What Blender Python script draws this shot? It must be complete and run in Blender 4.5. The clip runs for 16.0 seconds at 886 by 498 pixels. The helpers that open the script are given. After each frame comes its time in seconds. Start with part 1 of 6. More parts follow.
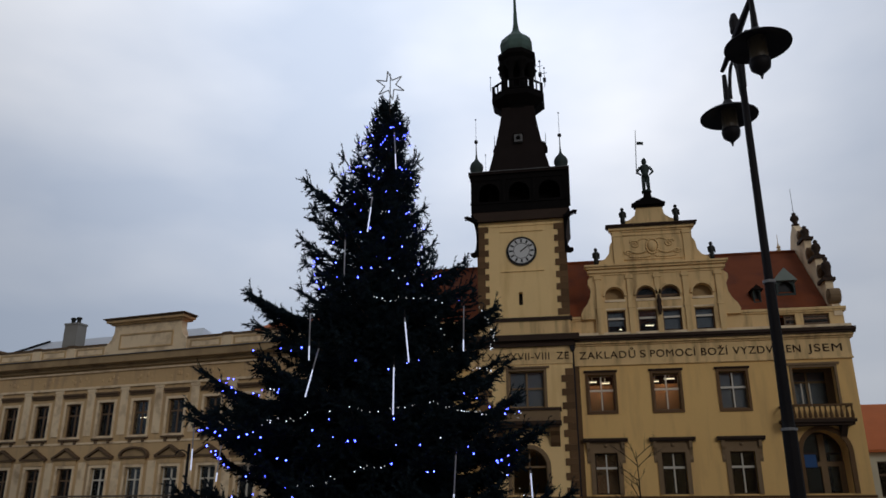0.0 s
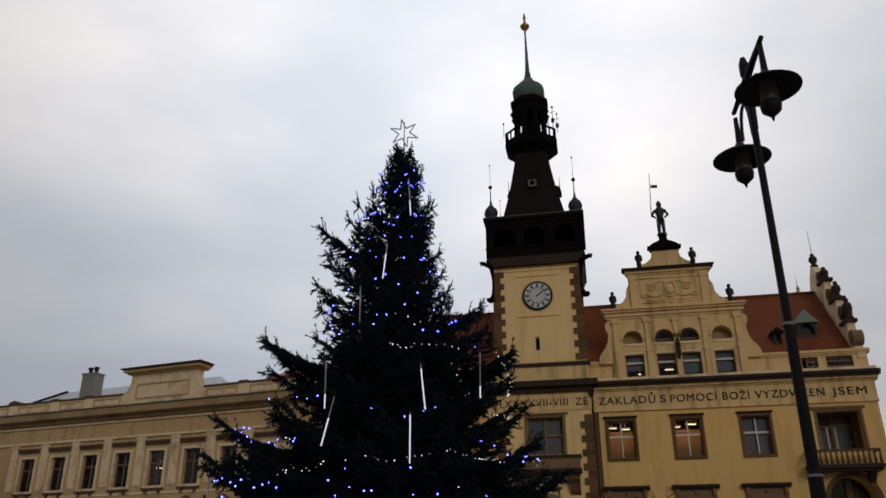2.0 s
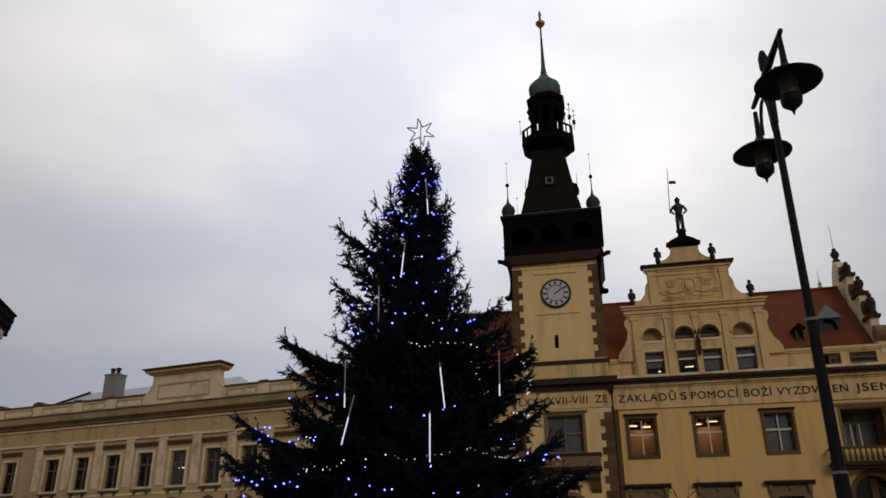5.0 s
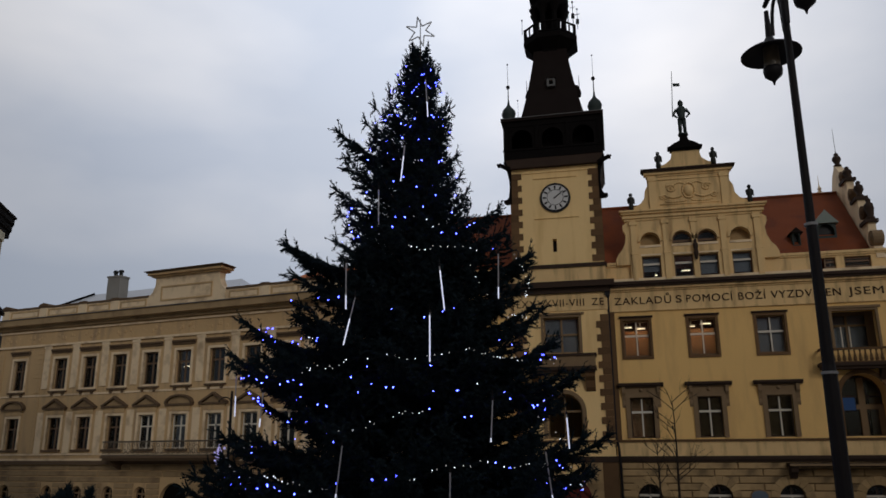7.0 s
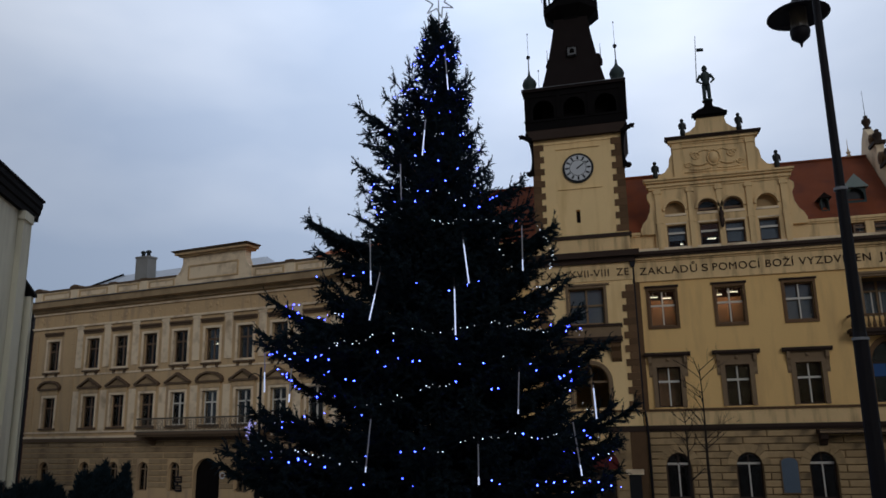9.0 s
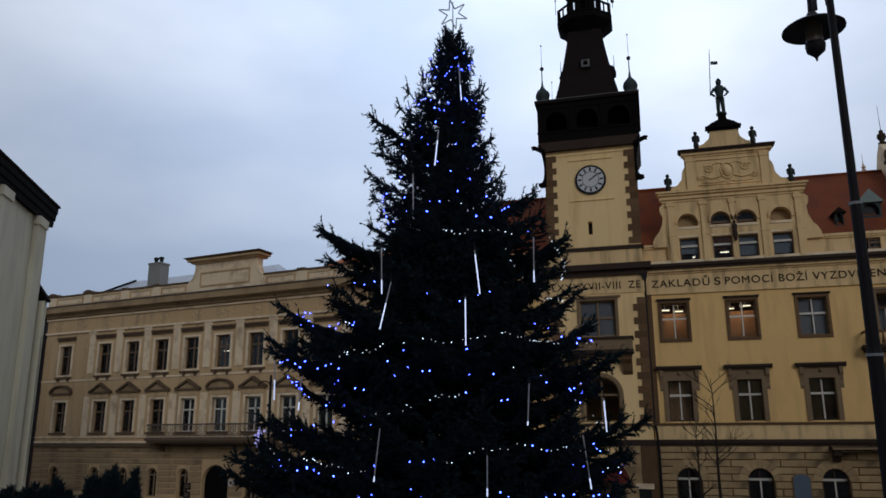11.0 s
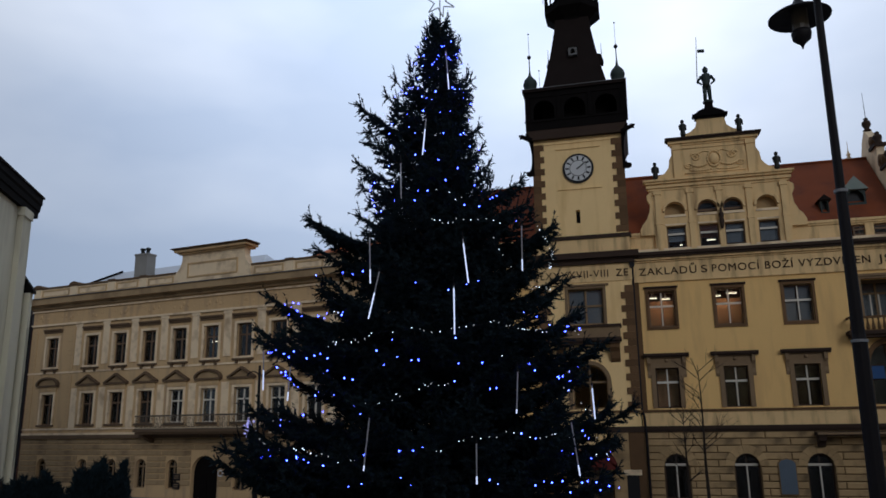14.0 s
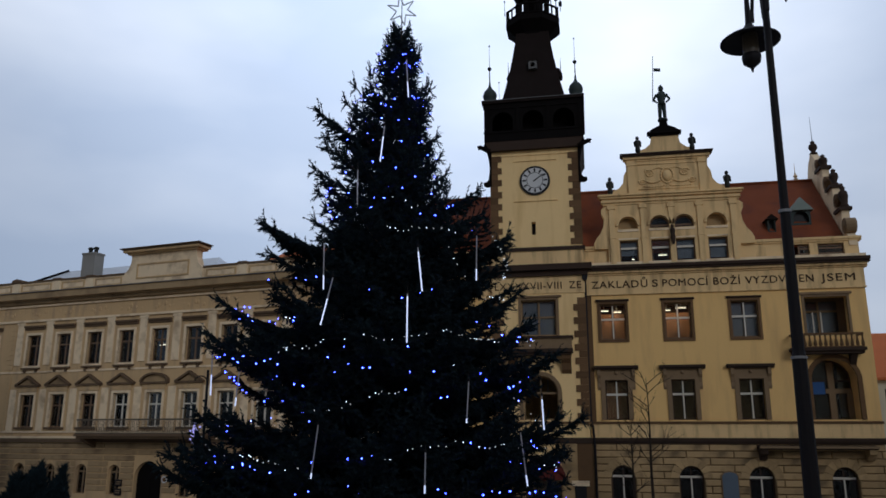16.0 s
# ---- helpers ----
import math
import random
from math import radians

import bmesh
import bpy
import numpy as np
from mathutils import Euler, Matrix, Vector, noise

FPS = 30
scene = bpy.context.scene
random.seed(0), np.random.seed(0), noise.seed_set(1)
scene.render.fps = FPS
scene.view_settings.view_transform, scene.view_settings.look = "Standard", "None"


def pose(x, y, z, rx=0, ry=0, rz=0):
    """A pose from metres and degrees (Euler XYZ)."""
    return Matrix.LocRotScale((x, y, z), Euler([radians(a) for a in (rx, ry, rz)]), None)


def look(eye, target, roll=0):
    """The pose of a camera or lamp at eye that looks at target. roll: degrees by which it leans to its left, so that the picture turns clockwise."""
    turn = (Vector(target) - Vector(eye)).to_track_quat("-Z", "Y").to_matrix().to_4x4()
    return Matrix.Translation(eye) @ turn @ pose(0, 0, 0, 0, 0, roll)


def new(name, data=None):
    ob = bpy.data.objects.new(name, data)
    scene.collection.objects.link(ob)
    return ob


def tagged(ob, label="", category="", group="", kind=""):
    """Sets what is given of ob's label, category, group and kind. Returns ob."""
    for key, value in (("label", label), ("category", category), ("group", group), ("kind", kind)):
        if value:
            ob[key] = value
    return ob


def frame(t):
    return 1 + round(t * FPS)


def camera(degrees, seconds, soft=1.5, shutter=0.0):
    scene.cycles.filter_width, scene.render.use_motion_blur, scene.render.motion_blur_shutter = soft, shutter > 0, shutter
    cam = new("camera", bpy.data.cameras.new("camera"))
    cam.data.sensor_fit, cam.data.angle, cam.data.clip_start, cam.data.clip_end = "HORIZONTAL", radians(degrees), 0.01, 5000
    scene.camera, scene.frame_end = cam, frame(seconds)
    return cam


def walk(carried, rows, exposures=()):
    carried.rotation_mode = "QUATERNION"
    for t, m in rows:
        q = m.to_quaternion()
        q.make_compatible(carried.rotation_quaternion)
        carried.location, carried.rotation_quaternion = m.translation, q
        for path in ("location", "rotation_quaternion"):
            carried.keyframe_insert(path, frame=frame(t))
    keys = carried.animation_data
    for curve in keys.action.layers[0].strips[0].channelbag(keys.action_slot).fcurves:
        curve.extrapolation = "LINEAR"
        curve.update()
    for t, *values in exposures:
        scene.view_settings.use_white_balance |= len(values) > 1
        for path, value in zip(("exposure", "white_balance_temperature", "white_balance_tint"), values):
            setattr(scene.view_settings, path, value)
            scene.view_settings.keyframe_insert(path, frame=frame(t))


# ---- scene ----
# ---- camera: a hand-held turn on one spot ----
cam = camera(60.1, 16.0, soft=1.6)
EYE = (0.0, 0.0, 1.6)
TURNS = [  # seconds, yaw, pitch, roll
    (0.0, 9.915, 18.798, 0.15),
    (0.5, 10.521, 20.460, 0.39),
    (1.0, 10.832, 19.738, 0.66),
    (1.5, 10.800, 21.326, 0.76),
    (2.0, 11.259, 22.211, 0.40),
    (2.5, 12.198, 21.696, 0.30),
    (3.0, 12.719, 21.010, 0.42),
    (3.5, 12.623, 21.489, 0.56),
    (3.7, 12.486, 22.313, 0.55),
    (5.8, 13.01, 21.55, 0.63),
    (6.0, 13.120, 21.136, 0.81),
    (6.5, 12.750, 18.592, 0.54),
    (7.0, 12.545, 14.941, 0.33),
    (7.5, 13.534, 14.954, 0.57),
    (8.0, 14.281, 13.675, 1.21),
    (8.5, 14.325, 12.561, 1.16),
    (9.0, 14.531, 13.003, 1.14),
    (9.5, 14.756, 13.911, 0.56),
    (9.7, 15.086, 14.137, 0.12),
    (11.8, 15.185, 13.225, 0.36),
    (12.0, 14.674, 13.107, 0.30),
    (12.5, 14.604, 13.697, 0.02),
    (13.0, 14.536, 13.533, -0.11),
    (13.5, 14.410, 13.384, 0.22),
    (14.0, 14.404, 12.950, 0.76),
    (14.5, 14.524, 13.729, 0.47),
    (15.0, 14.198, 14.067, 0.09),
    (15.5, 12.815, 13.381, -0.34),
    (16.0, 10.844, 13.550, -0.07),
]
SWAY = ((0.0, 0.03), (0.5, 0.045), (1.5, 0.05), (2.5, 0.04), (3.7, 0.03), (5.8, 0.035), (6.5, 0.025), (7.2, 0.0), (15.0, -0.005), (15.5, 0.015), (16.0, 0.025))  # seconds, a small step aside
walk(cam, [(t, pose(EYE[0] + float(np.interp(t, *zip(*SWAY))), EYE[1], EYE[2], 90 + p, r, y)) for t, y, p, r in TURNS],
     exposures=[(0.0, -0.25, 6050, 11), (0.5, -0.20, 6350, 12), (1.5, -0.18, 6650, 12), (3.7, -0.18, 6750, 13), (6.0, -0.18, 6650, 13), (7.0, -0.27, 6350, 12), (8.0, -0.3, 5600, 10), (9.5, -0.2, 5600, 10), (16.0, -0.06, 5600, 10)])

# ---- sky and light: dusk under a closed cloud cover ----
GLOW = (-0.12, 0.73, 0.68)
SKY_GAIN = 1.62
FALLOFF = ((-0.6, 0.06), (0.0, 0.12), (0.6, 0.33), (0.8, 0.42), (0.93, 0.76), (1.0, 1.0))
SUN_EL, SUN_AZ = radians(23), radians(150)


def make_world():
    w = bpy.data.worlds.new("overcast_sky")
    scene.world = w
    w.use_nodes = True
    nt = w.node_tree
    nt.nodes.clear()
    out = nt.nodes.new("ShaderNodeOutputWorld")
    bg_sky = nt.nodes.new("ShaderNodeBackground")
    sky = nt.nodes.new("ShaderNodeTexSky")
    sky.sky_type, sky.sun_disc = "NISHITA", False
    sky.sun_elevation, sky.sun_rotation = SUN_EL, SUN_AZ
    bg_sky.inputs["Strength"].default_value = 0.05
    nt.links.new(sky.outputs[0], bg_sky.inputs["Color"])
    bg_cloud = nt.nodes.new("ShaderNodeBackground")
    tc = nt.nodes.new("ShaderNodeTexCoord")
    mp = nt.nodes.new("ShaderNodeMapping")
    mp.inputs["Scale"].default_value = (1.0, 1.0, 2.2)
    mp.inputs["Location"].default_value = (3.4, 0.2, 0.0)
    nz = nt.nodes.new("ShaderNodeTexNoise")
    nz.inputs["Scale"].default_value = 1.5
    nz.inputs["Detail"].default_value = 5.0
    nz.inputs["Roughness"].default_value = 0.45
    ramp = nt.nodes.new("ShaderNodeValToRGB")
    ramp.color_ramp.elements[0].position, ramp.color_ramp.elements[1].position = 0.36, 0.62
    ramp.color_ramp.elements[0].color = (0.62, 0.67, 0.76, 1)
    ramp.color_ramp.elements[1].color = (1.03, 1.01, 1.0, 1)
    nt.links.new(tc.outputs["Generated"], mp.inputs["Vector"])
    nt.links.new(mp.outputs[0], nz.inputs["Vector"])
    nt.links.new(nz.outputs["Fac"], ramp.inputs["Fac"])
    # the cloud cover is brightest high over the houses, where the light of dusk comes through
    dot = nt.nodes.new("ShaderNodeVectorMath")
    dot.operation = "DOT_PRODUCT"
    dot.inputs[1].default_value = (Vector(GLOW)).normalized()
    nt.links.new(tc.outputs["Generated"], dot.inputs[0])
    half = nt.nodes.new("ShaderNodeMath")
    half.operation = "MULTIPLY_ADD"
    half.inputs[1].default_value, half.inputs[2].default_value = 0.5, 0.5
    nt.links.new(dot.outputs["Value"], half.inputs[0])
    fall = nt.nodes.new("ShaderNodeValToRGB")
    fall.color_ramp.interpolation = "B_SPLINE"
    els = fall.color_ramp.elements
    while len(els) < len(FALLOFF):
        els.new(0.5)
    for e, (d, v) in zip(els, FALLOFF):
        e.position, e.color = d * 0.5 + 0.5, (v, v, v, 1)
    nt.links.new(half.outputs[0], fall.inputs["Fac"])
    gain = nt.nodes.new("ShaderNodeMath")
    gain.operation = "MULTIPLY"
    gain.inputs[1].default_value = SKY_GAIN
    nt.links.new(fall.outputs[0], gain.inputs[0])
    nt.links.new(gain.outputs[0], bg_cloud.inputs["Strength"])
    # thin cloud in front of the light is warmer than the thick cloud away from it
    warm = nt.nodes.new("ShaderNodeValToRGB")
    warm.color_ramp.elements[0].position, warm.color_ramp.elements[1].position = 0.82, 0.99
    warm.color_ramp.elements[0].color = (0.98, 1.0, 1.02, 1)
    warm.color_ramp.elements[1].color = (1.0, 1.0, 0.99, 1)
    nt.links.new(half.outputs[0], warm.inputs["Fac"])
    tint = nt.nodes.new("ShaderNodeMixRGB")
    tint.blend_type = "MULTIPLY"
    tint.inputs["Fac"].default_value = 1.0
    nt.links.new(ramp.outputs[0], tint.inputs["Color1"])
    nt.links.new(warm.outputs[0], tint.inputs["Color2"])
    nt.links.new(tint.outputs[0], bg_cloud.inputs["Color"])
    add = nt.nodes.new("ShaderNodeMixShader")
    add.inputs[0].default_value = 0.9
    nt.links.new(bg_sky.outputs[0], add.inputs[1])
    nt.links.new(bg_cloud.outputs[0], add.inputs[2])
    nt.links.new(add.outputs[0], out.inputs["Surface"])


make_world()
sun = new("sun", bpy.data.lights.new("sun", "SUN"))
sun.data.energy, sun.data.angle, sun.data.color = 0.68, radians(24), (1.0, 0.95, 0.87)
SUN_WAY = Vector((math.sin(SUN_AZ) * math.cos(SUN_EL), math.cos(SUN_AZ) * math.cos(SUN_EL), math.sin(SUN_EL)))
sun.matrix_world = look(SUN_WAY * 80, (0, 0, 0))


# ---- materials ----
def mat(name, base, rough=0.8, metal=0.0, vary=0.25, scale=1.5, grain=18.0, bump=0.15, emit=None, power=0.0, stain=None,
        stain_scale=0.6, random_tint=0.0, streak=False, spec=0.25):
    m = bpy.data.materials.new(name)
    m.use_nodes = True
    nt = m.node_tree
    bs = nt.nodes["Principled BSDF"]
    bs.inputs["Roughness"].default_value, bs.inputs["Metallic"].default_value = rough, metal
    bs.inputs["Specular IOR Level"].default_value = spec
    tc = nt.nodes.new("ShaderNodeTexCoord")
    n1 = nt.nodes.new("ShaderNodeTexNoise")
    n1.inputs["Scale"].default_value, n1.inputs["Detail"].default_value = scale, 5
    n2 = nt.nodes.new("ShaderNodeTexNoise")
    n2.inputs["Scale"].default_value, n2.inputs["Detail"].default_value = grain, 4
    for n in (n1, n2):
        nt.links.new(tc.outputs["Object"], n.inputs["Vector"])
    mx = nt.nodes.new("ShaderNodeMix")
    mx.data_type = "RGBA"
    mx.inputs[6].default_value = (*[c * (1 - vary) for c in base], 1)
    mx.inputs[7].default_value = (*[min(1, c * (1 + vary)) for c in base], 1)
    ad = nt.nodes.new("ShaderNodeMath")
    ad.operation = "MULTIPLY_ADD"
    ad.inputs[1].default_value = 0.4
    nt.links.new(n2.outputs["Fac"], ad.inputs[0])
    ml = nt.nodes.new("ShaderNodeMath")
    ml.operation = "MULTIPLY"
    ml.inputs[1].default_value = 0.6
    nt.links.new(n1.outputs["Fac"], ml.inputs[0])
    nt.links.new(ml.outputs[0], ad.inputs[2])
    nt.links.new(ad.outputs[0], mx.inputs[0])
    col = mx.outputs[2]
    if stain:
        mp = nt.nodes.new("ShaderNodeMapping")
        mp.inputs["Scale"].default_value = (3.0, 3.0, 0.5) if streak else (1, 1, 1)
        nt.links.new(tc.outputs["Object"], mp.inputs["Vector"])
        n3 = nt.nodes.new("ShaderNodeTexNoise")
        n3.inputs["Scale"].default_value, n3.inputs["Detail"].default_value = stain_scale, 6
        nt.links.new(mp.outputs[0], n3.inputs["Vector"])
        rp = nt.nodes.new("ShaderNodeValToRGB")
        rp.color_ramp.elements[0].position, rp.color_ramp.elements[1].position = 0.5, 0.72
        nt.links.new(n3.outputs["Fac"], rp.inputs["Fac"])
        m3 = nt.nodes.new("ShaderNodeMix")
        m3.data_type = "RGBA"
        m3.inputs[7].default_value = (*stain, 1)
        nt.links.new(rp.outputs[0], m3.inputs[0])
        nt.links.new(col, m3.inputs[6])
        col = m3.outputs[2]
    if random_tint:
        oi = nt.nodes.new("ShaderNodeObjectInfo")
        hs = nt.nodes.new("ShaderNodeHueSaturation")
        mr = nt.nodes.new("ShaderNodeMapRange")
        mr.inputs["To Min"].default_value, mr.inputs["To Max"].default_value = 1 - random_tint, 1 + random_tint
        nt.links.new(oi.outputs["Random"], mr.inputs["Value"])
        nt.links.new(mr.outputs[0], hs.inputs["Value"])
        nt.links.new(col, hs.inputs["Color"])
        col = hs.outputs[0]
    nt.links.new(col, bs.inputs["Base Color"])
    if bump:
        bp = nt.nodes.new("ShaderNodeBump")
        bp.inputs["Strength"].default_value, bp.inputs["Distance"].default_value = bump, 0.02
        nt.links.new(n2.outputs["Fac"], bp.inputs["Height"])
        nt.links.new(bp.outputs[0], bs.inputs["Normal"])
    if emit:
        bs.inputs["Emission Color"].default_value = (*emit, 1)
        bs.inputs["Emission Strength"].default_value = power
    return m


def glass_mat(name, tint=(0.75, 0.78, 0.8), gloss=0.12):
    m = bpy.data.materials.new(name)
    m.use_nodes = True
    nt = m.node_tree
    nt.nodes.clear()
    out = nt.nodes.new("ShaderNodeOutputMaterial")
    tr = nt.nodes.new("ShaderNodeBsdfTransparent")
    tr.inputs[0].default_value = (*tint, 1)
    gl = nt.nodes.new("ShaderNodeBsdfGlossy")
    gl.inputs["Roughness"].default_value = 0.06
    fr = nt.nodes.new("ShaderNodeFresnel")
    fr.inputs[0].default_value = 1.5
    ad = nt.nodes.new("ShaderNodeMath")
    ad.inputs[1].default_value = gloss - 0.04
    mx = nt.nodes.new("ShaderNodeMixShader")
    nt.links.new(fr.outputs[0], ad.inputs[0])
    nt.links.new(ad.outputs[0], mx.inputs[0])
    nt.links.new(tr.outputs[0], mx.inputs[1])
    nt.links.new(gl.outputs[0], mx.inputs[2])
    nt.links.new(mx.outputs[0], out.inputs["Surface"])
    return m


YELLOW = mat("ochre_plaster", (0.8, 0.52, 0.2), 0.9, vary=0.08, scale=0.5, grain=9, stain=(0.66, 0.42, 0.17), stain_scale=0.5, streak=True)
# ochre plaster made lighter for the stronger light high on the tower
TOWERP = mat("ochre_plaster_brightened", (0.88, 0.63, 0.3), 0.9, vary=0.08, scale=0.5, grain=9, stain=(0.74, 0.5, 0.22), stain_scale=0.5, streak=True)
BROWNW = mat("red_brown_plaster", (0.07, 0.03, 0.02), 0.95, vary=0.25)
DORMZ = mat("weathered_grey_green_sheet", (0.2, 0.24, 0.22), 0.6, vary=0.2)
DULLZ = mat("dull_grey_sheet", (0.13, 0.13, 0.13), 0.7, vary=0.2)
CREAM = mat("cream_plaster", (0.76, 0.535, 0.26), 0.9, vary=0.18, scale=0.9, stain=(0.42, 0.285, 0.14), stain_scale=0.8, streak=True)
STONE = mat("brown_sandstone", (0.14, 0.08, 0.038), 0.9, vary=0.3, scale=2.2, bump=0.4, random_tint=0.2)
STONE_DK = mat("sooty_cornice_stone", (0.042, 0.026, 0.018), 0.85, vary=0.35, scale=1.6, bump=0.3)
RUST = mat("rusticated_ashlar", (0.42, 0.29, 0.145), 0.92, vary=0.3, scale=1.8, bump=0.5, stain=(0.17, 0.12, 0.065), stain_scale=0.9, random_tint=0.16)
JOINT = mat("mortar_joint", (0.17, 0.115, 0.06), 0.95, vary=0.2)
SURR = mat("grey_brown_window_stone", (0.22, 0.15, 0.085), 0.9, vary=0.25, scale=2.5, bump=0.3)
LPLAST = mat("beige_plaster", (0.58, 0.4, 0.21), 0.92, vary=0.16, scale=0.7, stain=(0.4, 0.285, 0.17), stain_scale=0.5, streak=True)
# brown stucco, darker than the beige plaster, with darker stains
LRUST = mat("brown_banded_stucco", (0.37, 0.26, 0.14), 0.93, vary=0.2, scale=1.1, stain=(0.22, 0.15, 0.085), stain_scale=0.7, random_tint=0.08)
# grey of the net curtains, and of sheets imitating reflected sky
PALE = mat("grey_curtain_and_sky_tone", (0.24, 0.25, 0.27), 0.9, vary=0.1)
BANDZ = mat("dull_zinc_band", (0.3, 0.31, 0.33), 0.6, metal=0.3, vary=0.2)
LAMPGLASS = mat("dusty_lantern_glass", (0.1, 0.085, 0.065), 0.3, vary=0.2, spec=0.4)
LTRIM = mat("pale_stucco_trim", (0.82, 0.65, 0.43), 0.9, vary=0.12, scale=1.3, stain=(0.48, 0.35, 0.22), stain_scale=1.1)
# dark brown stucco of the hoods, pediments, sills and copings
LDARK = mat("dark_brown_stucco", (0.13, 0.085, 0.05), 0.9, vary=0.3, scale=1.2)
TILE = mat("red_clay_roof_tile", (0.175, 0.044, 0.013), 0.85, vary=0.3, scale=1.2, grain=26, bump=0.8, stain=(0.11, 0.032, 0.015), stain_scale=0.7)
TILE_ORANGE = mat("orange_roof_tile", (0.48, 0.14, 0.045), 0.85, vary=0.25, scale=1.2, grain=26, bump=0.8)
SLATE = mat("dark_shingle", (0.017, 0.0125, 0.0115), 0.8, vary=0.35, scale=1.5, grain=22, bump=0.6, spec=0.05)
TIMBER = mat("dark_gallery_timber", (0.007, 0.006, 0.006), 0.85, vary=0.35, scale=2, bump=0.4, spec=0.05)
COPPER = mat("verdigris_copper", (0.085, 0.135, 0.115), 0.6, metal=0.2, vary=0.3, scale=2.5, stain=(0.05, 0.07, 0.06), stain_scale=1.5)
PATINA = mat("dull_patinated_copper", (0.035, 0.048, 0.046), 0.65, metal=0.2, vary=0.3, scale=3)
ZINC = mat("zinc_sheet", (0.42, 0.44, 0.47), 0.5, metal=0.5, vary=0.15)
CHIMNEY = mat("sooty_grey_render", (0.26, 0.25, 0.23), 0.92, vary=0.25, scale=1.2)
RAIL = mat("weathered_grey_iron", (0.1, 0.08, 0.06), 0.7, vary=0.3)
IRON = mat("black_painted_iron", (0.008, 0.007, 0.01), 0.6, metal=0.0, vary=0.3, bump=0.1)
BRONZE = mat("dark_bronze", (0.03, 0.032, 0.03), 0.55, metal=0.5, vary=0.3)
GILT = mat("tarnished_gilding", (0.35, 0.2, 0.07), 0.4, metal=0.9, vary=0.2)
WOODW = mat("brown_window_wood", (0.16, 0.1, 0.06), 0.6, vary=0.2)
WOODD = mat("dark_window_wood", (0.05, 0.03, 0.02), 0.6, vary=0.2)
WHITEW = mat("white_window_paint", (0.62, 0.58, 0.5), 0.55, vary=0.1)
GLASS = glass_mat("window_glass", gloss=0.04)
# the shade inside the rooms is put into this near-black colour
ROOM = mat("unlit_room_shade", (0.03, 0.02, 0.015), 0.9, vary=0.2)
ROOM_WARM = mat("warm_room_blind", (0.42, 0.22, 0.11), 0.9, vary=0.12)
TUBE = mat("fluorescent_tube", (0.9, 0.9, 0.85), emit=(1.0, 0.8, 0.5), power=3.0, bump=0)
DIAL = mat("clock_dial_enamel", (0.6, 0.6, 0.6), 0.5, vary=0.08)
# black of the clock, and of sheets standing for dark openings
BLACKP = mat("black_enamel_and_shade", (0.012, 0.012, 0.014), 0.5, vary=0.2)
LETTER = mat("dark_brown_lettering", (0.045, 0.026, 0.014), 0.8, vary=0.3)
NEEDLE = mat("spruce_needles", (0.014, 0.024, 0.03), 0.75, vary=0.5, scale=3, bump=0, spec=0.04)
TWIG = mat("wet_black_bark", (0.025, 0.018, 0.014), 0.9, vary=0.3, bump=0.4)
BARK = mat("spruce_bark", (0.05, 0.035, 0.025), 0.95, vary=0.3, bump=0.6)
PAVE = mat("granite_setts", (0.16, 0.15, 0.14), 0.85, vary=0.25, scale=0.6, grain=12, bump=0.6)
GREYW = mat("grey_render", (0.64, 0.6, 0.46), 0.92, vary=0.1, scale=0.5, stain=(0.5, 0.46, 0.35), stain_scale=0.4, streak=True)
BLUE_LED = mat("blue_led", (0.1, 0.1, 0.9), emit=(0.045, 0.06, 1.0), power=27.0, bump=0)
DIM_LED = mat("dim_white_led", (0.8, 0.85, 0.9), emit=(0.85, 0.84, 0.8), power=0.7, bump=0)
WHITE_LED = mat("white_led", (0.8, 0.85, 0.9), emit=(0.8, 0.86, 1.0), power=3.0, bump=0)
TUBE_LED = mat("snowfall_tube_lit", (0.85, 0.87, 0.95), emit=(0.72, 0.78, 1.0), power=0.8, bump=0)
TUBE_OFF = mat("snowfall_tube_clear", (0.4, 0.41, 0.46), 0.3, vary=0.1, bump=0)
BOARD = mat("blue_grey_notice_board", (0.1, 0.13, 0.17), 0.5, vary=0.2)
BLUES = mat("blue_sign_enamel", (0.02, 0.08, 0.25), 0.4, vary=0.15)
REDP = mat("red_awning", (0.1, 0.018, 0.014), 0.8, vary=0.2)


# ---- mesh helpers ----
def box(bm, x0, x1, y0, y1, z0, z1):
    v = [bm.verts.new((x, y, z)) for x in (x0, x1) for y in (y0, y1) for z in (z0, z1)]
    for f in ((0, 1, 3, 2), (4, 6, 7, 5), (0, 4, 5, 1), (2, 3, 7, 6), (0, 2, 6, 4), (1, 5, 7, 3)):
        bm.faces.new([v[i] for i in f])
    return v


def prism(bm, pts, y0, y1, axis="y"):
    """A slab with the outline pts in x, z (or y, z with axis x), between two depths."""
    def at(p, d):
        return (p[0], d, p[1]) if axis == "y" else (d, p[0], p[1])
    a = [bm.verts.new(at(p, y0)) for p in pts]
    b = [bm.verts.new(at(p, y1)) for p in pts]
    bm.faces.new(a)
    bm.faces.new(b[::-1])
    for i in range(len(pts)):
        j = (i + 1) % len(pts)
        bm.faces.new((a[i], b[i], b[j], a[j]))


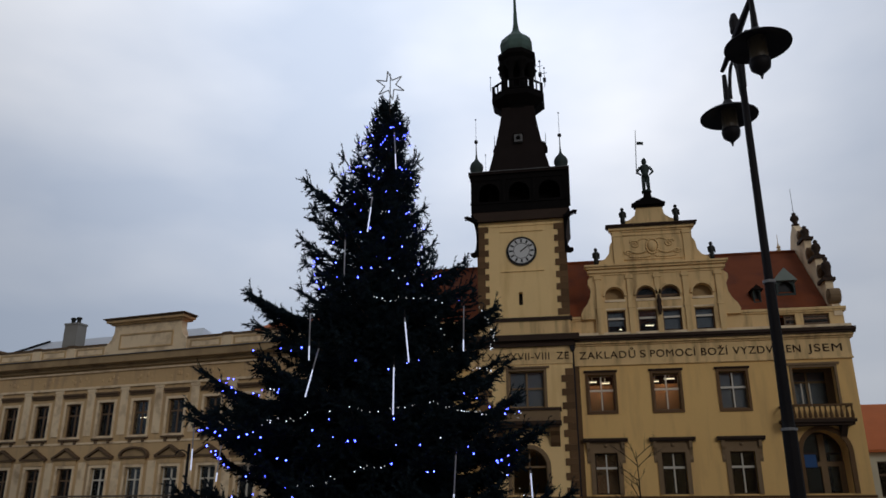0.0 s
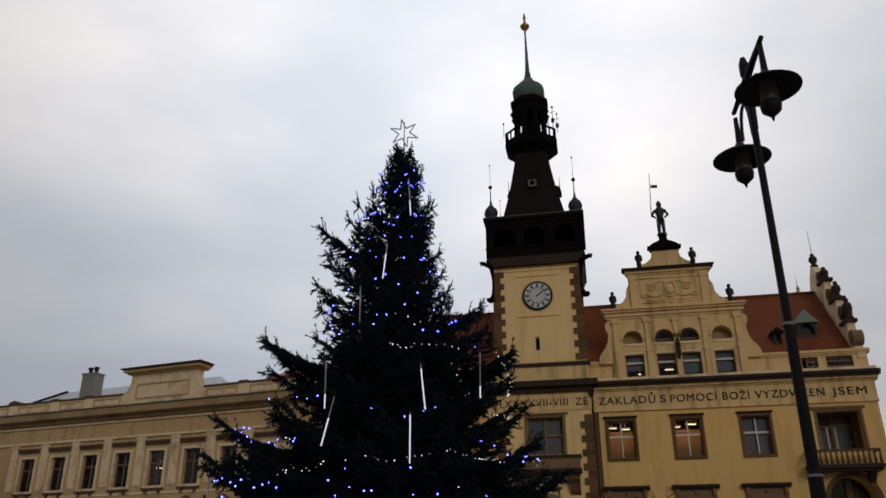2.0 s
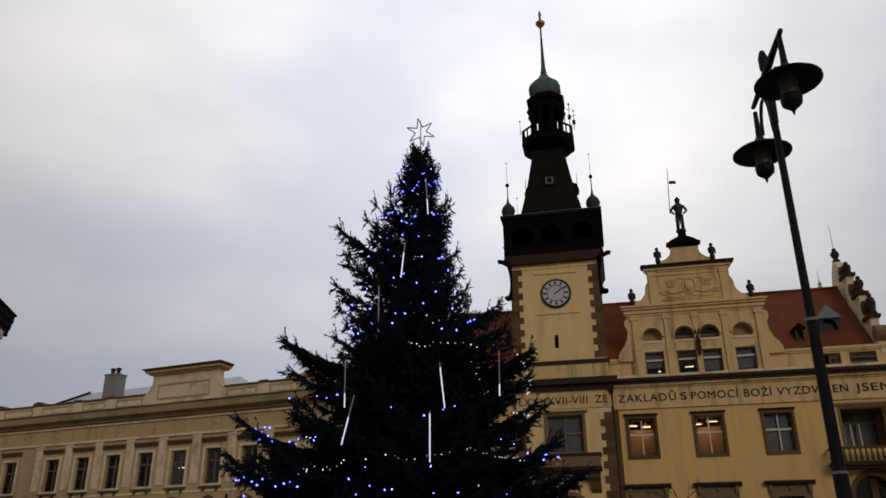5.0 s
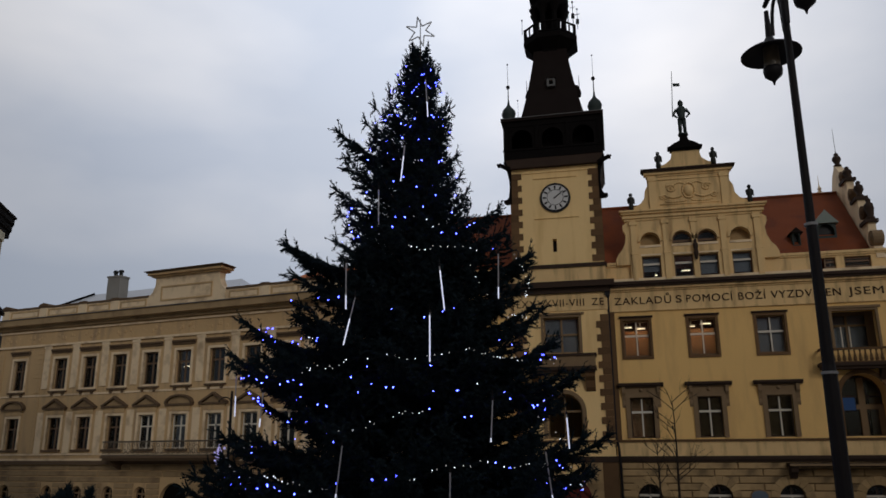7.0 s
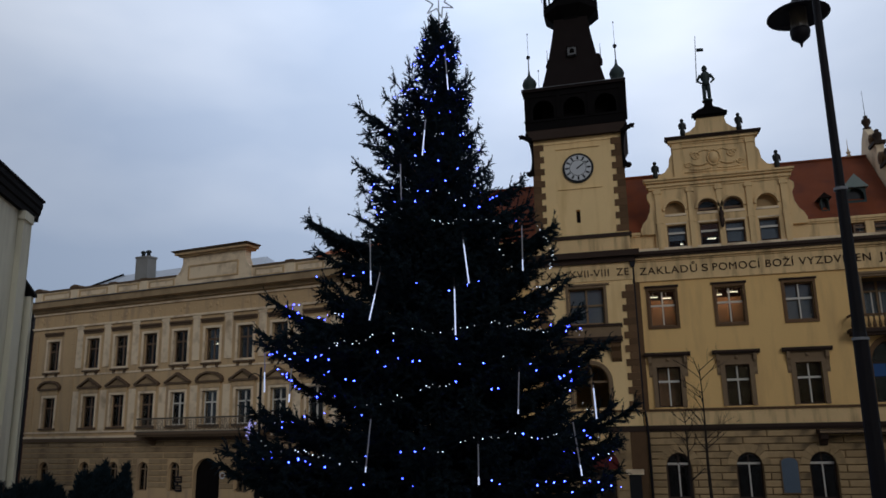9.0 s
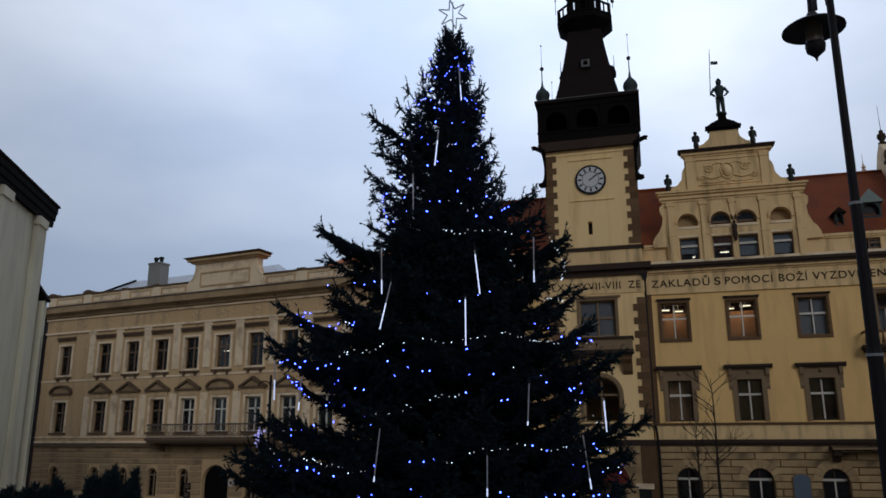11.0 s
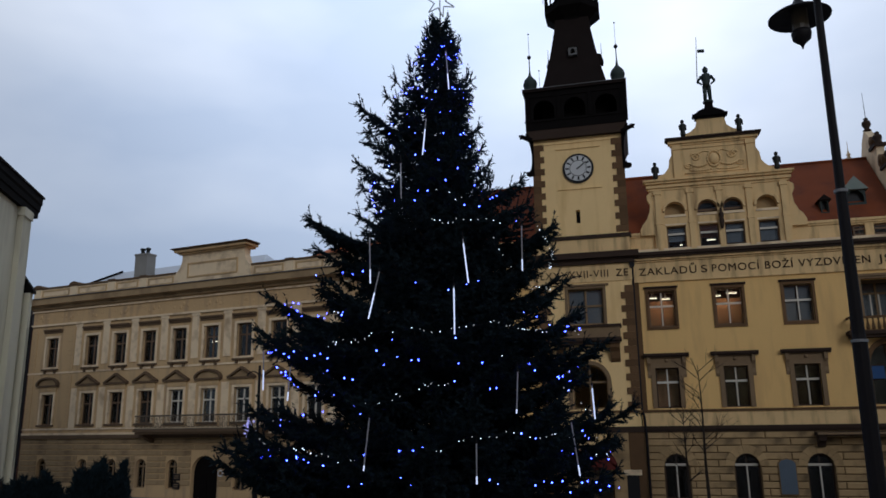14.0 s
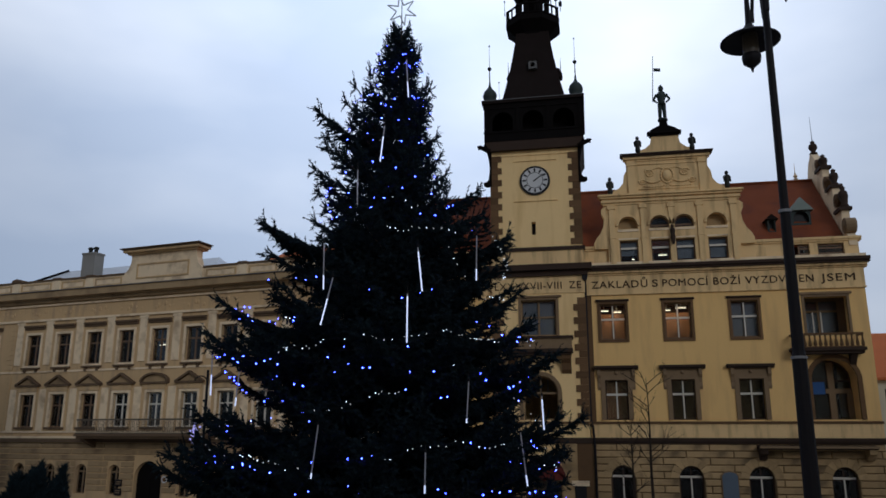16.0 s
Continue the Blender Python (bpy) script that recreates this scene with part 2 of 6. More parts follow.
def lathe(bm, prof, cx=0, cy=0, seg=16, square=0.0, turn=0.0):
    """A body turned about the vertical from (radius, z) pairs."""
    rings = []
    for r, z in prof:
        rings.append([bm.verts.new((cx + r * math.cos(2 * math.pi * (i + turn) / seg), cy + r * math.sin(2 * math.pi * (i + turn) / seg), z))
                      for i in range(seg)])
    for a, b in zip(rings, rings[1:]):
        for i in range(seg):
            bm.faces.new((a[i], a[(i + 1) % seg], b[(i + 1) % seg], b[i]))
    bm.faces.new(rings[0][::-1])
    bm.faces.new(rings[-1])


def rod(bm, a, b, r0, r1=None, seg=6):
    a, b = Vector(a), Vector(b)
    r1 = r0 if r1 is None else r1
    q = (b - a).to_track_quat("Z", "Y")
    rings = [[bm.verts.new(c + q @ Vector((r * math.cos(2 * math.pi * i / seg), r * math.sin(2 * math.pi * i / seg), 0))) for i in range(seg)]
             for c, r in ((a, r0), (b, r1))]
    for i in range(seg):
        bm.faces.new((rings[0][i], rings[0][(i + 1) % seg], rings[1][(i + 1) % seg], rings[1][i]))
    bm.faces.new(rings[0][::-1])
    bm.faces.new(rings[1])


def bar(bm, pts, r, seg=6):
    for a, b in zip(pts, pts[1:]):
        rod(bm, a, b, r, r, seg)


def ball(bm, c, r, sz=1.0, u=10, v=7):
    bmesh.ops.create_uvsphere(bm, u_segments=u, v_segments=v, radius=r, matrix=Matrix.Translation(c) @ Matrix.Diagonal((1, 1, sz, 1)))


def arch_pts(cx, z, r, n=10, rise=1.0):
    return [(cx + r * math.cos(math.pi * i / n), z + rise * r * math.sin(math.pi * i / n)) for i in range(n + 1)]


def wall_panel(bm, x0, x1, z0, z1, y0, y1, holes=()):
    """A wall from y0 (outer face) to y1 with openings (x0, x1, z0, z1[, arched]) going through it."""
    xs = sorted({x0, x1, *[h[0] for h in holes], *[h[1] for h in holes]})
    zs = sorted({z0, z1, *[h[2] for h in holes], *[h[3] for h in holes]})
    def solid(i, j):
        if not (0 <= i < len(xs) - 1 and 0 <= j < len(zs) - 1):
            return False
        x, z = (xs[i] + xs[i + 1]) / 2, (zs[j] + zs[j + 1]) / 2
        return not any(h[0] < x < h[1] and h[2] < z < h[3] for h in holes)
    cache = {}
    def v(i, j, k):
        if (i, j, k) not in cache:
            cache[i, j, k] = bm.verts.new((xs[i], (y0, y1)[k], zs[j]))
        return cache[i, j, k]
    for i in range(len(xs) - 1):
        for j in range(len(zs) - 1):
            if not solid(i, j):
                continue
            bm.faces.new((v(i, j, 0), v(i + 1, j, 0), v(i + 1, j + 1, 0), v(i, j + 1, 0)))
            bm.faces.new((v(i, j, 1), v(i, j + 1, 1), v(i + 1, j + 1, 1), v(i + 1, j, 1)))
            for di, dj, a, b in ((-1, 0, (i, j), (i, j + 1)), (1, 0, (i + 1, j + 1), (i + 1, j)), (0, -1, (i + 1, j), (i, j)), (0, 1, (i, j + 1), (i + 1, j + 1))):
                if not solid(i + di, j + dj):
                    bm.faces.new((v(*a, 0), v(*b, 0), v(*b, 1), v(*a, 1)))
    for h in holes:
        if len(h) > 4:
            r, cx = (h[1] - h[0]) / 2, (h[0] + h[1]) / 2
            pts = arch_pts(cx, h[3] - r, r, 12)
            for corner, half in (((h[1], h[3]), pts[:7]), ((h[0], h[3]), pts[6:])):
                prism(bm, [corner, *half] if corner[0] == h[1] else [*half, corner], y0 + 0.002, y1 - 0.002)


BASE = {}


def part(name, bm, material, parent=None, label="", loc=(0, 0, 0), smooth=False, kind=""):
    """Links a bmesh as one mesh object under a thing or a part."""
    me = bpy.data.meshes.new(name)
    if parent is not None and parent.name in BASE:
        bmesh.ops.translate(bm, verts=bm.verts, vec=(0, 0, -BASE[parent.name]))
    bmesh.ops.recalc_face_normals(bm, faces=bm.faces)
    bm.to_mesh(me)
    bm.free()
    if smooth:
        me.shade_smooth()
    me.materials.append(material)
    ob = new(name, me)
    ob.location = loc
    if parent is not None:
        ob.parent = parent
    return tagged(ob, label=label, kind=kind)


def mesh_part(name, mesh, parent, loc=(0, 0, 0), label=""):
    ob = new(name, mesh)
    ob.parent, ob.location = parent, loc
    return tagged(ob, label=label)


def thing(name, m, label, category, group="", kind="", base=0.0):
    ob = new(name)
    ob.matrix_world = m
    ob.empty_display_size = 0.3
    BASE[ob.name] = base
    return tagged(ob, label, category, group, kind)


def profile(bm, x0, x1, pts):
    """One moulded length along x with the outline pts in y, z."""
    prism(bm, pts, x0, x1, axis="x")


def ledges(y, steps, back):
    """The outline of stacked ledges (z0, z1, projection) in front of y."""
    pts = [(back, steps[0][0])]
    for z0, z1, p in steps:
        pts += [(y - p, z0), (y - p, z1)]
    return pts + [(back, steps[-1][1])]


def B():
    return bmesh.new()


# ---- ground: a square that falls gently towards the houses ----
def ground_z(y):
    return -2.9 * min(1.0, max(0.0, (y - 2.0) / 38.0))


def build_ground():
    bm = B()
    ys = [-900, -60, 0, 2, 12, 22, 31, 40, 60, 150, 900]
    xs = [-900, -80, -40, -20, 0, 20, 40, 80, 900]
    g = [[bm.verts.new((x, y, ground_z(y))) for x in xs] for y in ys]
    for j in range(len(ys) - 1):
        for i in range(len(xs) - 1):
            bm.faces.new((g[j][i], g[j][i + 1], g[j + 1][i + 1], g[j + 1][i]))
    tagged(part("ground", bm, PAVE), "grey granite paving of a gently falling town square", "ground", kind="structure")


build_ground()


# ---- windows ----
def window_meshes(w, h, wood, transom=0.62, arched=False, bars=True, depth=0.09):
    """Frame and panes of one casement window, standing on the origin."""
    bm, t = B(), 0.075
    r = w / 2
    top = h - r if arched else h
    zt = h * transom if not arched else top
    e = 0.05 if bars else 0.0
    holes = [(-r + t, -e, t, zt - 0.05), (e, r - t, t, zt - 0.05)] if bars else [(-r + t, r - t, t, zt - 0.05)]
    if arched:
        wall_panel(bm, -r, r, 0, top + 0.05, 0, depth, holes)
        o, i = arch_pts(0, top + 0.05, r, 12, (r - 0.05) / r), arch_pts(0, top + 0.05, r - t, 12, (r - 0.1) / r)
        prism(bm, o + i[::-1], 0, depth)
        if bars:
            box(bm, -0.035, 0.035, 0, depth, top + 0.05, h - t)
        bmesh.ops.remove_doubles(bm, verts=bm.verts, dist=0.002)
    else:
        holes += [(-r + t, -e, zt + 0.05, h - t), (e, r - t, zt + 0.05, h - t)] if bars else [(-r + t, r - t, zt + 0.05, h - t)]
        wall_panel(bm, -r, r, 0, h, 0, depth, holes)
    panes = []
    cells = ((-r + t, -0.05, t, zt - 0.05), (0.05, r - t, t, zt - 0.05), (-r + t, -0.05, zt + 0.05, top - t), (0.05, r - t, zt + 0.05, top - t))
    if not bars:
        cells = ((-r + t, r - t, t, zt - 0.05), (-r + t, r - t, zt + 0.05, top - t))
    for a, b, c, d in cells:
        if d - c < 0.05:
            continue
        p = B()
        box(p, a, b, 0.03, 0.042, c, d)
        panes.append(p)
    if arched:
        p = B()
        prism(p, arch_pts(0, top, r - t, 10), 0.03, 0.042)
        panes.append(p)
    return bm, panes


WINDOWS = {}


def window(parent, x, y, z, w, h, wood=None, arched=False, transom=0.62, bars=True, label=""):
    """A glazed window as a part of a house, with its frame and each pane under it."""
    wood = wood or WOODW
    key = (round(w, 2), round(h, 2), wood.name, arched, transom, bars)
    if key not in WINDOWS:
        bm, panes = window_meshes(w, h, wood, transom, arched, bars)
        fr = bpy.data.meshes.new("window_frame")
        bmesh.ops.recalc_face_normals(bm, faces=bm.faces)
        bm.to_mesh(fr)
        fr.materials.append(wood)
        ps = []
        for p in panes:
            me = bpy.data.meshes.new("pane")
            bmesh.ops.recalc_face_normals(p, faces=p.faces)
            p.to_mesh(me)
            me.materials.append(GLASS)
            ps.append(me)
        WINDOWS[key] = (fr, ps)
    fr, ps = WINDOWS[key]
    ob = mesh_part("window", fr, parent, (x, y, z - BASE.get(parent.name, 0)), label)
    for me in ps:
        p = mesh_part("pane", me, ob)
        p.visible_shadow = False
    return ob


def surround(bm, x0, x1, z0, z1, y, t=0.16, d=0.07, bottom=True):
    """A stone frame round an opening, proud of the wall face at y."""
    pts = [(x0 - t, z0), (x0 - t, z1 + t), (x1 + t, z1 + t), (x1 + t, z0), (x1, z0), (x1, z1), (x0, z1), (x0, z0)]
    if bottom:
        pts = pts[:4] + [(x1 + t + 0.06, z0), (x1 + t + 0.06, z0 - 0.14), (x0 - t - 0.06, z0 - 0.14), (x0 - t - 0.06, z0)]
        wall_panel(bm, x0 - t, x1 + t, z0 - 0.14, z1 + t, y - d, y + 0.12, [(x0, x1, z0, z1)])
    else:
        prism(bm, pts, y - d, y + 0.12)


def moulding(bm, x0, x1, y, steps, back=0.3):
    """A cornice of stacked ledges (z0, z1, projection) that returns round both ends, as one body."""
    rings = []
    for z0, z1, p in steps:
        for z in (z0, z1):
            rings.append([bm.verts.new(v) for v in ((x0 - p, y - p, z), (x1 + p, y - p, z), (x1 + p, y + back, z), (x0 - p, y + back, z))])
    for a, b in zip(rings, rings[1:]):
        for i in range(4):
            bm.faces.new((a[i], a[(i + 1) % 4], b[(i + 1) % 4], b[i]))
    bm.faces.new(rings[0][::-1])
    bm.faces.new(rings[-1])


def text_part(words, size, parent, x, y, z, width, material):
    cu = bpy.data.curves.new("inscription", "FONT")
    cu.body, cu.size, cu.extrude, cu.align_x = words, size, 0.015, "LEFT"
    cu.space_character, cu.offset = 1.12, 0.0
    cu.materials.append(material)
    ob = new("inscription", cu)
    bpy.context.view_layer.update()
    ob.scale = (width / max(ob.dimensions.x, 0.01), 1, 1)
    ob.parent = parent
    ob.location, ob.rotation_euler = (x, y, z - BASE.get(parent.name, 0)), (radians(90), 0, 0)
    return tagged(ob, "dark brown capital letters")


# ---- the town hall: local x along its front, y into the house, z of the world less its base ----
TB = -3.0
hall = thing("town_hall", pose(0, 42, TB), "ochre plastered town hall with brown stone trim and red roof", "town hall", base=TB)


def glazing(w, width, h, transom, upright=True):
    """White painted transom and mullion in front of a brown frame."""
    b = B()
    box(b, -width / 2 + 0.06, width / 2 - 0.06, -0.03, -0.001, h * transom - 0.06, h * transom + 0.05)
    part("transom", b, WHITEW, w, "white painted transom")
    if not upright:
        return
    b = B()
    box(b, -0.035, 0.035, -0.025, -0.001, 0.07, h * transom - 0.061)
    if transom < 0.9:
        box(b, -0.035, 0.035, -0.025, -0.001, h * transom + 0.051, h - 0.07)
    part("mullion", b, WHITEW, w, "white painted mullion")


def build_hall():
    W2 = [(0.62, 1.98), (4.0, 5.36), (7.36, 8.72)]
    W1 = [(0.72, 1.9), (4.1, 5.28), (7.46, 8.66)]
    ARC = [1.43, 4.8, 8.17]
    holes = [(a, b, 6.5, 8.42) for a, b in W2] + [(a, b, 2.3, 4.36) for a, b in W1]
    holes += [(11.0, 13.05, 6.5, 8.5), (10.95, 13.1, 2.3, 5.33, 1)]
    up = B()
    wall_panel(up, -0.1, 14.0, 1.4, 10.2, 0, 0.45, holes)
    part("front_wall", up, YELLOW, hall, "smooth ochre plaster")
    lo = B()
    wall_panel(lo, -0.1, 14.0, TB, 1.1, 0.06, 0.5, [(c - 0.6, c + 0.6, -2.2, 0.03, 1) for c in (*ARC, 12.02)])
    part("plinth_wall", lo, JOINT, hall, "recessed joints of the rusticated ground floor")
    sd = B()
    box(sd, 13.55, 14.0, 0.45, 11, TB, 10.2)
    box(sd, -9.5, -9.05, 0.45, 11, TB, 10.2)
    box(sd, -9.05, 13.55, 10.55, 11, TB, 10.2)
    part("side_wall", sd, YELLOW, hall)
    lf = B()
    wall_panel(lf, -9.5, -5.16, 1.4, 10.2, 0, 0.45, [(-8.0, -6.7, 6.5, 8.42), (-7.9, -6.8, 2.3, 4.36)])
    box(lf, -9.5, -5.16, 0, 0.45, TB, 1.4)
    part("front_wall", lf, YELLOW, hall)
    # string courses, frieze and main cornice
    for a, b in ((-0.08, 14.08), (-9.5, -5.2)):
        st = B()
        profile(st, a, b, ledges(0, ((1.1, 1.22, 0.08), (1.22, 1.4, 0.16)), 0.3))
        part("string_course", st, STONE_DK, hall, "dark weathered stone band")
    sc = B()
    box(sc, -0.05, 14.05, -0.09, 0.2, 2.1, 2.22)
    part("sill_course", sc, STONE, hall)
    ap = B()
    box(ap, -0.02, 14.02, -0.03, 0.2, 1.4, 2.1)
    part("apron_band", ap, CREAM, hall)
    for x0, x1 in ((-0.02, 14.0), (-9.5, -5.3)):
        fz = B()
        box(fz, x0, x1 + 0.03, -0.05, 0.2, 9.0, 10.0)
        part("frieze", fz, CREAM, hall, "cream plaster band with lettering")
        bd = B()
        box(bd, x0, x1 + 0.06, -0.1, 0.2, 8.92, 9.0)
        part("bead", bd, CREAM, hall)
    for x0, x1 in ((-0.1, 14.2), (-9.5, -5.2)):
        co = B()
        profile(co, x0, x1, ledges(0, ((10.0, 10.1, 0.12), (10.1, 10.22, 0.24)), 0.5))
        part("cornice_bed", co, CREAM, hall, "stained moulding under the cornice")
        co = B()
        profile(co, x0, x1 + 0.1, ledges(0, ((10.221, 10.34, 0.36), (10.34, 10.5, 0.46)), 0.5))
        part("cornice", co, STONE_DK, hall, "sooty projecting stone cornice")
        co = B()
        box(co, x0, x1, -0.18, 0.14, 10.501, 10.7)
        part("cornice_ledge", co, LTRIM, hall, "pale ledge above the cornice")
    for a, b, hs in ((-9.5, -5.2, ()), (-0.1, 1.86, ()), (2.86, 3.54, ()), (4.54, 4.83, ()), (5.83, 6.52, ()), (7.52, 14.0, [(10.81, 11.61, 10.62, 11.36), (12.01, 13.30, 10.62, 11.36)])):
        at = B()
        wall_panel(at, a, b, 10.5, 11.55, 0.15, 0.5, hs)
        part("attic_wall", at, CREAM, hall)
    for a, b in ((-0.1, 0.5), (8.9, 14.15), (-9.5, -5.2)):
        ac = B()
        profile(ac, a, b, ledges(0.15, ((11.45, 11.55, 0.07), (11.55, 11.68, 0.13)), 0.5))
        part("attic_coping", ac, CREAM, hall)
    # roof
    rf = B()
    for p0, p1 in (((0.35, 11.45), (5.0, 16.35)),):
        prism(rf, [(p0[0], p0[1]), (p1[0], p1[1]), (9.9, 11.45), (9.9, 11.25), (5.0, 16.1), (p0[0], 11.25)], -9.5, 13.5, axis="x")
    part("roof", rf, TILE, hall, "red clay tile roof with a straight ridge")
    rd = B()
    rod(rd, (-9.5, 5.0, 16.37), (13.5, 5.0, 16.37), 0.1, 0.1, 8)
    part("ridge_tiles", rd, TILE, hall)
    rd = B()
    lathe(rd, [(0.12, 16.4), (0.14, 16.5), (0.06, 16.58), (0.13, 16.68), (0.06, 16.8), (0.02, 16.95), (0.01, 17.5)], 12.6, 5.0, 9)
    part("ridge_finial", rd, LTRIM, hall, "small pale ridge finial")
    # windows of the upper floors
    for i, (a, b) in enumerate(W2):
        s = B()
        surround(s, a, b, 6.5, 8.42, 0, 0.13, 0.06)
        k = B()
        profile(k, a - 0.2, b + 0.2, ledges(0, ((8.55, 8.6, 0.08), (8.6, 8.66, 0.14)), 0.1))
        part("window_hood", k, STONE_DK, hall)
        w = window(hall, (a + b) / 2, 0.2, 6.5, b - a, 1.92, WOODW, transom=0.58)
        glazing(w, b - a, 1.92, 0.58)
        # the third window mirrors the sky: a grey sheet imitates that
        if i == 2:
            n = B()
            box(n, a + 0.03, b - 0.03, 0.3, 0.315, 6.55, 8.4)
            part("curtain_sky_backing", n, PALE, hall, "grey sheet in place of the sky's reflection")
        part("surround", s, STONE, hall, "brown stone window frame")
    for a, b in W1:
        s = B()
        surround(s, a, b, 2.3, 4.36, 0, 0.22, 0.08, bottom=False)
        part("surround", s, SURR, hall, "grey-brown stone frame")
        for x in (a - 0.38, b + 0.22):
            k = B()
            profile(k, x, x + 0.16, [(0.1, 3.85), (-0.03, 3.85), (-0.07, 4.0), (-0.04, 4.2), (-0.1, 4.45), (-0.2, 4.6), (-0.2, 4.899), (0.1, 4.899)])
            part("bracket", k, SURR, hall)
        k = B()
        box(k, a - 0.22, b + 0.22, -0.05, 0.1, 4.58, 4.899)
        part("window_frieze", k, SURR, hall)
        hd = B()
        profile(hd, a - 0.56, b + 0.56, ledges(0, ((4.9, 4.98, 0.2), (4.98, 5.1, 0.3)), 0.1))
        part("window_hood", hd, STONE_DK, hall, "dark projecting hood")
        w = window(hall, (a + b) / 2, 0.2, 2.3, b - a, 2.06, WOODD, transom=0.64)
        glazing(w, b - a, 2.06, 0.64)
        k = B()
        ball(k, ((a + b) / 2, -0.06, 4.73), 0.1, 1.0, 8, 6)
        part("keystone_boss", k, SURR, hall)
    for c in (*ARC, 12.02):
        w = window(hall, c, 0.3, -2.2, 1.2, 2.23, WOODD, arched=True)
        glazing(w, 1.2, 1.68, 1.0)
    window(hall, 11.95, 1.2, 6.5, 2.0, 2.0, SURR, transom=0.7)
    k = B()
    box(k, 10.98, 12.92, 1.37, 1.385, 6.5, 8.48)
    part("curtain_sky_backing", k, PALE, hall, "grey sheet in place of the sky's reflection behind the loggia window")
    k = B()
    box(k, 11.62, 11.68, 1.14, 1.195, 6.5, 7.85)
    box(k, 12.02, 12.08, 1.14, 1.195, 6.5, 7.85)
    part("door_frame", k, WHITEW, hall, "white painted balcony door frame")
    k = B()
    wall_panel(k, 10.6, 13.5, 6.0, 9.0, 1.25, 1.35, [(10.96, 12.94, 6.5, 8.49)])
    part("loggia_wall", k, SURR, hall)
    window(hall, 12.02, 1.1, 2.3, 2.15, 3.03, WOODD, arched=True)
    lg = B()
    o, i = arch_pts(12.025, 4.255, 1.3, 16), arch_pts(12.025, 4.255, 1.078, 16)
    prism(lg, o + i[::-1], 0.45, 1.3)
    box(lg, 10.75, 10.948, 0.45, 1.3, 2.0, 4.255)
    box(lg, 13.102, 13.3, 0.45, 1.3, 2.0, 4.255)
    part("loggia_vault", lg, YELLOW, hall, "plastered barrel vault of the loggia")
    lg = B()
    box(lg, 10.95, 13.1, 0.98, 1.095, 3.62, 3.86)
    box(lg, 11.98, 12.28, 0.98, 1.095, 2.3, 3.62)
    box(lg, 11.98, 12.28, 0.98, 1.095, 3.86, 5.2)
    box(lg, 12.82, 13.1, 0.98, 1.095, 2.3, 3.62)
    part("loggia_mullion", lg, SURR, hall, "grey-brown stone cross bar and posts")
    for x in (9.85, 11.4, 12.65):
        window(hall, x, 0.3, 10.82, 1.3 if x > 12 else 0.66, 0.5, WOODW, bars=False)
    window(hall, -7.35, 0.2, 6.5, 1.3, 1.92)
    window(hall, -7.35, 0.2, 2.3, 1.1, 2.06)
    s = B()
    surround(s, 11.0, 13.05, 6.5, 8.5, 0, 0.12, 0.05, bottom=False)
    box(s, 10.75, 13.3, -0.12, 0.1, 8.62, 8.74)
    part("surround", s, SURR, hall)
    s = B()
    o, i = arch_pts(12.025, 4.255, 1.3, 16), arch_pts(12.025, 4.255, 1.075, 16)
    prism(s, o + i[::-1], -0.07, 0.1)
    box(s, 10.73, 10.95, -0.07, 0.1, 2.3, 4.25)
    box(s, 13.1, 13.32, -0.07, 0.1, 2.3, 4.25)
    part("arch_surround", s, STONE, hall)


def parapet_balcony(parent, x0, x1, y, z0, z1, d):
    """A stone balcony closed by a panelled parapet, on two scrolled brackets."""
    b = B()
    box(b, x0, x1, y - d, y, z0 - 0.06, z0 + 0.12)
    box(b, x0 + 0.1, x1 - 0.1, y - d + 0.12, y, z0 - 0.2, z0 - 0.06)
    ob = part("balcony", b, STONE_DK, parent, "sooty stone balcony with a panelled parapet")
    h = BASE[parent.name]
    for x in (x0 + 0.12, x1 - 0.62):
        b = B()
        prism(b, [(y, z0 - 1.15 - h), (y, z0 - 0.2 - h), (y - d + 0.2, z0 - 0.2 - h), (y - d + 0.25, z0 - 0.4 - h), (y - 0.3, z0 - 0.6 - h), (y - 0.2, z0 - 0.95 - h)], x, x + 0.5, axis="x")
        part("bracket", b, STONE, ob)
    b = B()
    n = 3
    wd = (x1 - x0 - 0.12) / n
    wall_panel(b, x0 + 0.06, x1 - 0.06, z0 + 0.12 - h, z1 - 0.13 - h, y - d + 0.04, y - d + 0.16, [])
    for i in range(n + 1):
        x = x0 + 0.06 + i * wd
        box(b, max(x0 + 0.03, x - 0.13), min(x1 - 0.03, x + 0.13), y - d + 0.01, y - d + 0.04, z0 + 0.12 - h, z1 - 0.13 - h)
    for x in (x0 + 0.06, x1 - 0.18):
        box(b, x, x + 0.12, y - d + 0.16, y, z0 + 0.12 - h, z1 - 0.13 - h)
    part("parapet", b, SURR, ob, "grey-brown panelled parapet")
    b = B()
    box(b, x0 - 0.03, x1 + 0.03, y - d - 0.05, y - d + 0.22, z1 - 0.129 - h, z1 - h)
    for x in (x0 - 0.03, x1 - 0.21):
        box(b, x, x + 0.24, y - d + 0.221, y, z1 - 0.129 - h, z1 - h)
    part("coping", b, STONE_DK, ob)
    return ob


